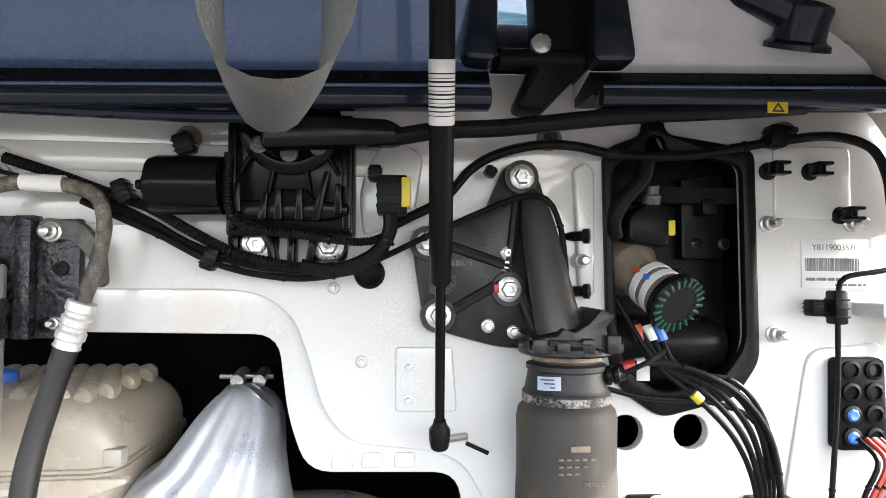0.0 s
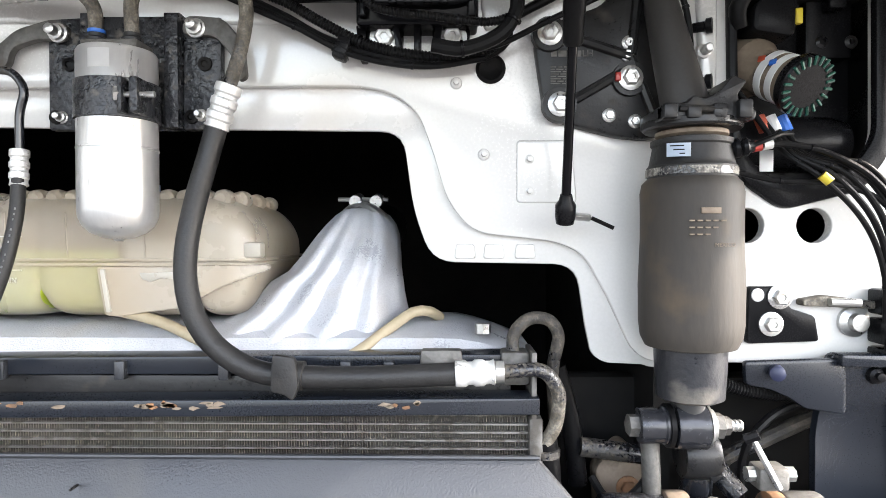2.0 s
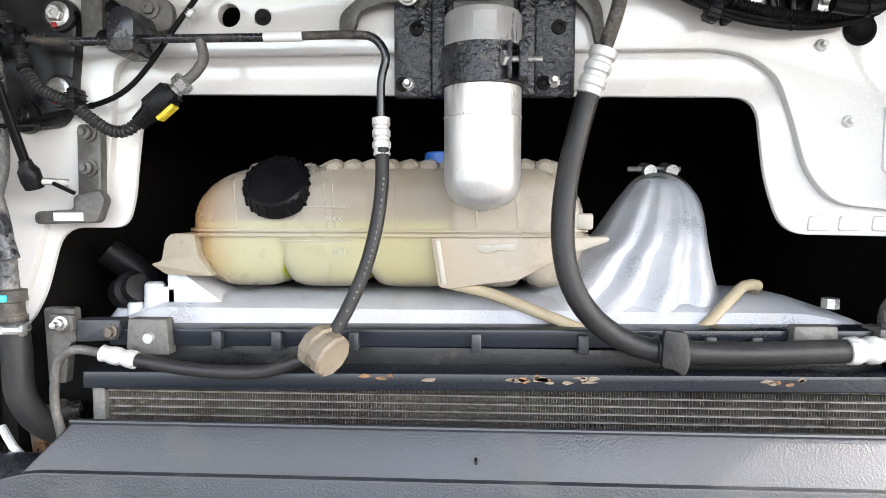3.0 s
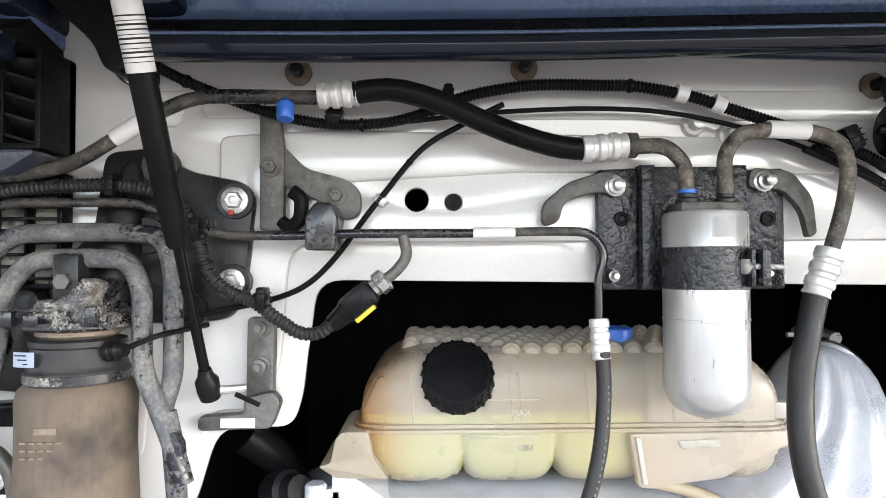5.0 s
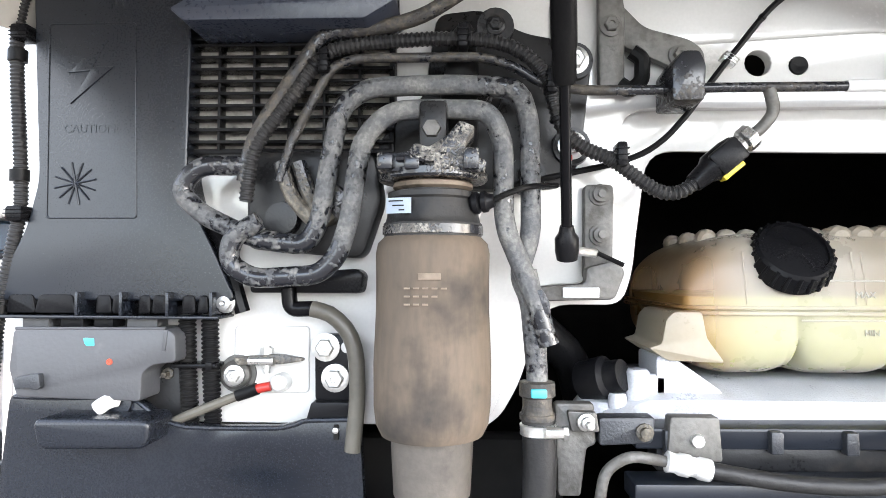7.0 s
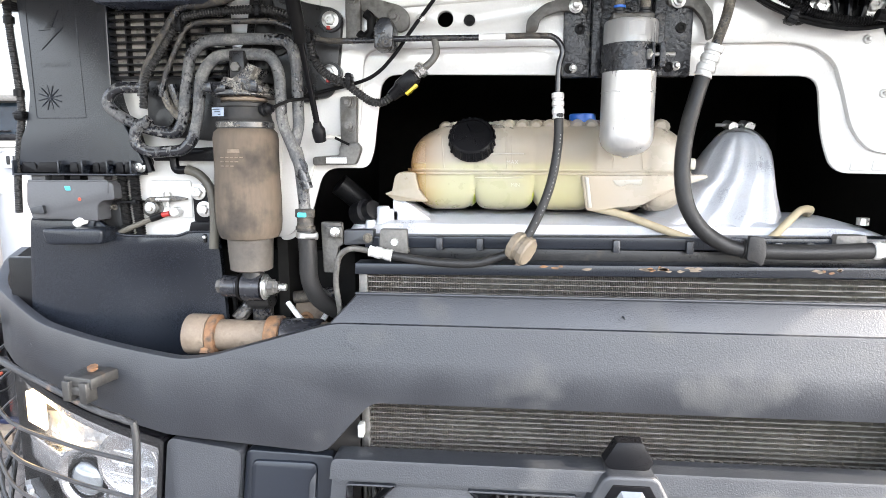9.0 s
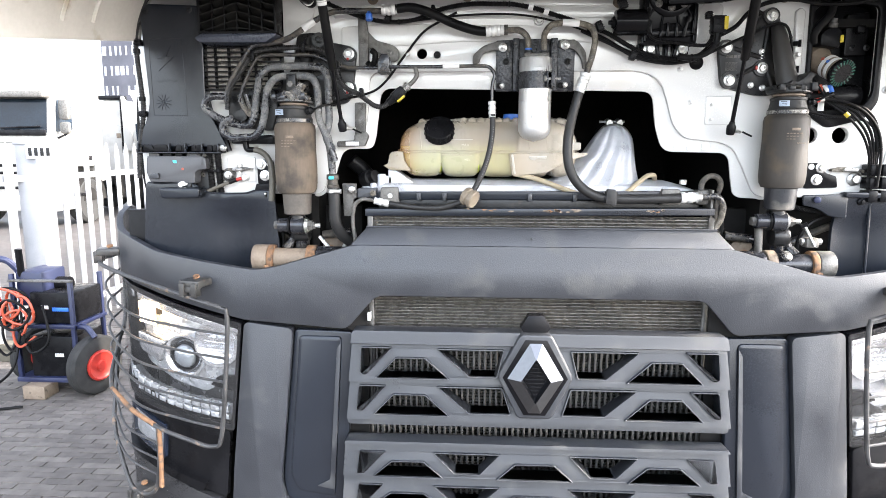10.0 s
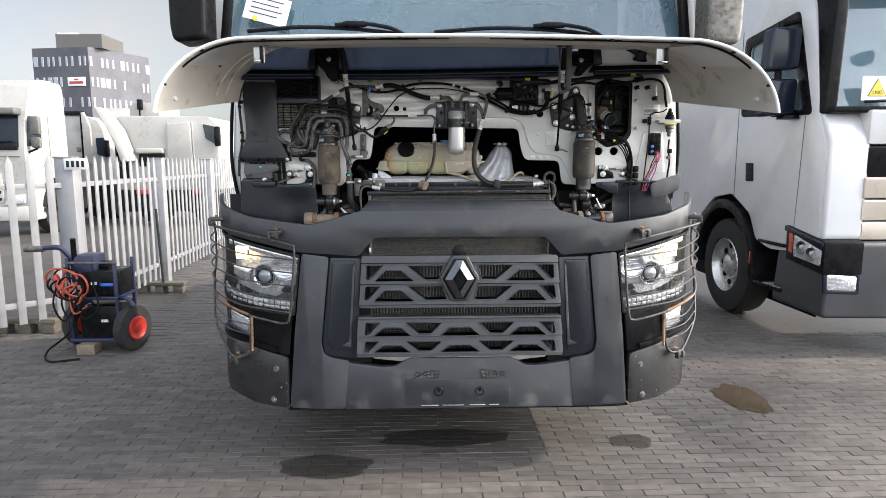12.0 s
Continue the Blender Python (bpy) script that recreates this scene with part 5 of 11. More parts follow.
for i, (x, c) in enumerate(((0.722, "orange"), (0.735, "label"), (0.748, "blue"))):
    part("cable_marker", rod((x, -0.008, 1.80), (x + 0.006, -0.012, 1.782), 0.0068, n=10), c, fu)

# bundle of black cables from the valve down to the block
for i, (a, r) in enumerate((((0.70, 1.83), 0.0042), ((0.722, 1.805), 0.0048), ((0.735, 1.80), 0.0048), ((0.748, 1.80), 0.0044), ((0.745, 1.785), 0.0040))):
    o = i * 0.011
    cable("air_line", [(a[0], -0.005, a[1]), (0.738 + o * 0.8, -0.03, 1.758 - o * 0.2), (0.778 + o, -0.045, 1.722 + o * 0.4), (0.822 + o * 0.8, -0.045, 1.675 + o * 0.5), (0.848 + o * 0.5, -0.04, 1.62 + o * 0.3), (0.858 + o * 0.3, -0.03, 1.56), (0.862, -0.03, 1.50)], r, "black air line running down the white wall", group="air lines")
cable("air_line", xz(-0.05, (0.655, 1.752), (0.690, 1.757), (0.725, 1.762), (0.776, 1.752), (0.826, 1.725), (0.860, 1.68), (0.872, 1.62), (0.87, 1.54)), 0.005, "black air line from the air spring", group="air lines")
cable("air_line", xz(-0.045, (0.665, 1.735), (0.72, 1.722), (0.80, 1.715), (0.85, 1.69), (0.866, 1.63)), 0.0042, "black air line below the recess pan", group="air lines")
solo("line_marker", rod((0.690, -0.05, 1.757), (0.704, -0.05, 1.760), 0.0062, n=12), "red", "red marker sleeve on air line", "line marker", "line markers")
solo("line_marker", rod((0.706, -0.05, 1.7605), (0.716, -0.05, 1.762), 0.0062, n=12), "crimp", "grey marker sleeve on air line", "line marker", "line markers")
solo("line_marker", rod((0.772, -0.05, 1.727), (0.780, -0.052, 1.719), 0.0058, n=12), "yellow", "yellow marker sleeve on air line", "line marker", "line markers")
solo("line_label", box(0.722, 0.738, -0.012, -0.011, 1.735, 1.76, 0.0003), "label", "small white tag on the black pan", "tag")

# ---- right wall fittings ----
rw = thing("pipe_clips", (0.92, 0, 1.9), "black studs and clips on the white wall", "clips")
for x, z in ((0.893, 1.988), (0.946, 1.988), (0.985, 1.935)):
    b = lathe((x, 0.0, z), (0, -1, 0), [(0.011, 0), (0.011, 0.004), (0.006, 0.006), (0.005, 0.016), (0, 0.016)], 14)
    b = box(x - 0.010, x + 0.010, -0.020, -0.015, z - 0.007, z + 0.007, 0.001, b)
    for dz in (-0.006, 0.006):
        b = box(x - 0.010, x + 0.010, -0.034, -0.018, z + dz - 0.002, z + dz + 0.002, 0.001, b)
    b = box(x - 0.010, x - 0.006, -0.034, -0.018, z - 0.007, z + 0.007, 0.001, b)
    part("clip", b, "black", rw)
for x, z in ((0.892, 1.923), (0.898, 1.789), (1.0, 1.925), (0.657, 1.876)):
    stud(x, 0.0, z, 0.0055, 0.026, rw)
for x, z in ((0.651, 1.905), (0.651, 1.84)):
    part("hook_clip", lathe((x, -0.006, z), (1, -0.6, 0), [(0.004, -0.012), (0.006, -0.004), (0.006, 0.008), (0.009, 0.010), (0.009, 0.016), (0, 0.017)], 12), "black", rw)
bk = thing("coupling_block", (1.0, 0, 1.65), "black block of eight round couplings", "coupling block")
part("block", prism(rounded([(0.962, 1.652), (1.028, 1.652), (1.026, 1.762), (0.964, 1.762)], 0.010), -0.02, 0.0, 0.004), "black", bk)
for r_ in range(4):
    for c_ in range(2):
        x, z = 0.981 + c_ * 0.029, 1.748 - r_ * 0.0265
        b = lathe((x, -0.018, z), (0, -1, 0), [(0.0115, 0), (0.0115, 0.005), (0.008, 0.006), (0.007, 0.0015), (0, 0.0015)], 18)
        blue_one = (r_, c_) in ((2, 0), (3, 0))
        part("coupling", b, "black", bk)
        if blue_one:
            part("coupling_cap", lathe((x, -0.020, z), (0, -1, 0), [(0.0075, 0), (0.0075, 0.004), (0.005, 0.006), (0, 0.005)], 12), "blue", bk, "blue coupling cap")
for i, (c, x0) in enumerate((("red", 0.995), ("orange", 1.003), ("blue", 1.006), ("rubber", 0.985), ("red", 1.012))):
    cable("air_line", [(x0, -0.025, 1.668), (x0 + 0.004, -0.05, 1.648), (x0 - 0.012, -0.05, 1.612), (x0 - 0.035 + i * 0.004, -0.045, 1.57), (x0 - 0.055 + i * 0.004, -0.04, 1.52), (x0 - 0.06, -0.035, 1.47)], 0.0038, "%s plastic air line bending from the coupling block" % ("black" if c == "rubber" else c), c, group="air lines")
cable("lock_rod", xz(-0.03, (1.045, 1.882), (1.023, 1.868), (0.969, 1.858), (0.960, 1.835), (0.959, 1.80), (0.957, 1.72), (0.945, 1.576), (0.94, 1.50)), 0.0042, "thin black release cable along the white wall")
connector(0.958, -0.03, 1.823, 0.016, 0.04, 0.02, "black cable joint on the release cable")
connector(0.938, -0.02, 1.822, 0.018, 0.020, 0.02, "black clip on the white wall")
cable("lock_rod", xz(-0.04, (1.06, 1.73), (1.058, 1.68), (1.066, 1.62), (1.06, 1.56), (1.055, 1.50)), 0.006, "black cable below the yellow-edged sensor")
hp = thing("height_sensor", (1.05, -0.03, 1.78), "black sensor on a yellow-edged grey bracket", "sensor")
part("bracket", prism(rounded([(1.0, 1.812), (1.11, 1.812), (1.11, 1.828), (1.0, 1.828)], 0.003), -0.05, 0.0, 0.002), "greypaint", hp)
part("yellow_edge", prism(rounded([(1.03, 1.804), (1.09, 1.804), (1.09, 1.811), (1.03, 1.811)], 0.002), -0.052, -0.03, 0.002), "yellow", hp)
part("upper_bellows", lathe((1.06, -0.035, 1.828), (0, 0, 1), [(0.024, 0), (0.024, 0.012), (0.019, 0.014), (0.021, 0.022), (0.015, 0.026), (0.016, 0.034), (0.010, 0.038), (0.008, 0.055), (0, 0.056)], 20), "rubber", hp)
part("lower_body", lathe((1.06, -0.035, 1.80), (0, 0, -1), [(0.022, 0), (0.022, 0.016), (0.017, 0.02), (0.018, 0.032), (0.010, 0.036), (0.009, 0.055), (0, 0.056)], 20), "greysteel", hp)
connector(1.066, -0.035, 1.672, 0.02, 0.022, 0.02, "black plug on the sensor cable")
connector(1.062, -0.035, 1.64, 0.016, 0.018, 0.02, "brass-coloured fitting on the sensor cable", "brownpipe")
lb = thing("type_label", (0.975, 0, 1.88), "white printed type label with barcode on the wall", "label")
part("paper", box(0.935, 1.022, -0.0012, 0.0, 1.845, 1.905, 0.0003), "label", lb)
words("Y811900357L", 0.978, -0.0013, 1.895, 0.0105, lb, "faintink", raise_=0.0002)
bars(0.965, -0.0012, 1.856, 0.050, 0.006, 1, lb, "faintink", seed=6, gap=0.6)
bars(0.998, -0.0012, 1.849, 0.040, 0.005, 1, lb, "faintink", seed=7, gap=0.6)
b, xx = None, 0.94
rnd = random.Random(8)
while xx < 1.008:
    w_ = rnd.choice((0.0008, 0.0014, 0.002))
    b = box(xx, xx + w_, -0.0018, -0.0012, 1.866, 1.882, 0, b)
    xx += w_ + rnd.choice((0.0008, 0.0014))
part("barcode", b, "faintink", lb)
lt = thing("latch_plate", (0.82, 0, 1.57), "zinc lock latch and bolted black plate on the wall", "latch", "latch plates")
part("plate", prism(rounded([(0.712, 1.60), (0.757, 1.60), (0.760, 1.575), (0.790, 1.565), (0.795, 1.535), (0.710, 1.532)], 0.005), -0.010, 0.0, 0.003), "black", lt)
bolt(0.747, -0.010, 1.588, 0.0115, lt)
bolt(0.737, -0.010, 1.556, 0.0115, lt)
part("hole_plug", lathe((0.722, -0.010, 1.590), (0, -1, 0), [(0.008, 0), (0.007, 0.001), (0, 0.0012)], 16), "white", lt)
part("latch_arm", prism(rounded([(0.772, 1.578), (0.865, 1.574), (0.866, 1.582), (0.80, 1.590), (0.772, 1.585)], 0.003), -0.016, 0.0, 0.002), "brownpipe", lt)
part("latch_spring", rod((0.80, -0.02, 1.583), (0.835, -0.02, 1.582), 0.005, n=10), "steel", lt)
part("latch_boss", lathe((0.838, -0.0, 1.558), (0, -1, 0), [(0.018, 0), (0.018, 0.006), (0.011, 0.010), (0.010, 0.018), (0, 0.019)], 20), "steel", lt)
rs = thing("relay_stack", (0.88, -0.02, 1.52), "black stacked cable glands beside the latch", "cable glands")
for i in range(2):
    for j in range(3):
        part("gland", box(0.855 + i * 0.03, 0.88 + i * 0.03, -0.045, 0.0, 1.50 + j * 0.034, 1.53 + j * 0.034, 0.004), "black", rs)


# ---- filter drier and its bracket ----
dr = thing("filter_drier", (0.0, -0.075, 1.65), "brushed aluminium filter drier with black clamp band", "filter drier")
ax, ay, R = -0.0145, -0.0485, 0.0420
part("canister", lathe((ax, ay, 0), (0, 0, 1), [(0, 1.6535), (0.004, 1.6535), (0.006, 1.656), (0.016, 1.6575), (0.029, 1.663), (0.037, 1.671), (R - 0.001, 1.680), (R, 1.688), (R, 1.785), (R, 1.786), (R, 1.862), (R - 0.002, 1.8655), (0.034, 1.867), (0, 1.867)], 48), "alu", dr)
part("weld_seam", lathe((ax, ay, 0), (0, 0, 1), [(R, 1.755), (R + 0.0007, 1.7555), (R + 0.0007, 1.757), (R, 1.7575)], 48), "alu", dr)
part("paper_label", wrap_label(ax - 0.010, ay, 1.849, R + 0.0006, 0.044, 0.020), "label", dr)
part("clamp_band", lathe((ax, ay, 0), (0, 0, 1), [(R + 0.0002, 1.787), (R + 0.0025, 1.788), (R + 0.0025, 1.829), (R + 0.0002, 1.830)], 48), "tarred", dr, "flaking black clamp band")
part("clamp_lug", box(ax + 0.024, ax + 0.029, ay - 0.048, ay - 0.020, 1.790, 1.828, 0.002), "tarred", dr)
part("clamp_lug", box(ax + 0.036, ax + 0.045, ay - 0.046, ay - 0.006, 1.790, 1.828, 0.002), "tarred", dr)
part("clamp_bolt", rod((ax + 0.020, ay - 0.040, 1.810), (ax + 0.060, ay - 0.038, 1.810), 0.0034, n=10), "steel", dr)
part("clamp_nut", lathe((ax + 0.024, ay - 0.040, 1.810), (-1, -0.4, 0), [(0.0085, 0), (0.0085, 0.006), (0.006, 0.007), (0.0, 0.007)], 6), "steel", dr)
part("top_block", box(ax - 0.032, ax + 0.032, ay - 0.020, ay + 0.020, 1.866, 1.876, 0.003), "greysteel", dr)
for x in (-0.020, 0.020):
    part("port_nut", lathe((ax + x, ay - 0.006, 1.875), (0, 0, 1), [(0.012, 0), (0.012, 0.004), (0.009, 0.006), (0.009, 0.010), (0, 0.011)], 16), "cast", dr)
part("blue_seal", lathe((ax - 0.020, ay - 0.006, 1.885), (0, 0, 1), [(0.0085, 0), (0.0095, 0.001), (0.0095, 0.004), (0, 0.005)], 14), "blue", dr)
bp = thing("drier_bracket", (0.0, 0, 1.79), "black flaking steel bracket behind the filter drier", "bracket")
for x0, x1 in ((-0.116, -0.072), (0.044, 0.090)):
    part("side_plate", prism(rounded([(x0, 1.785), (x1, 1.785), (x1, 1.918), (x0, 1.916)], 0.004), -0.014, -0.003, 0.003), "tarred", bp)
    for z in (1.862, 1.80):
        xx = (x0 + x1) / 2 + (0.004 if z > 1.85 else -0.012)
        part("plug", lathe((xx, -0.014, z), (0, -1, 0), [(0.0085, 0), (0.008, 0.003), (0.004, 0.004), (0.003, 0.002), (0, 0.002)], 16), "rubber", bp)
for x0, x1 in ((-0.072, -0.056), (0.026, 0.044)):
    part("channel_web", prism([(x0, 1.785), (x1, 1.785), (x1, 1.92), (x0, 1.92)], -0.026, -0.003, 0.004), "tarred", bp)
part("back_plate", prism([(-0.056, 1.785), (0.026, 1.785), (0.026, 1.92), (-0.056, 1.92)], -0.010, -0.003, 0.001), "tarred", bp)
arm = rounded([(-0.178, 1.853), (-0.160, 1.858), (-0.155, 1.880), (-0.125, 1.890), (-0.092, 1.888), (-0.086, 1.905), (-0.105, 1.915), (-0.15, 1.902), (-0.178, 1.878)], 0.010)
part("left_arm", prism(arm, -0.022, -0.012, 0.003), "greysteel", bp)
part("right_arm", prism(rounded([(0.045, 1.895), (0.085, 1.893), (0.105, 1.870), (0.112, 1.84), (0.122, 1.845), (0.118, 1.885), (0.095, 1.914), (0.05, 1.918)], 0.010), -0.022, -0.012, 0.003), "greysteel", bp)
stud(-0.099, -0.020, 1.897, 0.006, 0.02, bp)
stud(0.063, -0.020, 1.902, 0.006, 0.02, bp)
stud(-0.10, -0.012, 1.80, 0.004, 0.016, bp)
stud(0.066, -0.012, 1.802, 0.004, 0.016, bp)


# ---- refrigerant pipes and hoses ----
def hose(name, label, runs, category="hose", group="hoses"):
    """A line of several lengths: (part name, path, radius, material, ribs)."""
    t = thing(name, runs[0][1][0], label, category, group)
    for nm, path, r, mat, ribs in runs:
        part(nm, tube(path, r * 0.82, 14, ribs, wob=0.03 if not ribs else 0), mat, t)
    return t


h1 = hose("refrigerant_hose", "black rubber hose looping from drier to radiator", [
    ("drier_pipe", bent(xz(-0.055, (0.0055, 1.876), (0.004, 1.925), (0.020, 1.947), (0.052, 1.952), (0.094, 1.950), (0.127, 1.940), (0.135, 1.910), (0.128, 1.868), (0.112, 1.820)), 0.022, 5), 0.0096, "brownpipe", 0),
    ("rubber_hose", spline([(0.100, -0.053, 1.785), (0.090, -0.055, 1.748), (0.078, -0.060, 1.700), (0.0715, -0.068, 1.655), (0.0715, -0.074, 1.615), (0.081, -0.077, 1.575), (0.104, -0.078, 1.541), (0.138, -0.078, 1.518), (0.178, -0.077, 1.508), (0.265, -0.076, 1.506), (0.368, -0.075, 1.510)]), 0.0152, "dustyrubber", 0),
    ("end_pipe", bent([(0.405, -0.075, 1.511), (0.462, -0.074, 1.516), (0.480, -0.07, 1.490), (0.478, -0.06, 1.45), (0.462, -0.05, 1.42), (0.46, -0.04, 1.36)], 0.02), 0.0095, "brownpipe", 0)])
part("tape_sleeve", rod((0.050, -0.055, 1.9518), (0.092, -0.055, 1.9502), 0.0092, n=16), "label", h1)
sleeve((0.1145, -0.055, 1.828), (0.098, -0.053, 1.779), 0.0142, h1)
sleeve((0.365, -0.075, 1.510), (0.409, -0.075, 1.512), 0.0140, h1, rings=2)
part("end_collar", rod((0.409, -0.075, 1.512), (0.418, -0.075, 1.512), 0.0125, n=16), "steel", h1)
cl = thing("hose_clip", (0.195, -0.085, 1.5), "black rubber clip holding the thick hose", "hose clip")
part("strap", lathe((0.168, -0.077, 1.5105), (1, 0.01, -0.09), [(0.0122, 0), (0.0158, 0.001), (0.0162, 0.012), (0.0156, 0.024), (0.0162, 0.033), (0.0122, 0.034)], 24), "dustyrubber", cl)
part("strap_end", prism(rounded([(0.172, 1.534), (0.196, 1.531), (0.200, 1.500), (0.194, 1.484), (0.184, 1.492), (0.170, 1.494)], 0.005), -0.0965, -0.089, 0.003), "dustyrubber", cl)
h2 = hose("refrigerant_hose", "black rubber hose across the white wall to the drier", [
    ("wall_pipe", bent(xz(-0.05, (-0.835, 1.755), (-0.828, 1.795), (-0.805, 1.832), (-0.773, 1.880), (-0.757, 1.902), (-0.705, 1.906), (-0.66, 1.917), (-0.578, 1.969), (-0.538, 1.986), (-0.486, 1.986), (-0.415, 1.985)), 0.02, 4), 0.0090, "darkpipe", 0),
    ("rubber_hose", spline(xz(-0.06, (-0.376, 1.987), (-0.342, 1.991), (-0.310, 1.985), (-0.275, 1.972), (-0.24, 1.956), (-0.20, 1.941), (-0.165, 1.932), (-0.14, 1.930))), 0.0140, "rubber", 0),
    ("drier_pipe", bent(xz(-0.055, (-0.105, 1.933), (-0.056, 1.935), (-0.036, 1.916), (-0.0345, 1.878)), 0.024, 6), 0.0096, "brownpipe", 0)])
sleeve(Vector((-0.412, -0.055, 1.986)), Vector((-0.371, -0.058, 1.987)), 0.0135, h2)
sleeve(Vector((-0.145, -0.06, 1.930)), Vector((-0.098, -0.06, 1.934)), 0.0135, h2)
part("end_collar", rod((-0.098, -0.06, 1.934), (-0.089, -0.06, 1.934), 0.013, n=16), "darkpipe", h2)
part("paper_sleeve", rod((-0.621, -0.05, 1.942), (-0.590, -0.05, 1.962), 0.0090, n=16), "label", h2, "white paper sleeve")
bc = thing("service_valve", (-0.445, -0.05, 1.95), "blue ribbed service valve cap under the pipe", "valve cap")
part("cap", lathe((-0.446, -0.055, 1.982), (0.05, -0.25, -1), [(0.004, 0), (0.006, 0.004), (0.0088, 0.006), (0.0088, 0.021), (0.0075, 0.023), (0, 0.023)], 16), "blue", bc)
part("stem", rod((-0.45, -0.05, 1.985), (-0.448, -0.052, 1.975), 0.006, n=10), "darkpipe", bc)
h3 = hose("refrigerant_hose", "thin black pipe and hose down to the radiator", [
    ("wall_pipe", bent(xz(-0.05, (-0.800, 1.755), (-0.794, 1.776), (-0.788, 1.795), (-0.767, 1.836), (-0.750, 1.868), (-0.724, 1.877), (-0.600, 1.877), (-0.567, 1.866), (-0.546, 1.851), (-0.504, 1.843), (-0.430, 1.843), (-0.377, 1.845), (-0.253, 1.845), (-0.176, 1.847), (-0.134, 1.846), (-0.118, 1.825), (-0.126, 1.800), (-0.126, 1.752)), 0.014, 4), 0.0058, "darkpipe", 0),
    ("rubber_hose", spline([(-0.124, -0.055, 1.725), (-0.124, -0.06, 1.68), (-0.131, -0.068, 1.628), (-0.146, -0.075, 1.578), (-0.172, -0.085, 1.525), (-0.196, -0.088, 1.501), (-0.222, -0.088, 1.490), (-0.26, -0.084, 1.480), (-0.33, -0.08, 1.481), (-0.40, -0.075, 1.490)]), 0.0092, "dustyrubber", 0),
    ("end_pipe", bent([(-0.432, -0.075, 1.496), (-0.468, -0.075, 1.502), (-0.490, -0.072, 1.487), (-0.497, -0.07, 1.44), (-0.490, -0.065, 1.386), (-0.495, -0.05, 1.33)], 0.018), 0.0062, "greysteel", 0)])
sleeve((-0.126, -0.05, 1.757), (-0.1245, -0.054, 1.715), 0.0098, h3)
PR = spline([(-0.1215, -0.0622, 1.700), (-0.1215, -0.0676, 1.68), (-0.1285, -0.0756, 1.628), (-0.1435, -0.0826, 1.578), (-0.1695, -0.0925, 1.525)])
pk = random.Random(8)
for i in range(1, len(PR) - 1):
    for f in (0.2, 0.7):
        if pk.random() < 0.78:
            c, d = PR[i].lerp(PR[i + 1], f), (PR[i + 1] - PR[i]).normalized()
            part("print", rod(c - d * 0.0012, c + d * 0.0012, pk.uniform(0.0006, 0.0012), n=5), "faintink", h3)
sleeve((-0.396, -0.075, 1.489), (-0.436, -0.075, 1.497), 0.0098, h3, rings=2)
part("paper_tag", rod((-0.255, -0.05, 1.8455), (-0.212, -0.05, 1.846), 0.0058, n=14), "label", h3)
bl = thing("rubber_spacer", (-0.18, -0.09, 1.51), "dusty brown rubber spacer clipped round the hose", "rubber spacer")
sd = Vector((0.80, -0.45, -0.42)).normalized()
bb = lathe(Vector((-0.182, -0.094, 1.508)) - sd * 0.016, sd, [(0.008, 0), (0.023, 0.001), (0.0245, 0.004), (0.0245, 0.012), (0.0215, 0.014), (0.0215, 0.020), (0.0245, 0.022), (0.0245, 0.030), (0.022, 0.033), (0.008, 0.033)], 10)
part("block", bb, "spacer", bl)

# sensor branch under the thin pipe
sb = thing("pressure_sensor", (-0.36, -0.05, 1.77), "black pressure sensor plug with yellow lock below pipe", "pressure sensor")
part("branch_pipe", tube(bent(xz(-0.05, (-0.327, 1.843), (-0.322, 1.822), (-0.333, 1.807), (-0.346, 1.797)), 0.01), 0.0058, 12), "greysteel", sb)
P0, P1 = Vector((-0.343, -0.05, 1.800)), Vector((-0.40, -0.05, 1.752))
dd = (P1 - P0).normalized()
part("hex_fitting", lathe(P0, dd, [(0.006, 0), (0.0125, 0.002), (0.0125, 0.012), (0.009, 0.014), (0.009, 0.02)], 8), "steel", sb)
part("plug_body", lathe(P0 + dd * 0.018, dd, [(0.009, 0), (0.013, 0.003), (0.0145, 0.012), (0.0145, 0.034), (0.011, 0.04), (0.009, 0.056), (0, 0.057)], 14), "black", sb)
pl = box(-0.016, 0.016, -0.015, 0.010, -0.012, 0.012, 0.003)
bmesh.ops.transform(pl, matrix=Matrix.Translation(P0 + dd * 0.036) @ pose(0, 0, 0, 0, -40, 0), verts=pl.verts)
part("plug_shell", pl, "black", sb)
pl = box(-0.012, 0.012, -0.010, 0.004, -0.0165, -0.0115, 0.001)
bmesh.ops.transform(pl, matrix=Matrix.Translation(P0 + dd * 0.040) @ pose(0, 0, 0, 0, -40, 0), verts=pl.verts)
part("yellow_lock", pl, "yellow", sb)
cable("wiring_harness", xz(-0.052, (-0.832, 1.735), (-0.824, 1.786), (-0.792, 1.832), (-0.757, 1.878), (-0.728, 1.889), (-0.664, 1.894), (-0.610, 1.894), (-0.573, 1.886), (-0.548, 1.868), (-0.536, 1.846), (-0.525, 1.808), (-0.504, 1.787), (-0.478, 1.776), (-0.452, 1.757), (-0.431, 1.744), (-0.412, 1.744), (-0.398, 1.754)),
      0.0095, "black corrugated loom to the pressure sensor", "dustyrubber", ribs=0.0048)
cable("wiring_harness", xz(-0.025, (-0.22, 1.985), (-0.262, 1.964), (-0.307, 1.937), (-0.347, 1.890), (-0.369, 1.862), (-0.398, 1.823), (-0.426, 1.795), (-0.459, 1.779), (-0.52, 1.765), (-0.58, 1.752)), 0.0042, "thin black cable with a clip across the wall")
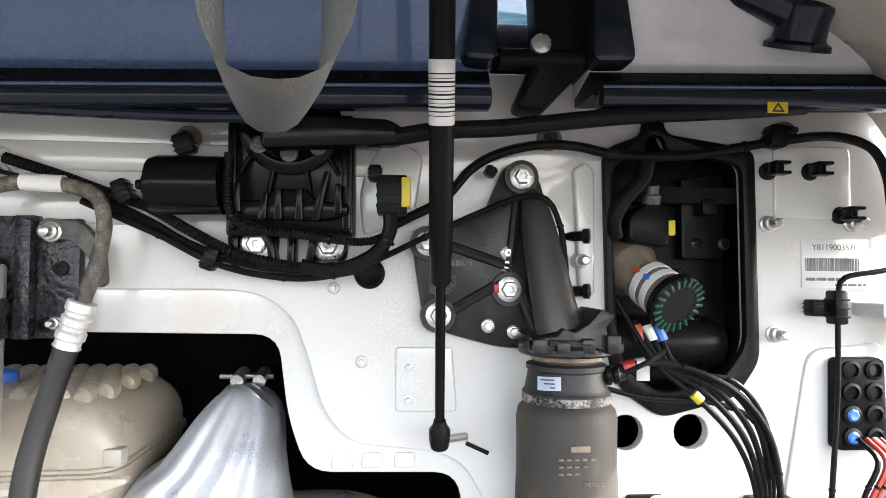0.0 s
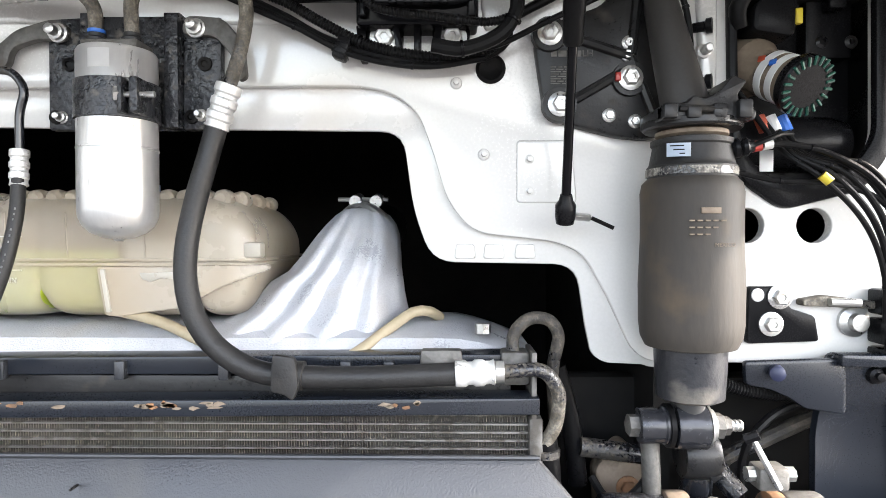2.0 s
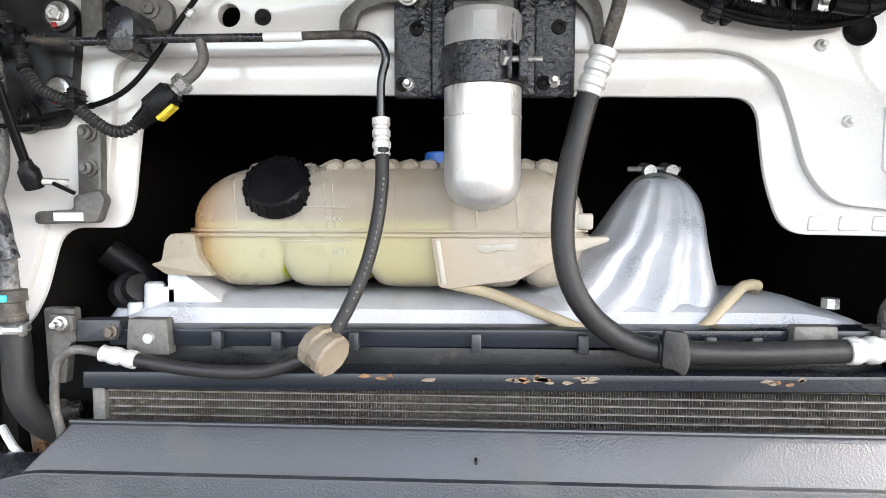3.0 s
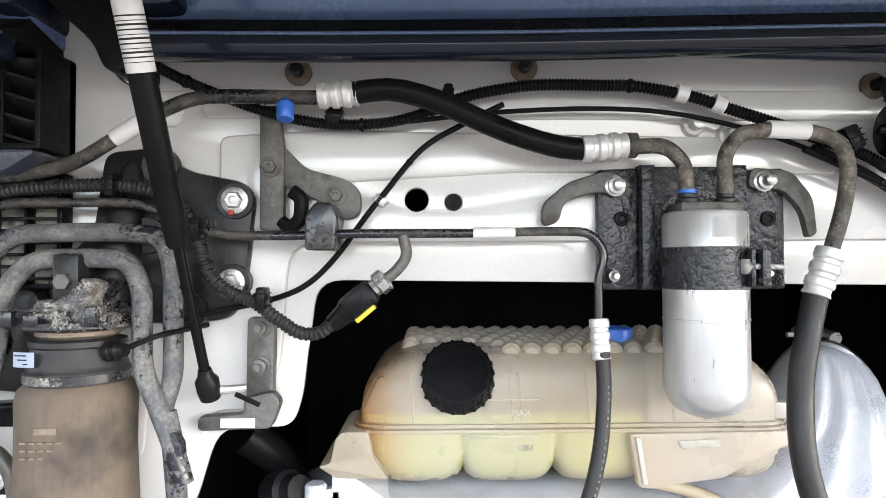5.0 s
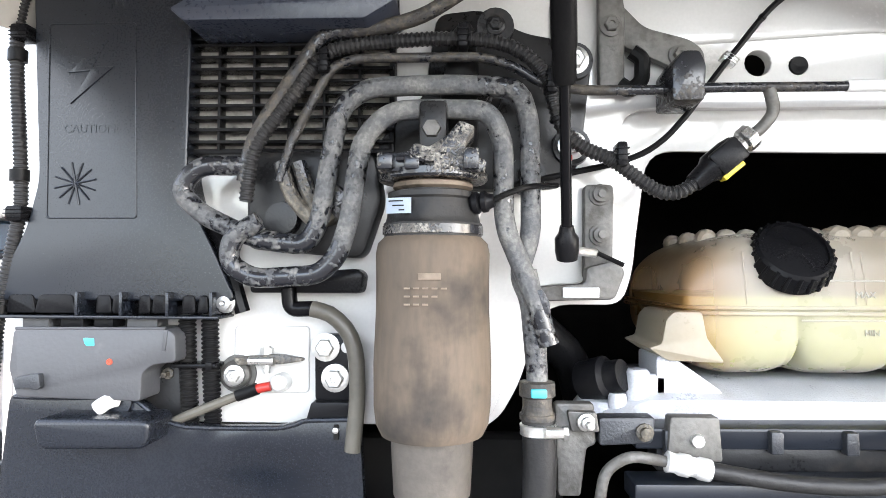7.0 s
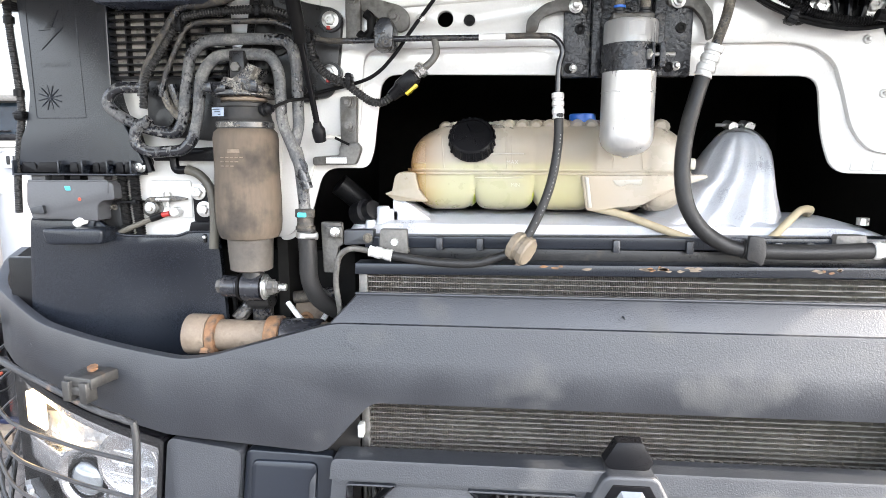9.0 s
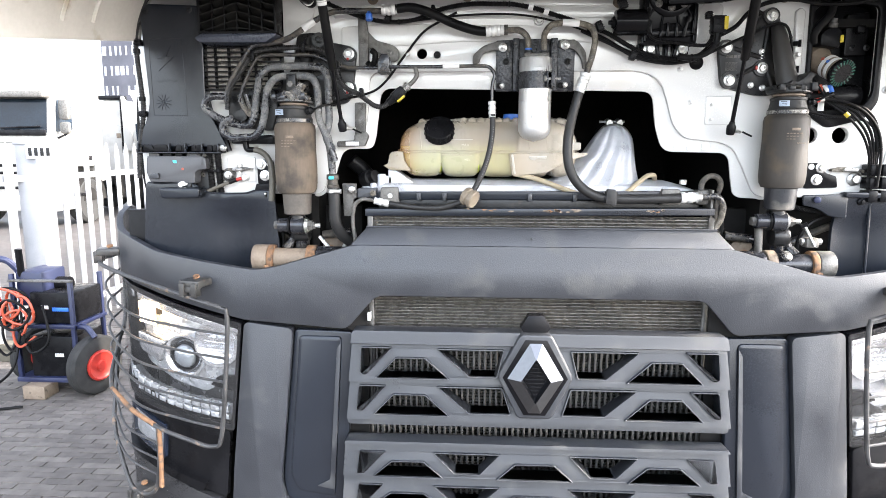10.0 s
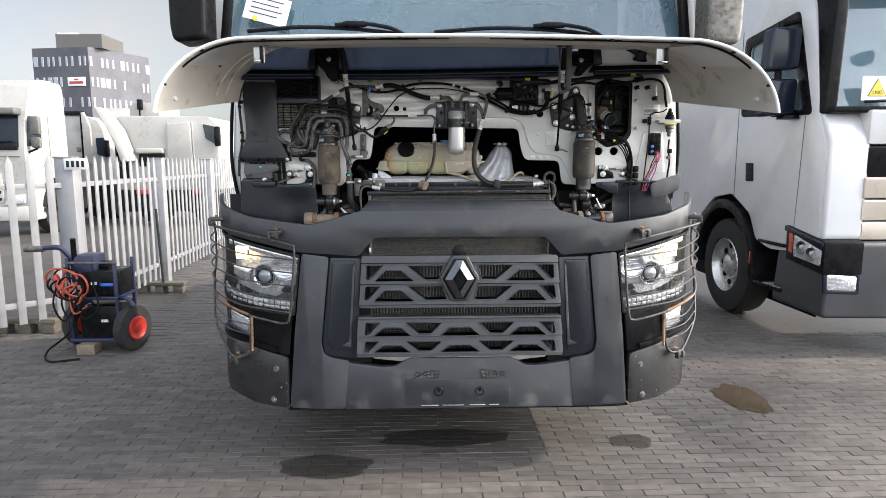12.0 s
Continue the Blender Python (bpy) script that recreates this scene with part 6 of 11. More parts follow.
cable("wiring_harness", xz(-0.028, (-0.66, 2.06), (-0.61, 2.035), (-0.55, 2.005), (-0.47, 1.975), (-0.40, 1.962), (-0.33, 1.967), (-0.27, 1.99)), 0.0080, "black corrugated loom behind the hose", ribs=0.004)
for x, z in ((-0.469, 1.779), (-0.535, 1.850), (-0.62, 1.895), (-0.755, 1.872), (-0.28, 1.985)):
    connector(x, -0.052, z, 0.010, 0.024, 0.024, "black cable tie round the loom")
connector(-0.352, -0.02, 1.882, 0.014, 0.012, 0.014, "small metal cable clip on the wall", "steel", turn=35)
connector(-0.400, -0.03, 1.972, 0.016, 0.02, 0.02, "black cable clip below the hose", turn=10)
wf = thing("wall_fixings", (-0.3, 0, 2.0), "rubber-ringed studs along the top of the wall", "fixings")
for x, z in ((-0.444, 2.026), (-0.194, 2.031), (0.20, 2.012), (0.62, 2.022), (0.915, 2.035)):
    part("washer", lathe((x, 0.0, z), (0, -1, 0), [(0.015, 0), (0.015, 0.004), (0.010, 0.006), (0, 0.006)], 20), "brown", wf)
    part("stud", lathe((x, -0.004, z), (0, -1, 0), [(0.007, 0), (0.007, 0.012), (0.004, 0.013), (0.004, 0.02), (0, 0.02)], 12), "cast", wf)
for x, z in ((-0.273, 1.882),):
    part("rubber_plug", lathe((x, 0.002, z), (0, -1, 0), [(0.0095, 0), (0.009, 0.004), (0.004, 0.004), (0, 0.002)], 16), "rubber", wf)

# pipe bracket with clamp
pk = thing("pipe_bracket", (-0.43, 0, 1.85), "dull grey steel bracket clamping the thin pipe", "bracket")
part("upright", prism(rounded([(-0.482, 1.850), (-0.456, 1.850), (-0.455, 1.935), (-0.462, 1.985), (-0.482, 1.985)], 0.004), -0.020, -0.010, 0.003), "greysteel", pk)
part("wing", prism(rounded([(-0.46, 1.945), (-0.435, 1.918), (-0.388, 1.905), (-0.374, 1.893), (-0.374, 1.868), (-0.392, 1.860), (-0.41, 1.878), (-0.46, 1.900)], 0.010), -0.016, -0.006, 0.003), "greysteel", pk)
part("clamp", prism(rounded([(-0.424, 1.828), (-0.394, 1.828), (-0.392, 1.862), (-0.398, 1.876), (-0.414, 1.876), (-0.424, 1.862)], 0.004), -0.068, -0.016, 0.005), "darkpipe", pk)
part("hook", tube(bent([(-0.46, -0.014, 1.86), (-0.45, -0.016, 1.852), (-0.438, -0.016, 1.862), (-0.437, -0.016, 1.885), (-0.448, -0.016, 1.893)], 0.006), 0.008, 10), "rubber", pk)
bolt(-0.470, -0.020, 1.918, 0.009, pk, "greysteel")
bolt(-0.400, -0.016, 1.888, 0.009, pk, "greysteel")
rp = thing("stay_bracket", (-0.49, 0, 1.64), "dark steel stay bracket with two nuts", "bracket")
part("upright", prism(rounded([(-0.497, 1.660), (-0.468, 1.655), (-0.466, 1.757), (-0.496, 1.757)], 0.006), -0.014, -0.002, 0.003), "greysteel", rp)
part("foot", prism(rounded([(-0.497, 1.672), (-0.466, 1.680), (-0.457, 1.668), (-0.468, 1.640), (-0.545, 1.638), (-0.545, 1.653), (-0.497, 1.656)], 0.006), -0.024, -0.010, 0.003), "greysteel", rp)
part("paper_tag", box(-0.520, -0.484, -0.0255, -0.024, 1.642, 1.652, 0.0004), "label", rp)
for z in (1.746, 1.705):
    part("nut", lathe((-0.481, -0.014, z), (0, -1, 0), [(0.011, 0), (0.011, 0.003), (0.008, 0.0035), (0.008, 0.010), (0.004, 0.011), (0.004, 0.015), (0, 0.015)], 12), "greysteel", rp)

# ---- coolant pipes, blotched grey, in front of the heater box ----
def pipe_run(label, pts, r=0.0096, bend=0.026):
    return solo("coolant_pipe", tube(bent(pts, bend, 6), r, 16, wob=0.05), "wornpipe", label, "pipe", "coolant pipes")


pipe_run("worn black coolant pipe with peeling grey coating", [*xz(-0.045, (-0.825, 1.771)), *xz(-0.06, (-0.876, 1.770), (-0.896, 1.745), (-0.872, 1.722), (-0.820, 1.698), (-0.770, 1.692), (-0.757, 1.715), (-0.751, 1.755), (-0.738, 1.825), (-0.712, 1.845), (-0.62, 1.847), (-0.566, 1.843), (-0.556, 1.81), (-0.555, 1.70), (-0.567, 1.665), (-0.556, 1.64), (-0.549, 1.56))])
pipe_run("worn black coolant pipe with peeling grey coating", xz(-0.07, (-0.812, 1.715), (-0.838, 1.700), (-0.842, 1.675), (-0.818, 1.660), (-0.755, 1.664), (-0.737, 1.682), (-0.726, 1.717), (-0.716, 1.790), (-0.690, 1.819), (-0.64, 1.821), (-0.595, 1.819), (-0.582, 1.79), (-0.581, 1.71), (-0.566, 1.675), (-0.552, 1.64), (-0.540, 1.60)))
jn = thing("pipe_joint", (-0.548, -0.065, 1.6), "corroded pipe joint with teal-marked hose below", "pipe joint")
part("pipe_scar", prism(rounded([(-0.553, 1.650), (-0.547, 1.652), (-0.540, 1.640), (-0.539, 1.628), (-0.546, 1.630)], 0.002), -0.0785, -0.066, 0.003), "tarred", jn, "torn black tape")
part("lower_pipe", tube(spline([(-0.560, -0.065, 1.668), (-0.554, -0.064, 1.64), (-0.5505, -0.062, 1.60), (-0.5495, -0.06, 1.55)]), 0.0098, 16, wob=0.05), "wornpipe", jn)
part("collar", lathe((-0.5495, -0.06, 1.566), (0, 0, -1), [(0.0105, 0), (0.0166, 0.0015), (0.0170, 0.014), (0.0140, 0.016), (0.0138, 0.024), (0.0150, 0.030), (0.0165, 0.031), (0.0165, 0.036), (0.014, 0.038)], 24), "darkpipe", jn)
part("teal_clip", box(-0.557, -0.5425, -0.0795, -0.070, 1.5525, 1.5605, 0.0015), "teal", jn)
part("rubber_hose", tube(spline([(-0.5485, -0.06, 1.530), (-0.547, -0.058, 1.49), (-0.547, -0.054, 1.44), (-0.535, -0.035, 1.40), (-0.51, 0.0, 1.37)]), 0.0158, 18), "dustyrubber", jn)
part("hose_band", lathe((-0.5485, -0.0595, 1.5265), (0.03, 0, -1), [(0.0160, 0), (0.0176, 0.001), (0.0172, 0.005), (0.0176, 0.010), (0.0160, 0.011)], 24), "steel", jn)
part("band_screw", rod((-0.545, -0.0785, 1.5215), (-0.528, -0.0745, 1.5205), 0.0052, n=10), "steel", jn)
part("band_screw_head", lathe((-0.528, -0.0745, 1.5205), (1, 0.15, 0), [(0.0068, 0), (0.0068, 0.004), (0.003, 0.005), (0, 0.004)], 6), "steel", jn)

# ---- heater box: louvred cover above, finned grid below ----
lv = thing("louvre_cover", (-0.79, -0.03, 1.92), "black chevron-louvred air intake cover", "louvre cover")
X0, X1, Z0, Z1 = -0.897, -0.688, 1.930, 2.036
part("frame", prism(rounded([(X0, Z0), (X1, Z0), (X1, Z1), (X0, Z1)], 0.003), -0.062, 0.0, 0.002, [rounded([(X0 + 0.006, Z0 + 0.006), (X1 - 0.006, Z0 + 0.006), (X1 - 0.006, Z1 - 0.006), (X0 + 0.006, Z1 - 0.006)], 0.002)]), "black", lv)
part("backing", box(X0, X1, -0.012, 0.0, Z0, Z1, 0.001), "black", lv)
xm = (X0 + X1) / 2
cols = [X0 + 0.006 + (X1 - X0 - 0.012) * i / 6 for i in range(7)]
for c in cols[1:-1]:
    part("divider", box(c - 0.0012, c + 0.0012, -0.061, -0.012, Z0 + 0.004, Z1 - 0.004, 0.0004), "black", lv)
for r_ in range(-1, 5):
    for s in (-1, 1):
        za = Z0 + 0.004 + r_ * 0.021
        b = bmesh.new()
        xa, xb = xm, (X0 + 0.006 if s < 0 else X1 - 0.006)
        q = [(xa, za + 0.030), (xb, za), (xb, za + 0.0030), (xa, za + 0.0330)]
        q = [(x, min(max(z, Z0 + 0.003), Z1 - 0.003)) for x, z in q]
        if q[0][1] - q[3][1] > -1e-4 and q[1][1] - q[2][1] > -1e-4:
            b.free()
            continue
        vsf, vsb = [b.verts.new((x, -0.058, z)) for x, z in q], [b.verts.new((x, -0.020, max(z - 0.024, Z0 + 0.002))) for x, z in q]
        b.faces.new(vsf)
        b.faces.new(vsb[::-1])
        for i in range(4):
            b.faces.new((vsf[i - 1], vsf[i], vsb[i], vsb[i - 1]))
        part("slat", b, "slatgrey", lv)
part("sill", prism(rounded([(-0.898, 1.916), (-0.880, 1.926), (-0.684, 1.926), (-0.682, 1.922), (-0.712, 1.904), (-0.885, 1.904)], 0.003), -0.082, -0.005, 0.003), "sillblue", lv, "blue-grey sill under the louvres")
gr_ = thing("heater_grille", (-0.8, -0.02, 1.79), "dusty black finned heater grille", "heater grille")
part("frame", prism(rounded([(-0.909, 1.788), (-0.690, 1.788), (-0.690, 1.912), (-0.909, 1.912)], 0.003), -0.020, 0.0, 0.002, [[(-0.903, 1.794), (-0.696, 1.794), (-0.696, 1.908), (-0.903, 1.908)]]), "black", gr_)
part("filter_mat", box(-0.905, -0.694, -0.008, -0.002, 1.792, 1.910, 0.0005), "filtermat", gr_, "dusty grey filter mat")
for i in range(9):
    z = 1.800 + i * 0.0126
    part("bar", box(-0.908, -0.691, -0.026, -0.010, z - 0.0016, z + 0.0016, 0.0006), "black", gr_)
for i in range(5):
    x = -0.872 + i * 0.0365
    part("upright", box(x - 0.0014, x + 0.0014, -0.024, -0.008, 1.792, 1.910, 0.0005), "black", gr_)
vb_ = thing("valve_body", (-0.77, -0.02, 1.68), "grimy black expansion valve behind the pipes", "valve body")
part("body", prism(rounded([(-0.84, 1.69), (-0.72, 1.68), (-0.70, 1.74), (-0.71, 1.79), (-0.84, 1.79)], 0.012), -0.03, 0.0, 0.006), "cast", vb_)
part("boss", lathe((-0.755, -0.03, 1.735), (0, -1, 0), [(0.022, 0), (0.02, 0.010), (0.012, 0.012), (0, 0.012)], 18), "darkpipe", vb_)
part("blue_ring", lathe((-0.757, -0.04, 1.757), (0, -1, 0), [(0.008, 0), (0.008, 0.004), (0.005, 0.005), (0, 0.005)], 14), "blue", vb_)
part("boss", lathe((-0.80, -0.03, 1.72), (0, -1, 0), [(0.018, 0), (0.016, 0.012), (0, 0.013)], 18), "cast", vb_)
for i, (xa, xb) in enumerate(((-0.80, -0.765), (-0.782, -0.75))):
    part("stub_pipe", tube(spline(xz(-0.045, (xa, 1.775), (xa + 0.012, 1.74), (xb, 1.715))), 0.0075, 10), "brownpipe", vb_)
bbk = thing("stop_bar", (-0.77, -0.01, 1.64), "black plastic stop bar below the pipes", "stop bar")
part("bar", prism(rounded([(-0.836, 1.645), (-0.722, 1.645), (-0.719, 1.664), (-0.726, 1.670), (-0.836, 1.664)], 0.005), -0.028, 0.0, 0.004), "black", bbk)
hose("drain_hose", "grey rubber drain hose with black elbow", [
    ("elbow", bent(xz(-0.03, (-0.795, 1.650), (-0.793, 1.629), (-0.766, 1.630)), 0.008), 0.0095, "black", 0),
    ("hose", spline(xz(-0.035, (-0.770, 1.630), (-0.752, 1.625), (-0.736, 1.611), (-0.727, 1.592), (-0.724, 1.566), (-0.724, 1.535), (-0.728, 1.49))), 0.0100, "drainrubber", 0)])

# ---- tall intake duct with moulded warnings ----
du = thing("intake_duct", (-0.98, -0.03, 1.64), "black plastic fuse cover with moulded caution marks", "duct cover")
D = rounded([(-1.066, 1.985), (-1.050, 2.012), (-0.905, 2.006), (-0.897, 1.985), (-0.900, 1.765), (-0.893, 1.735), (-0.850, 1.645), (-0.850, 1.637), (-1.100, 1.637), (-1.100, 1.645), (-1.066, 1.710), (-1.054, 1.760)], 0.014)
part("shell", prism(D, -0.034, 0.0, 0.024, seg=6), "satin", du, angle=60)
part("raised_edge", prism(rounded([(-1.045, 1.720), (-0.95, 1.720), (-0.955, 1.922), (-1.047, 1.922)], 0.004), -0.0350, -0.030, 0.0006, [rounded([(-1.0435, 1.7215), (-0.9515, 1.7215), (-0.9565, 1.9205), (-1.0455, 1.9205)], 0.004)]), "satin", du)
part("bolt_mark", prism([(-0.985, 1.905), (-1.025, 1.870), (-1.002, 1.872), (-1.022, 1.838), (-0.978, 1.876), (-1.0, 1.876)], -0.0355, -0.030, 0.0005), "satin", du)
words("CAUTION!", -1.0, -0.0342, 1.812, 0.012, du, "satin", raise_=0.0003)
b = None
for i in range(6):
    a = i * math.pi / 6 + 0.2
    b = rod((-1.015 - 0.022 * math.cos(a), -0.0345, 1.756 - 0.022 * math.sin(a)), (-1.015 + 0.022 * math.cos(a), -0.0345, 1.756 + 0.022 * math.sin(a)), 0.0010, n=6, bm=b)
part("warning_rays", b, "satin", du)
for x, z in ((-1.048, 1.992), (-0.93, 1.996)):
    part("corner_screw", lathe((x, -0.030, z), (0, -1, 0), [(0.008, 0), (0.008, 0.006), (0.004, 0.007), (0.004, 0.004), (0, 0.004)], 12), "cast", du)
part("clip_strip", box(-1.094, -0.862, -0.014, -0.002, 1.621, 1.645, 0.002), "black", du)
part("lower_lip", box(-1.094, -0.860, -0.046, -0.004, 1.6195, 1.6225, 0.0008), "satin", du)
for x in (-1.091, -1.004, -0.959, -0.912, -0.868):
    part("divider", box(x - 0.0016, x + 0.0016, -0.046, -0.006, 1.6215, 1.646, 0.0006), "satin", du)
for x, w in ((-1.068, 0.016), (-1.032, 0.022), (-0.982, 0.009), (-0.968, 0.006), (-0.940, 0.007), (-0.925, 0.008), (-0.895, 0.008), (-0.880, 0.006)):
    part("clip_lug", prism(rounded([(x - w, 1.624), (x + w, 1.624), (x + w * 0.8, 1.643), (x - w * 0.8, 1.643)], 0.004), -0.036, -0.010, 0.003), "black", du)
part("side_strut", tube(bent(xz(-0.02, (-0.905, 1.742), (-0.868, 1.70), (-0.845, 1.625)), 0.01), 0.008, 8), "black", du)
part("drain_boss", lathe((-0.906, -0.012, 1.716), (0, -1, 0), [(0.020, 0), (0.018, 0.010), (0.010, 0.012), (0.008, 0.018), (0, 0.018)], 14), "cast", du)
part("brass_screw", lathe((-0.860, -0.026, 1.635), (0, -1, 0), [(0.0105, 0), (0.0100, 0.003), (0.007, 0.004), (0.007, 0.009), (0.003, 0.010), (0, 0.008)], 18), "steel", du, "brassy screw head")
cdt = hose("cable_conduit", "black corrugated conduit along the duct", [
    ("conduit", spline(xz(-0.03, (-0.99, 2.045), (-1.027, 2.040), (-1.052, 2.015), (-1.070, 1.974), (-1.083, 1.928), (-1.082, 1.860), (-1.078, 1.804), (-1.075, 1.737), (-1.082, 1.693), (-1.095, 1.62), (-1.10, 1.55))), 0.0085, "dustyrubber", 0.0042)], "conduit", "conduits")
for x, z in ((-1.0825, 1.89), (-1.077, 1.765), (-1.094, 1.625)):
    part("tape_band", rod((x, -0.03, z - 0.006), (x, -0.03, z + 0.006), 0.0092, n=14), "rubber", cdt, "black tape band")
for z in (1.912, 1.725):
    connector(-1.074, -0.032, z, 0.018, 0.016, 0.022, "black clip holding the conduit")
for x in (-0.905, -0.881):
    cdt = hose("cable_conduit", "black corrugated conduit below the duct", [
        ("conduit", [Vector((x, -0.016, 1.632)), Vector((x + 0.001, -0.014, 1.57)), Vector((x + 0.003, -0.011, 1.52)), Vector((x + 0.004, -0.009, 1.47))], 0.0112, "rubber", 0.0045)], "conduit", "conduits")
    part("end_cuff", rod((x, -0.016, 1.618), (x, -0.016, 1.631), 0.0112, n=16), "black", cdt, "smooth black end cuff")
tie = thing("cable_tie", (-0.893, -0.028, 1.57), "black tie across two conduits", "cable tie")
part("band", box(-0.917, -0.869, -0.0285, -0.0045, 1.5685, 1.5735, 0.002), "black", tie)
part("tie_head", box(-0.879, -0.872, -0.0310, -0.0270, 1.5670, 1.5755, 0.0012), "black", tie)
cm = thing("control_module", (-0.99, -0.02, 1.53), "grey plastic control module under the duct", "control module")
CASE = rounded([(-1.068, 1.609), (-0.912, 1.610), (-0.903, 1.604), (-0.902, 1.577), (-0.926, 1.574), (-0.936, 1.566), (-0.937, 1.538), (-1.063, 1.541), (-1.072, 1.569)], 0.005)
part("case", prism(CASE, -0.045, -0.004, 0.0025), "modulegrey", cm)
part("end_rib", prism(rounded([(-0.9145, 1.608), (-0.9105, 1.608), (-0.9125, 1.588), (-0.9165, 1.588)], 0.0015), -0.0462, -0.040, 0.0006), "modulegrey", cm)
part("top_lip", rod((-1.066, -0.0435, 1.6092), (-0.914, -0.0435, 1.6100), 0.0016, n=8), "modulegrey", cm)
part("teal_dot", prism(rounded([(-0.9955, 1.6005), (-0.9850, 1.6000), (-0.9845, 1.5925), (-0.9925, 1.5925), (-0.9950, 1.5960)], 0.001), -0.0458, -0.044, 0.0003), "teal", cm)
part("orange_dot", lathe((-0.969, -0.045, 1.577), (0, -1, 0), [(0.0034, 0), (0.0030, 0.0012), (0.0015, 0.0012), (0.0012, 0.0004), (0, 0.0004)], 12), "orange", cm)
part("side_clip", prism(rounded([(-1.060, 1.562), (-1.036, 1.566), (-1.034, 1.552), (-1.040, 1.549), (-1.046, 1.552), (-1.060, 1.550)], 0.002), -0.052, -0.045, 0.001), "plastic", cm)
for x, w in ((-1.056, 0.014), (-1.018, 0.012), (-0.985, 0.010), (-0.945, 0.016)):
    part("plug", box(x - w, x + w, -0.030, -0.006, 1.609, 1.6195, 0.0015), "black" if w < 0.013 else "modulegrey", cm)
hb = thing("harness_bracket", (-0.915, -0.01, 1.555), "rusty black harness bracket behind the conduits", "bracket")
part("sheet", prism(rounded([(-0.955, 1.575), (-0.912, 1.575), (-0.905, 1.560), (-0.905, 1.512), (-0.950, 1.512)], 0.004), -0.006, 0.0, 0.001), "cast", hb)
part("screw", lathe((-0.928, -0.006, 1.560), (0, -1, 0), [(0.006, 0), (0.006, 0.002), (0.003, 0.003), (0.003, 0.012), (0, 0.013)], 10), "brownpipe", hb)
part("screw", lathe((-0.940, -0.006, 1.556), (0, -1, 0), [(0.004, 0), (0.004, 0.002), (0, 0.003)], 10), "steel", hb)
wc = thing("earth_cable", (-0.80, -0.03, 1.553), "grey cable with red marker bolted under the latch", "cable")
part("sheath", tube(spline(xz(-0.022, (-0.925, 1.508), (-0.907, 1.517), (-0.873, 1.531), (-0.845, 1.542))), 0.0050, 10), "drainrubber", wc)
part("sleeve", tube(spline(xz(-0.022, (-0.849, 1.5405), (-0.833, 1.546), (-0.828, 1.548))), 0.0062, 12), "rubber", wc)
part("red_marker", rod((-0.829, -0.022, 1.5475), (-0.815, -0.021, 1.5505), 0.0048, n=12), "red", wc, "faded red marker sleeve")
part("cable_lug", lathe((-0.807, -0.002, 1.553), (0, -1, 0), [(0.0095, 0), (0.0095, 0.010), (0.0085, 0.019), (0.006, 0.021), (0, 0.021)], 14), "crimp", wc, "white-capped cable lug")

# ---- expansion tank ----
LOBES = [-0.380, -0.264, -0.156, -0.048, 0.040, 0.113]


def tank_body(inner=0.0, level=None, start=-1.0, end=1.0):
    """A blow-moulded tank: a rounded box with bulging cells below the seam and shallow ones above it."""
    b = bmesh.new()
    x0, x1, zs = LOBES[0], LOBES[-1], 1.627
    N, K, rings = 72, 150, []
    for i in range(K + 1):
        t = i / K
        x = x0 + (x1 - x0) * (0.5 - 0.5 * math.cos(math.pi * t)) * 0.35 + (x1 - x0) * t * 0.65
        if not start < x < end:
            continue
        k = max(j for j in range(5) if x >= LOBES[j] - 1e-9)
        w = min(1, abs((x - (LOBES[k] + LOBES[k + 1]) / 2) / ((LOBES[k + 1] - LOBES[k]) / 2)))
        cell = 1 - (1 - w ** 5) ** 0.5 if w < 1 else 1.0
        ul, ur = max(0, (x0 + 0.095 - x) / 0.095), max(0, (x - x1 + 0.075) / 0.075)
        crown = max(0.0, 1 - ul ** 2.2 - ur ** 2.2) ** 0.5
        vl, vr = max(0, (x0 + 0.060 - x) / 0.060), max(0, (x - x1 + 0.050) / 0.050)
        foot = max(0.0, 1 - vl ** 2.6 - vr ** 2.6) ** 0.42
        top = zs + (1.7135 - zs) * (0.30 + 0.70 * crown)
        bot = zs - (zs - 1.5545) * (0.25 + 0.75 * foot) + 0.030 * cell * (1 if 0 < k < 4 or w < 0.9 else 0.5)
        ring = []
        for n in range(N):
            a = 2 * math.pi * n / N
            ca, sa = math.cos(a), math.sin(a)
            hy = 0.132 - 0.018 * (1 - crown if sa > 0 else 1 - foot) - (0.0022 if sa > 0 else 0.008) * cell
            y = 0.155 + (hy - inner) * math.copysign(abs(ca) ** 0.34, ca)
            z = zs + ((top - zs - inner) if sa > 0 else (zs - bot - inner)) * math.copysign(abs(sa) ** 0.42, sa)
            if level is not None:
                z = min(z, level)
            ring.append(b.verts.new((x + (inner if t < 0.5 else -inner), y, z)))
        rings.append(ring)
    for p, q in zip(rings, rings[1:]):
        for n in range(N):
            b.faces.new((p[n - 1], p[n], q[n], q[n - 1]))
    b.faces.new(rings[0][::-1])
    b.faces.new(rings[-1])
    return b


def plan_plate(outline, z0, z1, w=0.0):
    """A level plate with an outline of (x, y), from z0 to z1."""
    b = prism(outline, z0, z1, w)
    for v in b.verts:
        v.co = Vector((v.co.x, v.co.z, v.co.y))
    bmesh.ops.recalc_face_normals(b, faces=b.faces)
    return b


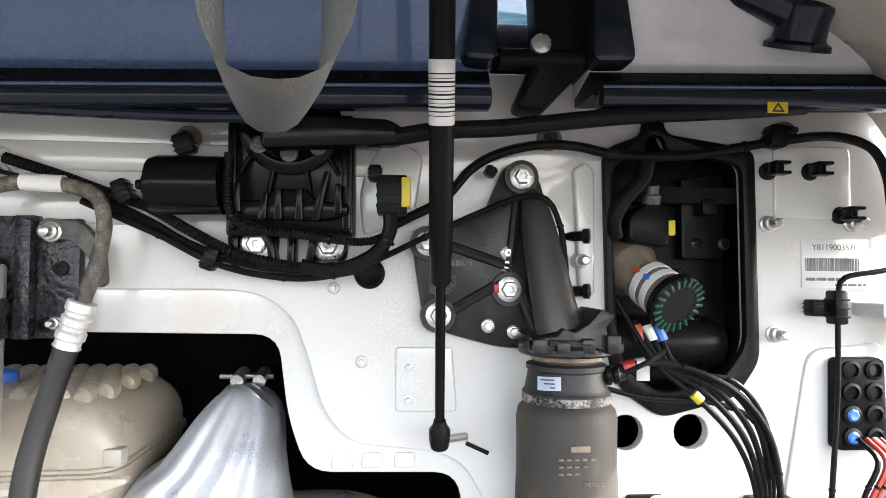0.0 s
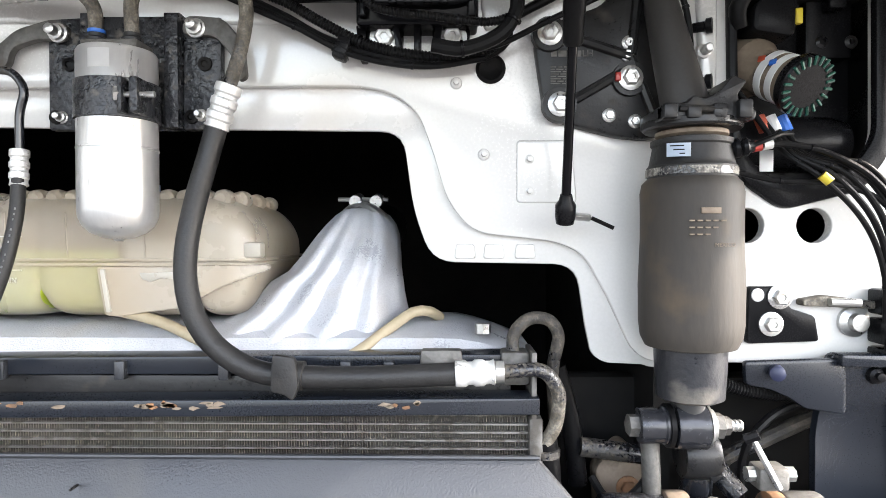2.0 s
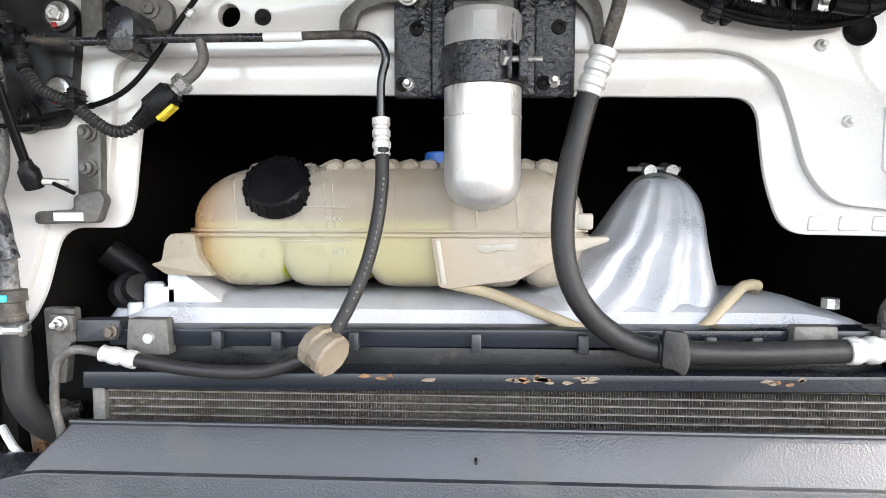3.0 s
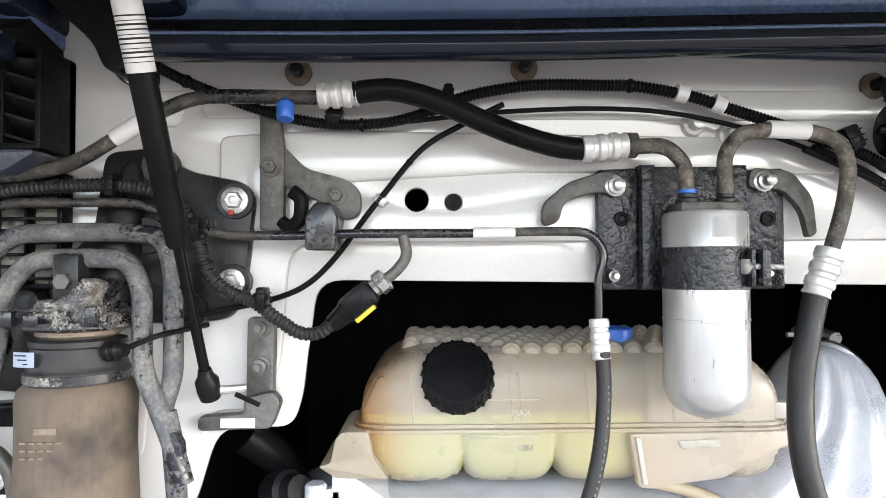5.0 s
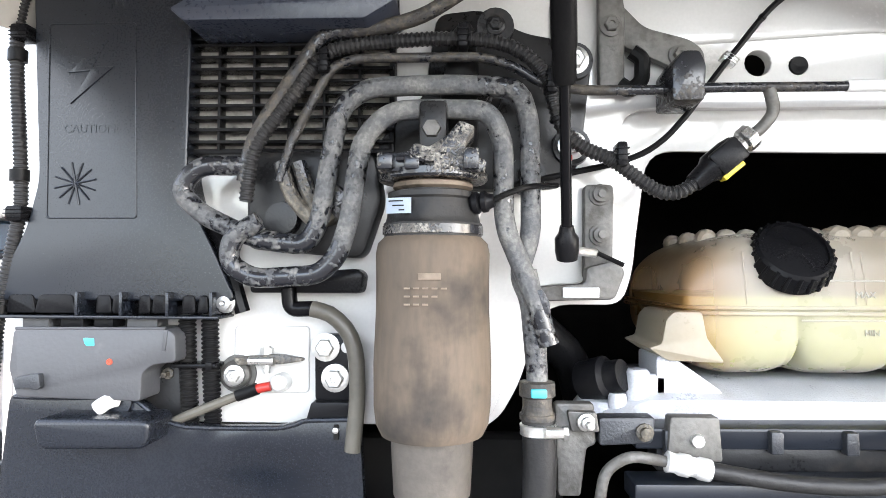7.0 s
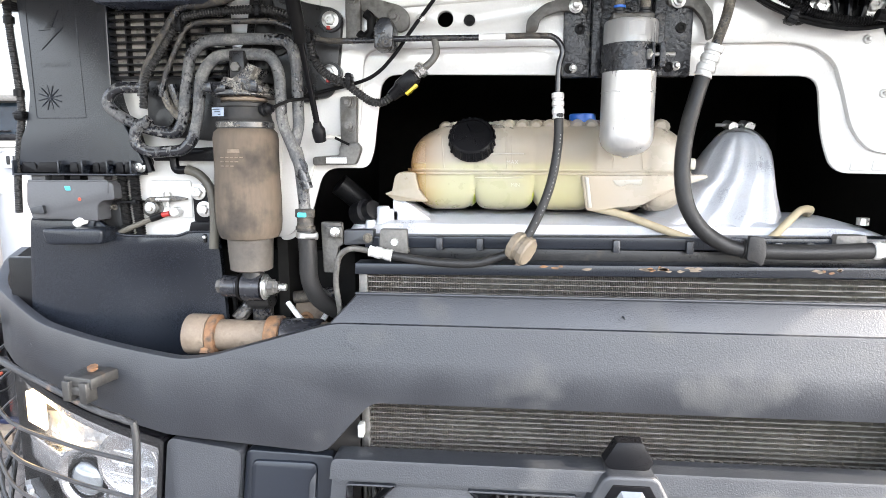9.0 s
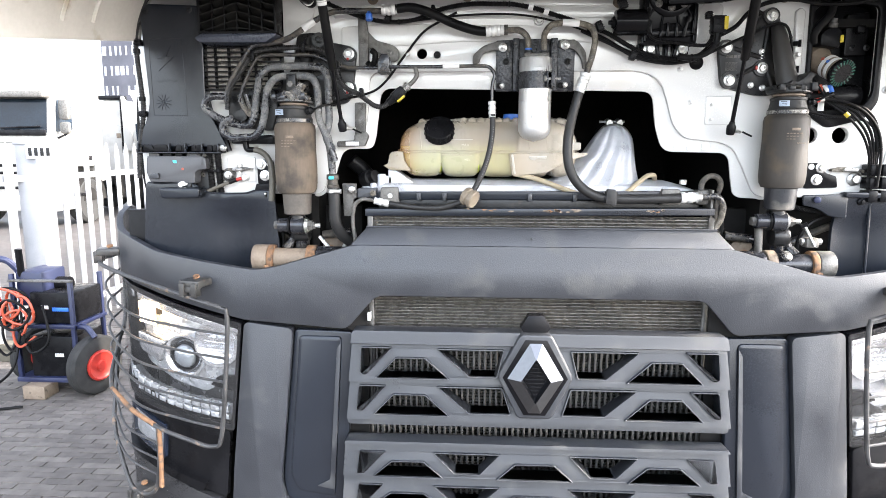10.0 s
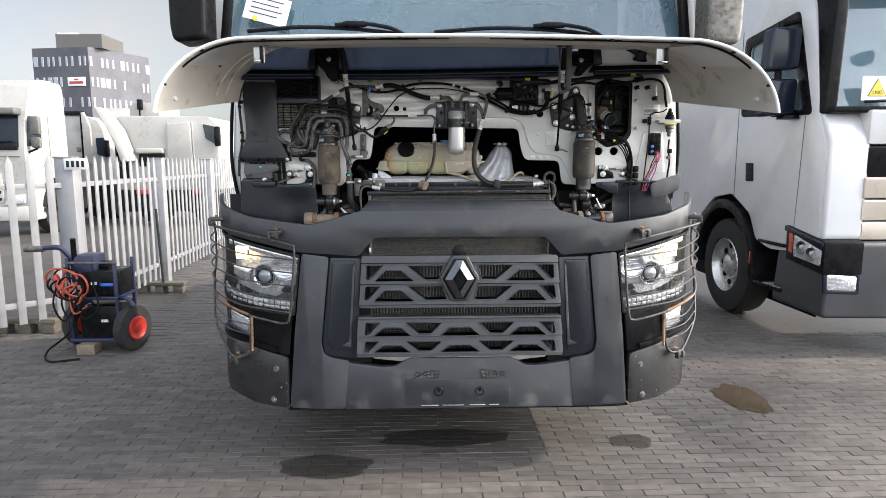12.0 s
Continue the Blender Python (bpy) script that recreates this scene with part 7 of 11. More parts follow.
tk = thing("expansion_tank", (-0.13, 0.15, 1.55), "milky plastic coolant expansion tank with green coolant", "expansion tank")
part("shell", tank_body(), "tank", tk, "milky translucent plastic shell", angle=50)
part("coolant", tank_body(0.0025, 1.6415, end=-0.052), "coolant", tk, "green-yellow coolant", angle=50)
# Opaque fill added so the dark bay doesn't show through this part.
part("milky_fill", tank_body(0.0030, start=-0.046), "lug", tk, "opaque milky fill added inside the right part of the tank", angle=50)
SEAM = rounded([(-0.389, 0.016), (0.120, 0.016), (0.120, 0.294), (-0.389, 0.294)], 0.04)
part("seam", plan_plate(SEAM, 1.6225, 1.6265, 0.001), "tank", tk)
part("seam", plan_plate([(x * 0.996, y * 1.0 + 0.001) for x, y in SEAM], 1.6285, 1.632, 0.001), "tank", tk)
part("side_lug", prism(rounded([(-0.398, 1.626), (-0.369, 1.626), (-0.364, 1.598), (-0.346, 1.573), (-0.405, 1.575), (-0.425, 1.588), (-0.411, 1.592), (-0.406, 1.618)], 0.004), 0.014, 0.120, 0.004), "lugclear", tk, "amber translucent lug")
part("side_lug", prism(rounded([(-0.076, 1.622), (0.137, 1.6245), (0.138, 1.6185), (0.078, 1.597), (0.030, 1.571), (-0.012, 1.566), (-0.050, 1.560), (-0.066, 1.562)], 0.005), 0.011, 0.022, 0.004), "tank", tk)
part("lug_rib", prism(rounded([(-0.070, 1.619), (-0.064, 1.619), (-0.056, 1.566), (-0.062, 1.566)], 0.002), 0.008, 0.014, 0.002), "lug", tk)
part("moulded_scar", prism(rounded([(-0.022, 1.614), (0.028, 1.616), (0.026, 1.606), (0.004, 1.608), (-0.008, 1.603), (-0.018, 1.607)], 0.002), 0.0095, 0.012, 0.0008), "lug", tk)
part("right_clip", box(0.100, 0.122, 0.03, 0.05, 1.632, 1.652, 0.003), "lug", tk)
for row in range(7):
    for i in range(18):
        x = -0.325 + i * 0.0243 + (0.012 if row % 2 else 0)
        if x > 0.078 or (row < 2 and x < -0.225):
            continue
        yb = 0.048 + row * 0.031
        part("top_rib", lathe((x, yb, 1.7070), (0.12, 1, 0.10), [(0, 0), (0.0080, 0.001), (0.0122, 0.006), (0.0128, 0.016), (0.0105, 0.026), (0.0, 0.033)], 12), "tank", tk)
for x0_, x1_, z in ((-0.234, -0.176, 1.6590), (-0.262, -0.176, 1.6170)):
    part("level_line", rod((x0_, 0.0228, z), (x1_, 0.0228, z), 0.0010, n=6), "lug", tk)
for x in (-0.318, -0.205, -0.195, -0.118, -0.020, 0.030):
    part("mould_line", rod((x, 0.0232, 1.634), (x - 0.004, 0.0245, 1.690), 0.0011, n=6), "tank", tk)
words("MAX", -0.196, 0.0222, 1.6440, 0.010, tk, "lug", raise_=0.0006)
words("MIN", -0.190, 0.0222, 1.6040, 0.009, tk, "lug", raise_=0.0006)
CA = Vector((-0.268, 0.050, 1.671))
cd = Vector((0, -0.80, 0.60))
cap = part("filler_cap", lathe(CA, cd, [(0.036, 0), (0.036, 0.010), (0.0425, 0.012), (0.0430, 0.020), (0.0415, 0.024), (0.0405, 0.033), (0.037, 0.0365), (0.033, 0.037), (0.0325, 0.0345), (0.006, 0.0365), (0, 0.038)], 48), "black", tk, "black screw cap with gripping ribs")
_, U, V = basis(cd)
for i in range(22):
    a = 2 * math.pi * i / 22
    o = U * math.cos(a) + V * math.sin(a)
    part("grip_rib", rod(CA + o * 0.0425 + cd.normalized() * 0.016, CA + o * 0.0395 + cd.normalized() * 0.0345, 0.0030, 0.0022, n=8), "black", cap)
for a in (0.5, 2.0, 3.6, 5.1):
    o = U * math.cos(a) + V * math.sin(a)
    part("cap_mark", rod(CA + o * 0.008 + cd.normalized() * 0.0362, CA + o * 0.026 + cd.normalized() * 0.0352, 0.0009, n=6), "black", cap)
part("blue_filler", lathe((-0.066, 0.105, 1.7105), (0, 0, 1), [(0.020, 0), (0.020, 0.004), (0.0245, 0.006), (0.0245, 0.020), (0.022, 0.022), (0.019, 0.0205), (0, 0.0205)], 12), "blue", tk, "blue plastic filler cap")

# ---- charge-air pipe and header ----
ca = thing("charge_air_pipe", (0.22, 0.12, 1.5), "cast aluminium charge-air elbow with V-clamp", "charge-air pipe")


def elbow():
    b = bmesh.new()
    rows = [(1.500, -0.010, 0.326, 0.006, 0.24), (1.520, 0.012, 0.312, 0.014, 0.24), (1.540, 0.040, 0.303, 0.022, 0.24), (1.562, 0.078, 0.298, 0.031, 0.235), (1.582, 0.098, 0.294, 0.041, 0.23),
            (1.598, 0.112, 0.292, 0.049, 0.225), (1.612, 0.135, 0.290, 0.056, 0.22), (1.630, 0.150, 0.289, 0.066, 0.215), (1.648, 0.162, 0.288, 0.078, 0.21), (1.664, 0.173, 0.286, 0.090, 0.205),
            (1.678, 0.184, 0.281, 0.103, 0.20), (1.690, 0.195, 0.272, 0.116, 0.195), (1.698, 0.206, 0.260, 0.130, 0.19), (1.7015, 0.219, 0.246, 0.146, 0.18)]
    fine, rings, N = [], [], 120
    for p, q in zip(rows, rows[1:]):
        fine += [[u + (v - u) * j / 3 for u, v in zip(p, q)] for j in range(3)]
    fine.append(rows[-1])
    for z, l, r, yf, yb in fine:
        h = (z - 1.50) / 0.20
        amp = 0.0085 * min(1, h / 0.10) * max(0.0, 1 - h) ** 0.6
        ring = []
        for k in range(N):
            a = 2 * math.pi * k / N
            ca, sa = math.cos(a), math.sin(a)
            x = (l + r) / 2 + (r - l) / 2 * math.copysign(abs(ca) ** 0.72, ca)
            y = (yf + yb) / 2 + (yb - yf) / 2 * math.copysign(abs(sa) ** 0.72, sa)
            f = (x - l) / (r - l)
            if sa < 0:
                fl = math.cos(2 * math.pi * (4.6 * f + 0.10))
                y -= amp * (fl if fl > 0 else fl * 1.5) * abs(sa) ** 0.5
            ring.append(b.verts.new((x, y, z)))
        rings.append(ring)
    for p, q in zip(rings, rings[1:]):
        for k in range(N):
            b.faces.new((p[k - 1], p[k], q[k], q[k - 1]))
    b.faces.new(rings[0][::-1])
    b.faces.new(rings[-1])
    return b


part("elbow", elbow(), "castalu", ca, angle=60)
part("neck", tube([Vector((0.242, 0.165, 1.650)), Vector((0.243, 0.215, 1.668)), Vector((0.245, 0.30, 1.675))], 0.040, 28), "rubber", ca)
cv = part("v_clamp", lathe((0.230, 0.148, 1.653), (0.55, 0.82, 0.16), [(0.050, 0), (0.0545, 0.003), (0.0565, 0.009), (0.0545, 0.016), (0.050, 0.019)], 44, caps=False), "steel", ca, "bright steel V-clamp")
for x in (0.222, 0.252):
    part("clamp_nut", rod((x, 0.150, 1.710), (x, 0.190, 1.716), 0.009, n=10), "steel", cv)
part("clamp_screw", rod((0.195, 0.168, 1.714), (0.268, 0.168, 1.714), 0.0035, n=8), "steel", cv)
hd = thing("charge_air_header", (0.0, 0.08, 1.5), "cast aluminium intercooler header tank", "header tank")
b = bmesh.new()
prof = [(0.005, 1.500), (0.004, 1.518), (0.015, 1.534), (0.05, 1.545), (0.12, 1.548), (0.20, 1.545), (0.24, 1.52), (0.24, 1.50)]
NX = 40
rings = []
for i in range(NX + 1):
    x = -0.47 + 0.935 * i / NX
    drop = 0.030 * max(0, (x - 0.36) / 0.10) ** 1.5 + 0.022 * max(0, (-0.42 - x) / 0.05)
    rings.append([b.verts.new((x, y, max(1.498, z - drop * (z - 1.5) / 0.045))) for y, z in prof])
for p, q in zip(rings, rings[1:]):
    for k in range(len(prof)):
        b.faces.new((p[k - 1], p[k], q[k], q[k - 1]))
b.faces.new(rings[0][::-1])
b.faces.new(rings[-1])
part("tank", b, "castalu", hd)
part("bleed_post", lathe((-0.431, 0.035, 1.53), (0, 0, 1), [(0.0135, 0), (0.0125, 0.030), (0.010, 0.033), (0, 0.033)], 18), "castalu", hd)
part("short_post", lathe((-0.454, 0.030, 1.522), (0, 0, 1), [(0.0105, 0), (0.0098, 0.013), (0.008, 0.016), (0, 0.016)], 18), "castalu", hd)
part("post_web", box(-0.431, -0.400, 0.030, 0.044, 1.53, 1.558, 0.004), "castalu", hd)
part("end_round", lathe((-0.462, 0.060, 1.497), (0, 0, 1), [(0.040, 0), (0.039, 0.018), (0.030, 0.030), (0.014, 0.034), (0, 0.035)], 24), "castalu", hd)
part("end_rib", prism(rounded([(-0.412, 1.530), (-0.335, 1.530), (-0.345, 1.542), (-0.392, 1.575), (-0.412, 1.578)], 0.005), 0.030, 0.10, 0.004), "castalu", hd)
part("bleed_screw", lathe((0.40, 0.02, 1.54), (0, 0, 1), [(0.010, 0), (0.010, 0.012), (0.006, 0.013), (0, 0.013)], 8), "steel", hd)
hose("overflow_hose", "tan rubber overflow hose along the header", [
    ("hose", spline([(-0.06, 0.03, 1.566), (0.0, 0.02, 1.553), (0.06, 0.0, 1.532), (0.12, -0.015, 1.512), (0.18, -0.02, 1.503), (0.235, -0.005, 1.513), (0.285, 0.03, 1.545), (0.312, 0.05, 1.562), (0.332, 0.06, 1.562), (0.345, 0.10, 1.55)]), 0.0085, "tanhose", 0)])

# ---- radiator pack ----
rd = thing("radiator", (0, -0.03, 0.6), "dusty radiator pack with black frame and thin tubes", "radiator")
part("top_frame", prism(rounded([(-0.452, 1.496), (0.452, 1.502), (0.452, 1.524), (-0.452, 1.516)], 0.003), -0.034, 0.004, 0.003), "satin", rd)
part("upper_core", box(-0.43, 0.43, -0.028, 0.004, 1.474, 1.497, 0.001), "cast", rd)
part("front_bar", prism(rounded([(-0.462, 1.455), (0.458, 1.464), (0.458, 1.482), (-0.462, 1.474)], 0.002), -0.070, -0.030, 0.002), "satin", rd)
rk = random.Random(21)
for i in range(26):
    cx = rk.choice((-0.14, 0.05, 0.08, 0.31)) + rk.gauss(0, 0.028)
    cz, hw = 1.4735 + 0.004 * cx + rk.uniform(-0.004, 0.004), rk.uniform(0.003, 0.011)
    fl = [(cx + hw * rk.uniform(0.6, 1.1) * math.cos(a), cz + rk.uniform(0.0012, 0.0032) * math.sin(a)) for a in [k * 0.9 for k in range(7)]]
    part("rust_flake", prism(fl, -0.0708, -0.0695), rk.choice(("rust", "brown", "brown")), rd)
for x in (-0.399, 0.35):
    part("frame_clip", prism(rounded([(x - 0.026, 1.488), (x + 0.026, 1.488), (x + 0.023, 1.530), (x - 0.023, 1.530)], 0.003), -0.046, -0.03, 0.003), "greysteel", rd)
    part("clip_screw", lathe((x + 0.002, -0.046, 1.508), (0, -1, 0), [(0.007, 0), (0.006, 0.004), (0, 0.004)], 10), "steel", rd)
for x in (-0.42, -0.32, -0.25, -0.16, -0.02, 0.10, 0.24, 0.29):
    part("frame_step", box(x - 0.006, x + 0.006, -0.042, -0.03, 1.494, 1.516, 0.002), "plastic", rd)
part("end_bracket", prism(rounded([(-0.530, 1.540), (-0.492, 1.540), (-0.490, 1.500), (-0.499, 1.497), (-0.505, 1.45), (-0.527, 1.45)], 0.004), -0.036, -0.024, 0.003), "greysteel", rd)
part("bracket_boss", prism(rounded([(-0.519, 1.534), (-0.491, 1.533), (-0.488, 1.514), (-0.515, 1.514)], 0.003), -0.044, -0.034, 0.003), "greysteel", rd)
part("end_stud", lathe((-0.502, -0.044, 1.524), (0.1, -1, 0), [(0.0085, 0), (0.0085, 0.004), (0.006, 0.005), (0.006, 0.011), (0.0035, 0.012), (0.0035, 0.020), (0, 0.021)], 14), "steel", rd)
part("end_block", prism(rounded([(-0.488, 1.527), (-0.434, 1.528), (-0.437, 1.503), (-0.488, 1.500)], 0.004), -0.040, -0.020, 0.003), "plastic", rd)
part("corner_stud", lathe((-0.445, -0.040, 1.514), (0, -1, 0), [(0.0085, 0), (0.0085, 0.003), (0.0055, 0.004), (0.0055, 0.009), (0.003, 0.010), (0, 0.011)], 12), "brownpipe", rd)
part("corner_bolt", lathe((-0.405, -0.035, 1.508), (0, -1, 0), [(0.006, 0), (0.0055, 0.005), (0, 0.005)], 8), "rust", rd)
for x in (-0.45, 0.455):
    part("end_tank", box(x - 0.008, x + 0.008, -0.062, -0.03, 0.62, 1.458, 0.004), "greysteel", rd)
part("core_back", box(-0.442, 0.447, -0.046, -0.036, 0.62, 1.457, 0.001), "fins", rd)
b = bmesh.new()
for i in range(90):
    z = 0.63 + i * 0.0092
    vs = [b.verts.new(v) for v in ((-0.442, -0.0475, z - 0.0012), (0.447, -0.0475, z - 0.0012), (0.447, -0.0475, z + 0.0012), (-0.442, -0.0475, z + 0.0012),
                                   (-0.442, -0.055, z - 0.0009), (0.447, -0.055, z - 0.0009), (0.447, -0.055, z + 0.0009), (-0.442, -0.055, z + 0.0009))]
    for f in ((4, 5, 6, 7), (0, 1, 5, 4), (2, 3, 7, 6), (0, 4, 7, 3), (1, 2, 6, 5)):
        b.faces.new([vs[k] for k in f])
tagged(part("tube_pack", b, "tubes", rd), kind="stuff")
b = bmesh.new()
for i in range(300):
    x = -0.44 + i * 0.00296
    vs = [b.verts.new(v) for v in ((x - 0.0003, -0.0465, 0.62), (x + 0.0003, -0.0465, 0.62), (x + 0.0003, -0.0465, 1.456), (x - 0.0003, -0.0465, 1.456),
                                   (x - 0.0003, -0.0530, 0.62), (x + 0.0003, -0.0530, 0.62), (x + 0.0003, -0.0530, 1.456), (x - 0.0003, -0.0530, 1.456))]
    for f in ((4, 5, 6, 7), (0, 3, 7, 4), (1, 5, 6, 2)):
        b.faces.new([vs[k] for k in f])
tagged(part("fin_pack", b, "fins", rd), kind="stuff")
for i in range(58):
    x = -0.45 + i * 0.0158
    part("guard_bar", box(x - 0.0032, x + 0.0032, -0.075, -0.062, 0.64, 1.14, 0.001), "guardgrey", rd)
rh = hose("radiator_pipe", "bent steel pipe loop beside the radiator", [
    ("loop", bent([(0.432, -0.03, 1.50), (0.432, -0.03, 1.548), (0.45, -0.03, 1.566), (0.475, -0.025, 1.564), (0.488, -0.02, 1.545), (0.480, -0.01, 1.50), (0.485, 0.0, 1.44)], 0.018), 0.0090, "darkpipe", 0)], "pipe", "pipes")
part("block", box(0.418, 0.45, -0.045, -0.01, 1.49, 1.528, 0.004), "greysteel", rh)
part("end_plate", box(0.45, 0.456, -0.06, 0.0, 1.40, 1.53, 0.001), "greysteel", rh)
hs = thing("side_hoses", (0.5, 0, 1.3), "dark hoses and fittings beside the radiator", "hoses")
part("drop_hose", tube(spline([(0.465, -0.045, 1.43), (0.47, -0.04, 1.39), (0.475, -0.02, 1.33), (0.49, 0.02, 1.26)]), 0.016, 14), "rubber", hs)
part("hose_band", lathe((0.466, -0.044, 1.42), (0, 0, -1), [(0.016, 0), (0.0185, 0.001), (0.0185, 0.009), (0.016, 0.010)], 18), "darkpipe", hs)
part("rear_hose", tube(spline([(0.49, 0.02, 1.50), (0.51, 0.03, 1.43), (0.52, 0.03, 1.35)]), 0.012, 12), "rubber", hs)
part("far_hose", tube(spline([(-0.53, 0.10, 1.60), (-0.49, 0.12, 1.56), (-0.47, 0.15, 1.50)]), 0.022, 14), "rubber", hs)
part("far_fitting", lathe((-0.485, 0.06, 1.545), (0.6, -0.5, 0.2), [(0.022, 0), (0.024, 0.03), (0.018, 0.034), (0.017, 0.05), (0, 0.052)], 16), "black", hs)


# ---- stabiliser tubes and dark mudguard liners ----
def torsion_tube(s):
    t = thing("stabiliser_tube", (s * 0.66, 0.0, 1.3), "rusty steel stabiliser tube behind the bumper" if s < 0 else "grimy black stabiliser tube behind the bumper", "stabiliser", "stabiliser tubes")
    z, y = 1.333, -0.045
    part("tube", rod((s * 0.775, y, z), (s * 0.50, y, z), 0.028, n=28), "brown" if s < 0 else "wetbush", t)
    part("end_cap", rod((s * 0.778, y, z), (s * 0.735, y, z), 0.037, n=28, w=0.004), "brown" if s < 0 else "greysteel", t)
    part("rust_ring", rod((s * 0.735, y, z), (s * 0.718, y, z), 0.037, n=24, w=0.003), "rust", t)
    part("rust_ring", rod((s * 0.628, y, z), (s * 0.602, y, z), 0.0375, n=28, w=0.003), "rust" if s < 0 else "brown", t)
    part("sleeve", rod((s * 0.602, y, z), (s * 0.53, y, z), 0.034, n=28, w=0.004), "wetbush", t)
    if s > 0:
        part("grease_lump", lathe((0.648, y - 0.026, z + 0.026), (0.2, -0.6, 0.6), [(0.016, 0), (0.015, 0.006), (0.009, 0.011), (0, 0.012)], 12), "mudcast", t)
        part("link_block", box(0.694, 0.728, -0.075, -0.045, 1.382, 1.408, 0.005), "greysteel", t)
        part("link_bolt", rod((0.686, -0.060, 1.397), (0.738, -0.060, 1.397), 0.0085, n=8), "steel", t)
        part("link_arm", rod((0.713, -0.080, 1.388), (0.688, -0.070, 1.440), 0.0035, n=8), "steel", t)
        part("link_joint", rod((0.682, -0.066, 1.437), (0.694, -0.072, 1.444), 0.006, n=8), "black", t)
    part("nut", lathe((s * 0.735, y - 0.022, z - 0.02), (0, -0.6, -0.8), [(0.014, 0), (0.013, 0.012), (0, 0.013)], 6), "rust", t)
    part("lever", tube(spline([(s * 0.70, y + 0.03, z + 0.02), (s * 0.68, 0.0, 1.38), (s * 0.66, -0.02, 1.42)]), 0.013, 10), "darkpipe", t)
    return t


torsion_tube(-1)
torsion_tube(1)
for s in (-1, 1):
    cf = thing("chassis_bracket", (s * 0.6, 0.15, 1.2), "grimy black chassis bracket in shade", "chassis bracket", "chassis brackets")
    part("web", box(min(s * 0.50, s * 0.86), max(s * 0.50, s * 0.86), 0.10, 0.14, 1.15, 1.47, 0.01), "dark", cf)
    part("cross_pin", rod((s * 0.52, 0.02, 1.40), (s * 0.60, 0.02, 1.39), 0.012, n=12), "darkpipe", cf)
    part("damper", rod((s * 0.648, -0.02, 1.41), (s * 0.662, 0.03, 1.22), 0.019, n=18), "darkpipe", cf)
    part("damper_eye", lathe((s * 0.648 - 0.02, -0.02, 1.405), (1, 0, 0), [(0.026, 0), (0.028, 0.006), (0.028, 0.034), (0.026, 0.04)], 22), "cast", cf)
    if s > 0:
        part("grey_pipe", rod((0.588, -0.035, 1.435), (0.594, -0.035, 1.30), 0.0105, n=14), "greysteel", cf)
        part("loom", tube(spline([(0.655, -0.01, 1.50), (0.69, -0.01, 1.482), (0.74, -0.005, 1.472), (0.80, 0.01, 1.468)]), 0.008, 10, ribs=0.004), "rubber", cf)
        part("hanger", prism(rounded([(0.622, 1.435), (0.638, 1.437), (0.668, 1.385), (0.660, 1.378)], 0.003), -0.040, -0.034, 0.001), "cast", cf)
    part("mud_lug", prism(rounded([(s * 0.545, 1.30), (s * 0.60, 1.31), (s * 0.607, 1.375), (s * 0.575, 1.405), (s * 0.54, 1.37)], 0.012), 0.03, 0.06, 0.008), "brown", cf, "mud-coated lug")
    part("far_pipe", tube(spline([(s * 0.86, 0.06, 1.44), (s * 0.76, 0.05, 1.40), (s * 0.70, 0.06, 1.36), (s * 0.62, 0.08, 1.25)]), 0.010, 10), "darkpipe", cf)
    part("air_pipe", tube(spline([(s * 0.80, 0.02, 1.46), (s * 0.74, 0.0, 1.44), (s * 0.71, 0.0, 1.39), (s * 0.72, 0.02, 1.28)]), 0.005, 8), "rubber", cf)
    bolt(s * 0.582, 0.03, 1.345, 0.012, cf, "rust")
    part("cable_loop", tube(spline([(s * 0.60, -0.02, 1.39), (s * 0.57, -0.03, 1.36), (s * 0.545, -0.02, 1.35), (s * 0.53, 0.0, 1.37)]), 0.005, 8), "crimp" if s < 0 else "rubber", cf)


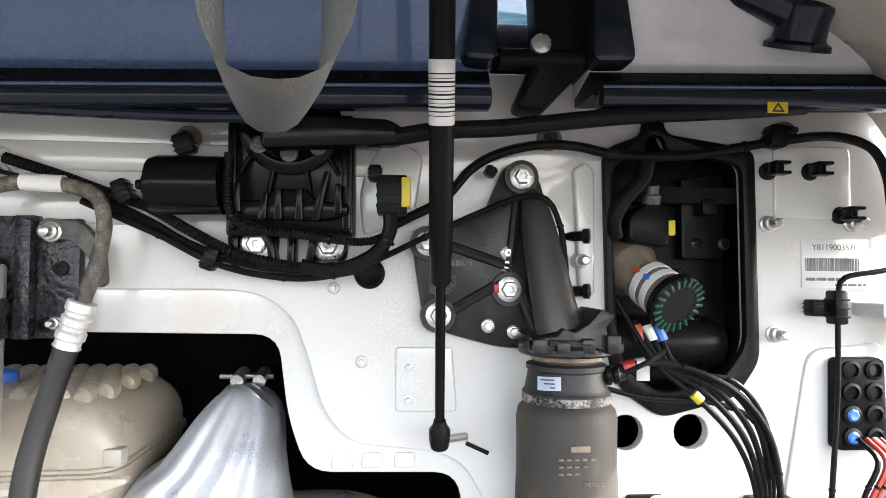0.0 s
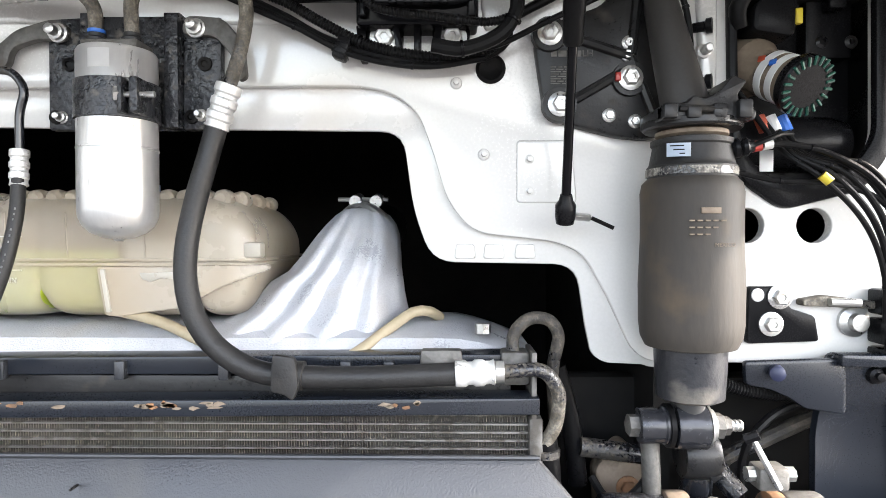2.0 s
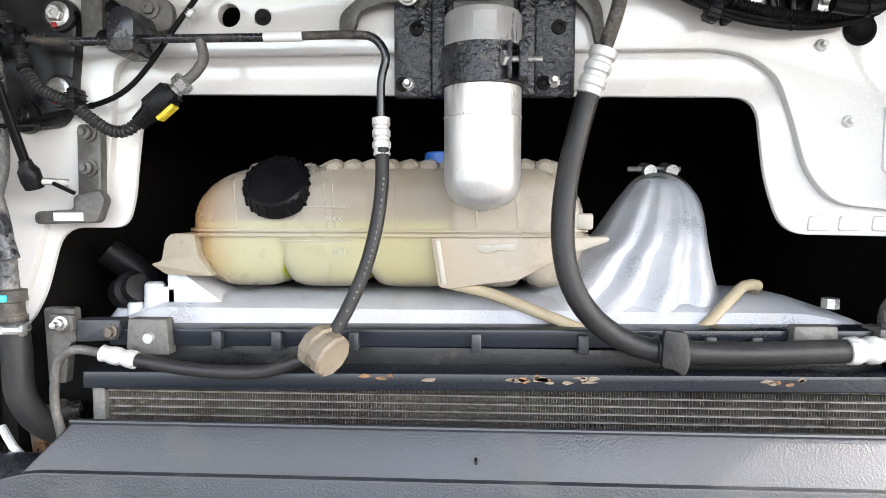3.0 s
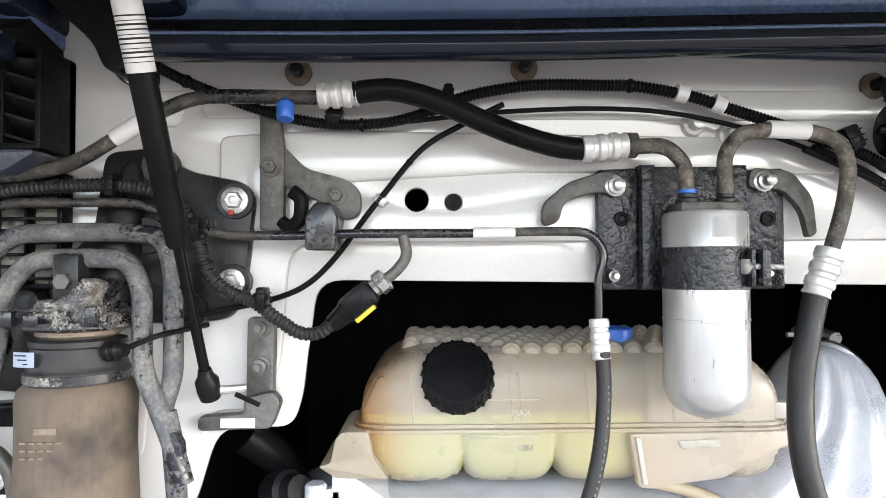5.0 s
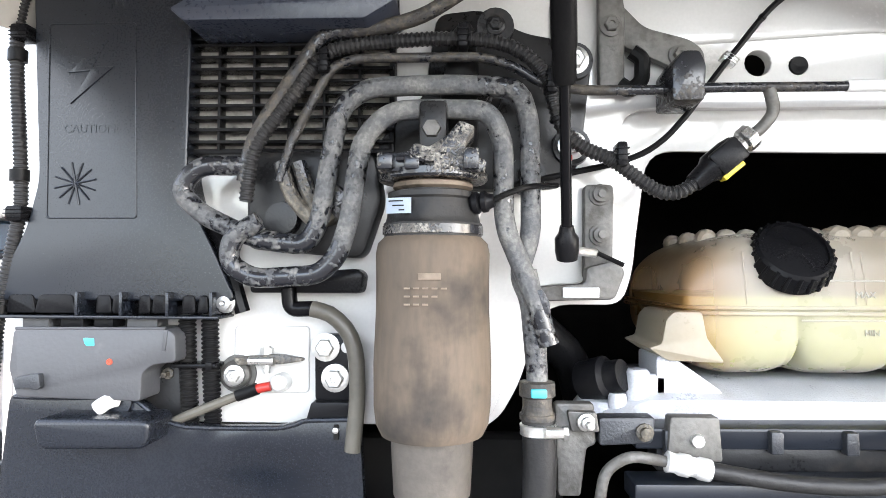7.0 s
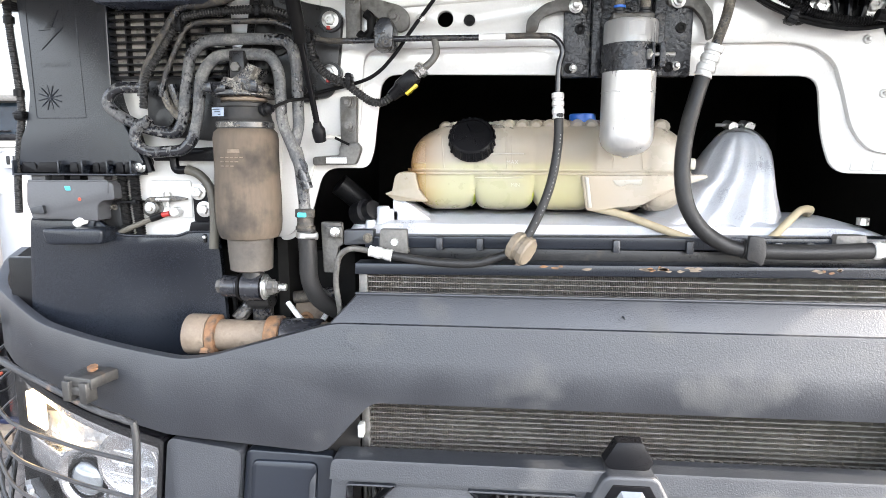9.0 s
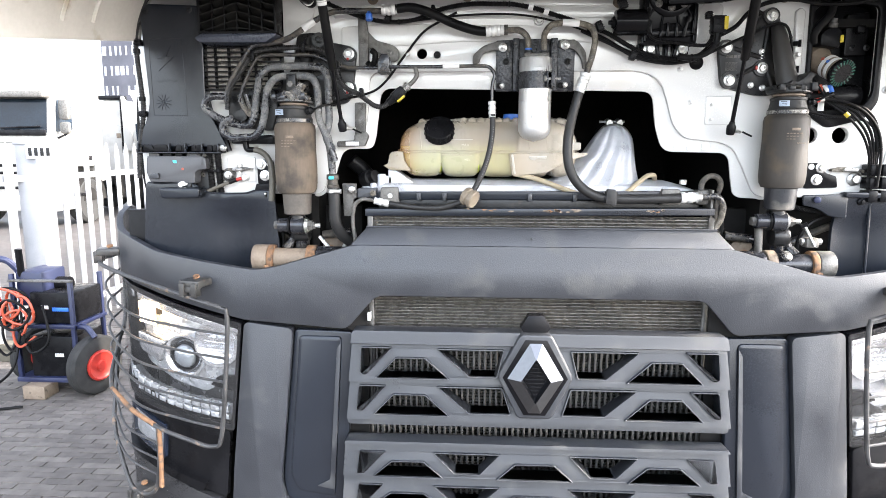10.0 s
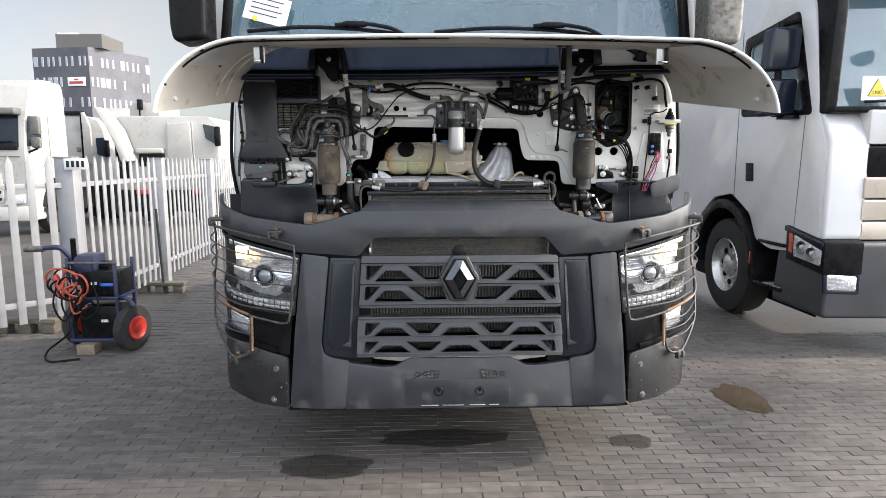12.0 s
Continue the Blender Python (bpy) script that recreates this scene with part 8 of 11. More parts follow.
def liner(s):
    t = thing("mudguard_liner", (s * 0.9, -0.03, 1.25), "black plastic mudguard liner with moulded tray", "mudguard liner", "mudguard liners")
    f = lambda pts: [(s * -x, z) for x, z in pts] if s > 0 else pts
    o = rounded(f([(-1.09, 1.540), (-1.035, 1.539), (-0.958, 1.540), (-0.944, 1.534), (-0.925, 1.520), (-0.905, 1.513), (-0.880, 1.511), (-0.799, 1.512), (-0.778, 1.519), (-0.731, 1.521), (-0.722, 1.514), (-0.716, 1.42), (-0.705, 1.20), (-1.12, 1.20), (-1.10, 1.45)] if s < 0 else [(-1.03, 1.522), (-0.795, 1.525), (-0.788, 1.42), (-0.79, 1.20), (-1.12, 1.20), (-1.10, 1.40)]), 0.012)
    cuts = [s * -(-1.15 + i * 0.03) if s > 0 else -1.15 + i * 0.03 for i in range(17)]
    b = prism(o, -0.030, -0.018, 0.006, cuts=cuts, cuts_z=[1.25 + 0.03 * i for i in range(10)])
    for v in b.verts:
        k = abs(v.co.x)
        v.co.y += 0.30 * max(0, k - 1.0) ** 1.3 + 0.025 * math.exp(-((k - 0.83) / 0.06) ** 2) * min(1, max(0, 1.49 - v.co.z) / 0.05) + 0.05 * max(0, 1.36 - v.co.z)
    part("shield", b, "satin", t)
    if s > 0:
        part("corner_tab", prism(rounded([(0.696, 1.516), (0.812, 1.520), (0.812, 1.455), (0.765, 1.462), (0.748, 1.474), (0.725, 1.484), (0.698, 1.489)], 0.006), -0.034, -0.026, 0.003), "satin", t)
        part("tab_clip", lathe((0.732, -0.034, 1.505), (-0.4, -1, 0), [(0.0065, 0), (0.0085, 0.002), (0.0085, 0.016), (0.005, 0.018), (0, 0.018)], 12), "navy", t, "dark blue push clip")
        part("top_fold", prism(rounded([(0.800, 1.512), (1.02, 1.508), (1.02, 1.523), (0.800, 1.526)], 0.004), -0.044, -0.024, 0.004), "satin", t)
        for x, z in ((0.845, 1.500), (0.955, 1.492)):
            part("liner_clip", lathe((x, -0.030, z), (0, -1, 0), [(0.010, 0), (0.009, 0.006), (0.005, 0.008), (0.005, 0.014), (0, 0.015)], 10), "black", t)
        part("crease", rod((0.870, -0.029, 1.500), (0.880, -0.024, 1.26), 0.004, n=8), "satin", t)
        return t
    part("tray", prism(rounded([(-1.022, 1.497), (-0.916, 1.499), (-0.913, 1.527), (-1.029, 1.526)], 0.010), -0.072, -0.025, 0.010, seg=4), "satin", t, angle=60)
    part("rim", tube(spline([Vector((x, -0.031, z)) for x, z in ((-1.075, 1.539), (-1.035, 1.538), (-0.962, 1.539), (-0.944, 1.533), (-0.925, 1.519), (-0.905, 1.512), (-0.880, 1.510), (-0.799, 1.511), (-0.778, 1.518), (-0.731, 1.520))]), 0.0024, 8), "satin", t)
    part("bung_seat", lathe((-0.965, -0.030, 1.5345), (0, -1, 0.1), [(0.013, 0), (0.013, 0.004), (0.010, 0.005), (0, 0.005)], 18), "satin", t)
    part("white_bung", tube(spline([(-0.967, -0.035, 1.538), (-0.972, -0.043, 1.537), (-0.980, -0.045, 1.531)], 0.004), 0.0075, 12), "label", t)
    part("slot", box(-0.7475, -0.7425, -0.0335, -0.025, 1.500, 1.515, 0.001), "dark", t)
    part("slot_stud", lathe((-0.745, -0.030, 1.510), (0, -1, 0), [(0.003, 0), (0.003, 0.006), (0, 0.007)], 10), "steel", t)
    part("rear_sheet", box(min(s * 1.02, s * 1.16), max(s * 1.02, s * 1.16), 0.0, 0.02, 1.15, 1.46, 0.004), "black", t)
    return t


liner(-1)
liner(1)
sf = thing("liner_flap", (1.06, -0.05, 1.45), "curved dark plastic flap at the liner edge", "liner flap")
b = prism(rounded([(0.955, 1.505), (1.02, 1.535), (1.115, 1.56), (1.105, 1.48), (1.05, 1.455), (0.965, 1.44)], 0.015), -0.09, -0.08, 0.003, cuts=[0.97 + 0.02 * i for i in range(7)])
for v in b.verts:
    v.co.y += 0.10 * max(0, v.co.x - 0.98) - 0.6 * (v.co.z - 1.5) ** 2
part("sheet", b, "plastic", sf)
lk = thing("lock_latch", (-0.82, 0.0, 1.57), "tarnished steel lock latch on the white wall", "latch", "latch plates")
part("latch_arm", prism(rounded([(-0.856, 1.578), (-0.838, 1.580), (-0.806, 1.582), (-0.783, 1.578), (-0.783, 1.5755), (-0.806, 1.572), (-0.850, 1.571)], 0.002), -0.018, -0.010, 0.0015), "brownpipe", lk)
part("latch_spring", rod((-0.838, -0.020, 1.5755), (-0.812, -0.020, 1.5755), 0.0044, n=10), "steel", lk)
part("latch_stud", rod((-0.823, -0.010, 1.590), (-0.823, -0.010, 1.562), 0.0044, n=8), "steel", lk)
part("latch_nut", lathe((-0.823, -0.010, 1.582), (0, 0, 1), [(0.007, 0), (0.007, 0.006), (0, 0.006)], 6), "steel", lk)
part("latch_boss", lathe((-0.855, -0.002, 1.560), (0, -1, 0), [(0.020, 0), (0.0195, 0.003), (0.0155, 0.003), (0.0150, 0.010), (0.012, 0.013), (0.009, 0.011), (0, 0.011)], 24), "greysteel", lk)
bolt(-0.855, -0.013, 1.560, 0.0085, lk)
fk = thing("fixing_plate", (-0.75, 0.0, 1.52), "black folded fixing plate with two zinc bolts", "bracket")
part("plate", prism(rounded([(-0.771, 1.595), (-0.764, 1.603), (-0.734, 1.603), (-0.728, 1.596), (-0.724, 1.536), (-0.770, 1.536)], 0.004), -0.018, -0.001, 0.002), "black", fk)
part("folded_foot", prism(rounded([(-0.771, 1.5365), (-0.724, 1.5365), (-0.726, 1.516), (-0.777, 1.515)], 0.003), -0.030, -0.008, 0.003), "black", fk)
bolt(-0.759, -0.018, 1.590, 0.0115, fk)
bolt(-0.749, -0.018, 1.559, 0.0115, fk)
part("hole_plug", lathe((-0.738, -0.018, 1.590), (0, -1, 0), [(0.006, 0), (0.0055, 0.001), (0, 0.0012)], 16), "white", fk)

# ---- grille ----
def gp(*pts):
    """Grille outline points, from the left half; the middle is at 0."""
    return [((a - 833) * 0.001856, 1.110 - (c - 535) * 0.00196) for a, c in pts]


def grille(name, outline, holes, label, pitch):
    t = thing(name, (0, -0.13, min(z for _, z in outline)), label, "grille", "grilles")
    full = []
    for h in holes:
        full.append(h)
        if max(x for x, _ in h) < -0.005:
            full.append(mirror(h))
    def lean(b, front):
        """Each bar leans forward towards its foot, so that its face looks up a little."""
        for v in b.verts:
            if v.co.y < front + 0.02:
                k = ((1.122 - v.co.z) / pitch) % 1.0
                v.co.y -= 0.020 * k
        return b
    zs_ = [min(z for _, z in outline) + 0.007 * i for i in range(1, 38)]
    part("grille_frame", lean(prism(rounded(outline, 0.012), -0.146, -0.112, 0.006, [rounded(h, 0.004) for h in full], seg=3, cuts_z=zs_), -0.146), "plastic", t, angle=24)
    for h in full:
        xs, zs = [p[0] for p in h], [p[1] for p in h]
        cx, cz = sum(xs) / len(xs), sum(zs) / len(zs)
        big = [(cx + (x - cx) * 1.05, cz + (z - cz) * 1.10) for x, z in h]
        part("chevron_rim", lean(prism(rounded(big, 0.005), -0.154, -0.114, 0.005, [rounded(h, 0.004)], seg=3), -0.154), "plastic", t)
    return t


ug = [gp((584, 533), (627, 533), (592, 566), (583, 566)), gp((634, 546), (674, 546), (708, 572), (606, 572)), gp((694, 534), (785, 534), (776, 568), (738, 568)),
      gp((580, 587), (618, 587), (586, 618), (577, 618)), gp((630, 598), (674, 598), (708, 624), (602, 624)), gp((694, 587), (784, 587), (796, 620), (738, 620))]
grille("upper_grille", [(-0.487, 1.162), (0.482, 1.162), (0.505, 0.898), (-0.505, 0.898)], ug, "dark grey chevron-pattern upper grille", 0.104)
lg = [gp((579, 682), (616, 682), (586, 709), (576, 709)), gp((627, 694), (672, 694), (700, 714), (600, 714)), gp((688, 682), (782, 682), (754, 708), (718, 708)), gp((806, 694), (860, 694), (886, 714), (780, 714)),
      gp((577, 731), (612, 731), (584, 756), (574, 756)), gp((625, 741), (672, 741), (700, 757), (600, 757)), gp((688, 731), (782, 731), (754, 753), (718, 753)), gp((806, 741), (860, 741), (886, 757), (780, 757))]
grille("lower_grille", [(-0.512, 0.856), (0.508, 0.856), (0.522, 0.645), (-0.522, 0.645)], lg, "dark grey chevron-pattern lower grille", 0.0925)
em = thing("badge", (-0.006, -0.16, 0.92), "chrome diamond badge in a dark hexagonal surround", "badge")
ex = -0.006
part("surround", prism(rounded([(ex - 0.040, 1.164), (ex + 0.040, 1.164), (ex + 0.098, 1.050), (ex + 0.044, 0.936), (ex - 0.044, 0.936), (ex - 0.098, 1.050)], 0.012), -0.176, -0.125, 0.006, seg=3), "plastic", em)
part("gloss_bed", prism([(ex - 0.028, 1.150), (ex + 0.028, 1.150), (ex + 0.084, 1.048), (ex + 0.028, 0.947), (ex - 0.028, 0.947), (ex - 0.084, 1.048)], -0.1785, -0.17, 0.002), "blackgloss", em)
O = [(ex - 0.016, 1.142), (ex + 0.016, 1.142), (ex + 0.072, 1.047), (ex + 0.016, 0.954), (ex - 0.016, 0.954), (ex - 0.072, 1.047)]
I = [(ex, 1.100), (ex, 1.100), (ex + 0.033, 1.047), (ex, 0.994), (ex, 0.994), (ex - 0.033, 1.047)]
b = bmesh.new()
yo = -0.1795
vo, vi = [b.verts.new((x, yo, z)) for x, z in O], [b.verts.new((x, yo - 0.001, z)) for x, z in I]
vm = [b.verts.new((O[i][0] * 0.12 + I[i][0] * 0.88, yo - 0.020, O[i][1] * 0.12 + I[i][1] * 0.88)) for i in range(6)]
for i in range(6):
    b.faces.new((vo[i - 1], vo[i], vm[i], vm[i - 1]))
    b.faces.new((vm[i - 1], vm[i], vi[i], vi[i - 1]))
part("diamond", b, "chrome", em, "faceted chrome diamond", angle=12)
b = None
for i in range(9):
    z = 1.005 + i * 0.010
    hw = 0.026 * (1 - abs(z - 1.045) / 0.053)
    b = box(ex - hw, ex + hw, yo - 0.003, yo + 0.001, z - 0.003, z + 0.003, 0.0008, b)
part("centre_ribs", b, "black", em)
part("centre_plate", prism([(ex - 0.036, 1.047), (ex, 0.990), (ex + 0.036, 1.047), (ex, 1.104)], yo - 0.0005, yo + 0.002), "black", em)
part("top_boss", lathe((ex, -0.13, 1.175), (0, -1, 0), [(0.040, 0), (0.038, 0.02), (0.03, 0.024), (0, 0.024)], 6), "black", em)
pt = thing("bumper_crossbar", (0, -0.09, 0.62), "pale aluminium crossbar showing below the grille", "crossbar")
part("bar", prism(rounded([(-0.44, 0.628), (-0.30, 0.612), (-0.26, 0.622), (0.26, 0.622), (0.30, 0.612), (0.44, 0.628), (0.44, 0.65), (-0.44, 0.65)], 0.004), -0.118, -0.095, 0.003), "steel", pt)
part("top_screw", box(-0.456, -0.446, -0.10, -0.08, 1.172, 1.195, 0.002), "crimp", pt)

# lower bumper fittings
lf = thing("bumper_fittings", (0, -0.14, 0.37), "round towing covers and vents in the bumper", "bumper fittings")
for x in (-0.109, 0.101):
    part("tow_cover", lathe((x, -0.128, 0.455), (0, -1, 0), [(0.024, 0), (0.025, 0.006), (0.021, 0.009), (0.018, 0.004), (0, 0.003)], 24), "black", lf)
    part("tow_hook", lathe((x, -0.13, 0.463), (0, -1, 0), [(0.010, 0), (0.009, 0.008), (0, 0.009)], 12), "black", lf)
for x in (-0.205, 0.19):
    part("dot_plug", lathe((x, -0.130, 0.437), (0, -1, 0), [(0.006, 0), (0.005, 0.002), (0, 0.002)], 12), "label", lf)
for s in (-1, 1):
    v = [(s * -0.10, 0.568), (s * -0.115, 0.523), (s * -0.245, 0.523), (s * -0.155, 0.566)]
    part("vent_frame", prism(rounded(v, 0.006), -0.136, -0.124, 0.003, [rounded([(0.86 * (x + s * 0.155) - s * 0.155, 0.545 + 0.72 * (z - 0.545)) for x, z in v], 0.003)]), "plastic", lf)
    part("vent_back", prism(rounded(v, 0.006), -0.1315, -0.128), "greysteel", lf)
    b = None
    for i in range(6):
        cx, cz = s * (-0.122 - 0.019 * i), 0.545 + (0.009 if i % 2 else -0.007) - 0.0012 * i
        b = prism(circle(cx, cz, 0.0125, 6), -0.1345, -0.131, holes=[circle(cx, cz, 0.0105, 6)], bm=b)
    part("vent_mesh", b, "black", lf)
    for z, x in ((0.578, 0.935), (0.412, 0.953)):
        p, n = plan(s * x)
        part("corner_bolt", lathe((p.x + n.x * 0.008, p.y + n.y * 0.008, z), (n.x, n.y, 0), [(0.017, 0), (0.016, 0.003), (0.010, 0.004), (0.009, 0.011), (0, 0.012)], 16), "greysteel", lf)
part("number_carrier", prism(rounded([(-0.278, 0.385), (0.255, 0.385), (0.255, 0.52), (-0.278, 0.52)], 0.004), -0.1335, -0.128, 0.002), "plastic", lf)
for x0, x1 in ((-0.20, -0.11), (-0.09, 0.02), (0.05, 0.13), (0.15, 0.20)):
    part("worn_edge", box(x0, x1, -0.1345, -0.128, 0.3785, 0.382, 0.001), "steel", lf)
part("under_edge", wrap(prism([(-0.88, 0.358), (0.88, 0.358), (0.88, 0.368), (-0.88, 0.368)], 0.0, 0.03, 0.002, cuts=USTEPS)), "black", lf)


def on_bumper(u, z, off):
    p, n = plan(u)
    return Vector((p.x + n.x * off, p.y + n.y * off, z))


# ---- headlights ----
def headlight(s):
    f = (lambda p: p) if s < 0 else mirror
    t = thing("headlight", on_bumper(s * 1.0, 0.86, 0), "clear headlight with chrome reflectors and glowing side lamp", "headlight", "headlights")
    H = [(-0.792, 1.166), (-0.828, 0.858), (-1.03, 0.876), (-1.16, 0.898), (-1.24, 0.930), (-1.42, 1.03), (-1.42, 1.325), (-1.15, 1.243)]
    part("housing", skin(f(H), 0.075, 0.085, 0.0, r=0.01), "lampgrey", t)
    part("reflector", skin(f([(-0.800, 1.152), (-0.830, 0.972), (-0.90, 0.972), (-0.94, 0.942), (-1.06, 0.960), (-1.18, 1.000), (-1.195, 1.10), (-1.20, 1.238), (-1.13, 1.226)]), 0.045, 0.06, 0.006, r=0.02), "reflector", t, "bright moulded reflector")
    rim = [(x * 0.995, z) for x, z in H]
    inner = [(-0.803, 1.150), (-0.836, 0.874), (-1.03, 0.892), (-1.16, 0.914), (-1.24, 0.946), (-1.40, 1.04), (-1.40, 1.305), (-1.15, 1.228)]
    part("bezel", skin(f(H), -0.004, 0.03, 0.003, [f(inner)], r=0.008), "blackgloss", t)
    part("lens", skin(f(H), -0.008, -0.005, 0.0, r=0.008), "glass", t, "clear polycarbonate lens")
    strip = [(-0.836, 0.928), (-0.838, 0.876), (-1.03, 0.894), (-1.16, 0.916), (-1.24, 0.948), (-1.30, 0.985), (-1.29, 1.020), (-1.22, 0.985), (-1.14, 0.955), (-1.03, 0.938)]
    part("daylight_strip", skin(f(strip), 0.014, 0.03, 0.003, r=0.004), "lampgrey", t)
    for i in range(14):
        u = -0.848 - i * 0.030
        zc = 0.880 + 0.089 * max(0, -u - 0.838) + 0.08 * max(0, -u - 1.03) + 0.32 * max(0, -u - 1.16)
        for dz, hz in ((0.002, 0.015), (0.022, 0.020)):
            part("strip_cell", skin(f([(u, zc + dz), (u - 0.026, zc + dz + 0.003), (u - 0.026, zc + dz + hz + 0.003), (u, zc + dz + hz)]), 0.004, 0.014, 0.002, r=0.003, cut=False), "reflector", t)
    def bowl(nm, u, z, r, mat, dep=0.035):
        c, n_ = on_bumper(s * u, z, -0.012), Vector((0, -1, 0))
        return part(nm, lathe(c + Vector((0, dep, 0)), (s * 0.12, -1, 0), [(0, 0), (r * 0.35, 0.002), (r * 0.75, dep * 0.45), (r * 0.95, dep * 0.9), (r, dep), (r * 1.10, dep), (r * 1.12, dep * 0.8), (r * 1.12, 0)], 32), mat, t)
    bowl("main_ring", 0.878, 1.098, 0.061, "lampchrome", 0.012)
    bowl("main_beam", 0.878, 1.098, 0.057, "lampchrome", 0.040)
    bowl("dipped_ring", 0.985, 1.052, 0.056, "lampchrome", 0.026)
    for k in range(4):
        z_ = 1.060 + 0.022 * k
        part("beam_facet", rod(on_bumper(s * (0.838 + 0.004 * k), z_, -0.004), on_bumper(s * (0.920 - 0.006 * k), z_ + 0.004, -0.004), 0.0016, n=6), "lampchrome", t)
    part("lamp_step", skin(f([(-0.806, 1.008), (-0.834, 0.965), (-0.905, 0.978), (-0.880, 1.005)]), 0.012, 0.03, 0.004, r=0.006), "blackgloss", t, "glossy black step in the lamp")
    part("brow", skin(f([(-0.800, 1.148), (-0.812, 1.130), (-1.19, 1.205), (-1.195, 1.232)]), 0.010, 0.05, 0.004, r=0.004), "lampchrome", t)
    part("side_reflector", skin(f([(-1.06, 1.085), (-1.085, 1.015), (-1.175, 1.045), (-1.175, 1.10)]), 0.014, 0.045, 0.006, r=0.012), "lampchrome", t)
    part("main_bulb", lathe(on_bumper(s * 0.878, 1.098, -0.03), (0, -1, 0), [(0.012, 0), (0.011, 0.02), (0.006, 0.028), (0, 0.029)], 14), "glass", t)
    pr = on_bumper(s * 0.985, 1.052, -0.012)
    part("projector", lathe(pr + Vector((0, 0.012, 0)), (s * 0.12, -1, 0), [(0.036, 0), (0.036, 0.006), (0.032, 0.013), (0.022, 0.020), (0.011, 0.023), (0, 0.024)], 28), "projector", t, "clear projector lens")
    part("projector_ring", lathe(pr + Vector((0, 0.010, 0)), (s * 0.12, -1, 0), [(0.036, 0), (0.042, 0.001), (0.042, 0.010), (0.038, 0.012), (0.036, 0.010)], 28, caps=False), "blackgloss", t)
    gl = on_bumper(s * 1.110, 1.165, -0.006)
    lamp = box(-0.038, 0.038, -0.004, 0.004, -0.032, 0.032, 0.010)
    bmesh.ops.transform(lamp, matrix=Matrix.Translation(gl) @ pose(0, 0, 0, 0, 0, s * 30), verts=lamp.verts)
    part("side_lamp", lamp, "lampglow", t, "glowing warm side lamp")
    part("side_pocket", skin(f([(-1.22, 1.16), (-1.28, 1.18), (-1.28, 1.26), (-1.22, 1.245)]), 0.03, 0.045, 0.004, r=0.01), "reflector", t)
    part("divider", skin(f([(-1.19, 0.985), (-1.215, 1.0), (-1.225, 1.255), (-1.20, 1.247)]), 0.005, 0.05, 0.004, r=0.006), "black", t)
    part("corner_cell", skin(f([(-1.24, 1.03), (-1.39, 1.11), (-1.39, 1.295), (-1.24, 1.26)]), 0.02, 0.04, 0.004, r=0.01), "reflector", t)
    fg = thing("fog_lamp", on_bumper(s * 1.09, 0.74, 0), "clear rectangular fog lamp in the dark bumper", "fog lamp", "fog lamps")
    F = [(-1.065, 0.825), (-1.075, 0.742), (-1.20, 0.782), (-1.195, 0.866)]
    part("bowl", skin(f(F), 0.002, 0.03, 0.004, r=0.008), "lampchrome", fg)
    part("fog_lens_edge", skin(f([(-1.085, 0.800), (-1.090, 0.760), (-1.180, 0.790), (-1.178, 0.840)]), -0.003, 0.004, 0.002, r=0.014), "reflector", fg)
    part("lens", skin(f([(x * 1.003, z) for x, z in F]), -0.010, -0.006, 0.002, r=0.01), "glass", fg)
    part("rim", skin(f([(-1.055, 0.835), (-1.066, 0.730), (-1.212, 0.775), (-1.207, 0.878)]), -0.004, 0.01, 0.003, [f(F)], r=0.01), "gloss", fg)
    part("under_step", skin(f([(-0.92, 0.690), (-0.93, 0.665), (-1.30, 0.745), (-1.30, 0.765)]), -0.014, 0.01, 0.005, r=0.004), "black", fg)
    return t


M["lampgrey"] = surface("dim_lamp_housing", (0.10, 0.105, 0.11), (0.20, 0.205, 0.21), 0.25, 0.6, scale=14, fine=60, bump=0.4, bump_scale=0.006)
M["reflector"] = surface("satin_reflector", (0.40, 0.415, 0.43), (0.58, 0.595, 0.61), 0.20, 0.5, scale=14, fine=45, bump=0.6, bump_scale=0.012)
M["lampchrome"] = surface("bright_lamp_chrome", (0.72, 0.74, 0.76), (0.84, 0.86, 0.88), 0.12, 0.9, scale=20, fine=80, bump=0.3, bump_scale=0.004)
M["projector"] = surface("projector_glass", (0.30, 0.33, 0.36), (0.42, 0.45, 0.48), 0.06, 0.5, scale=5, fine=60, bump=0.0, coat=1.0)
M["lampglow"] = surface("lit_lamp", (0.9, 0.75, 0.5), (0.9, 0.78, 0.55), 0.4, emit=((1.0, 0.66, 0.30), 2.2), bump=0)


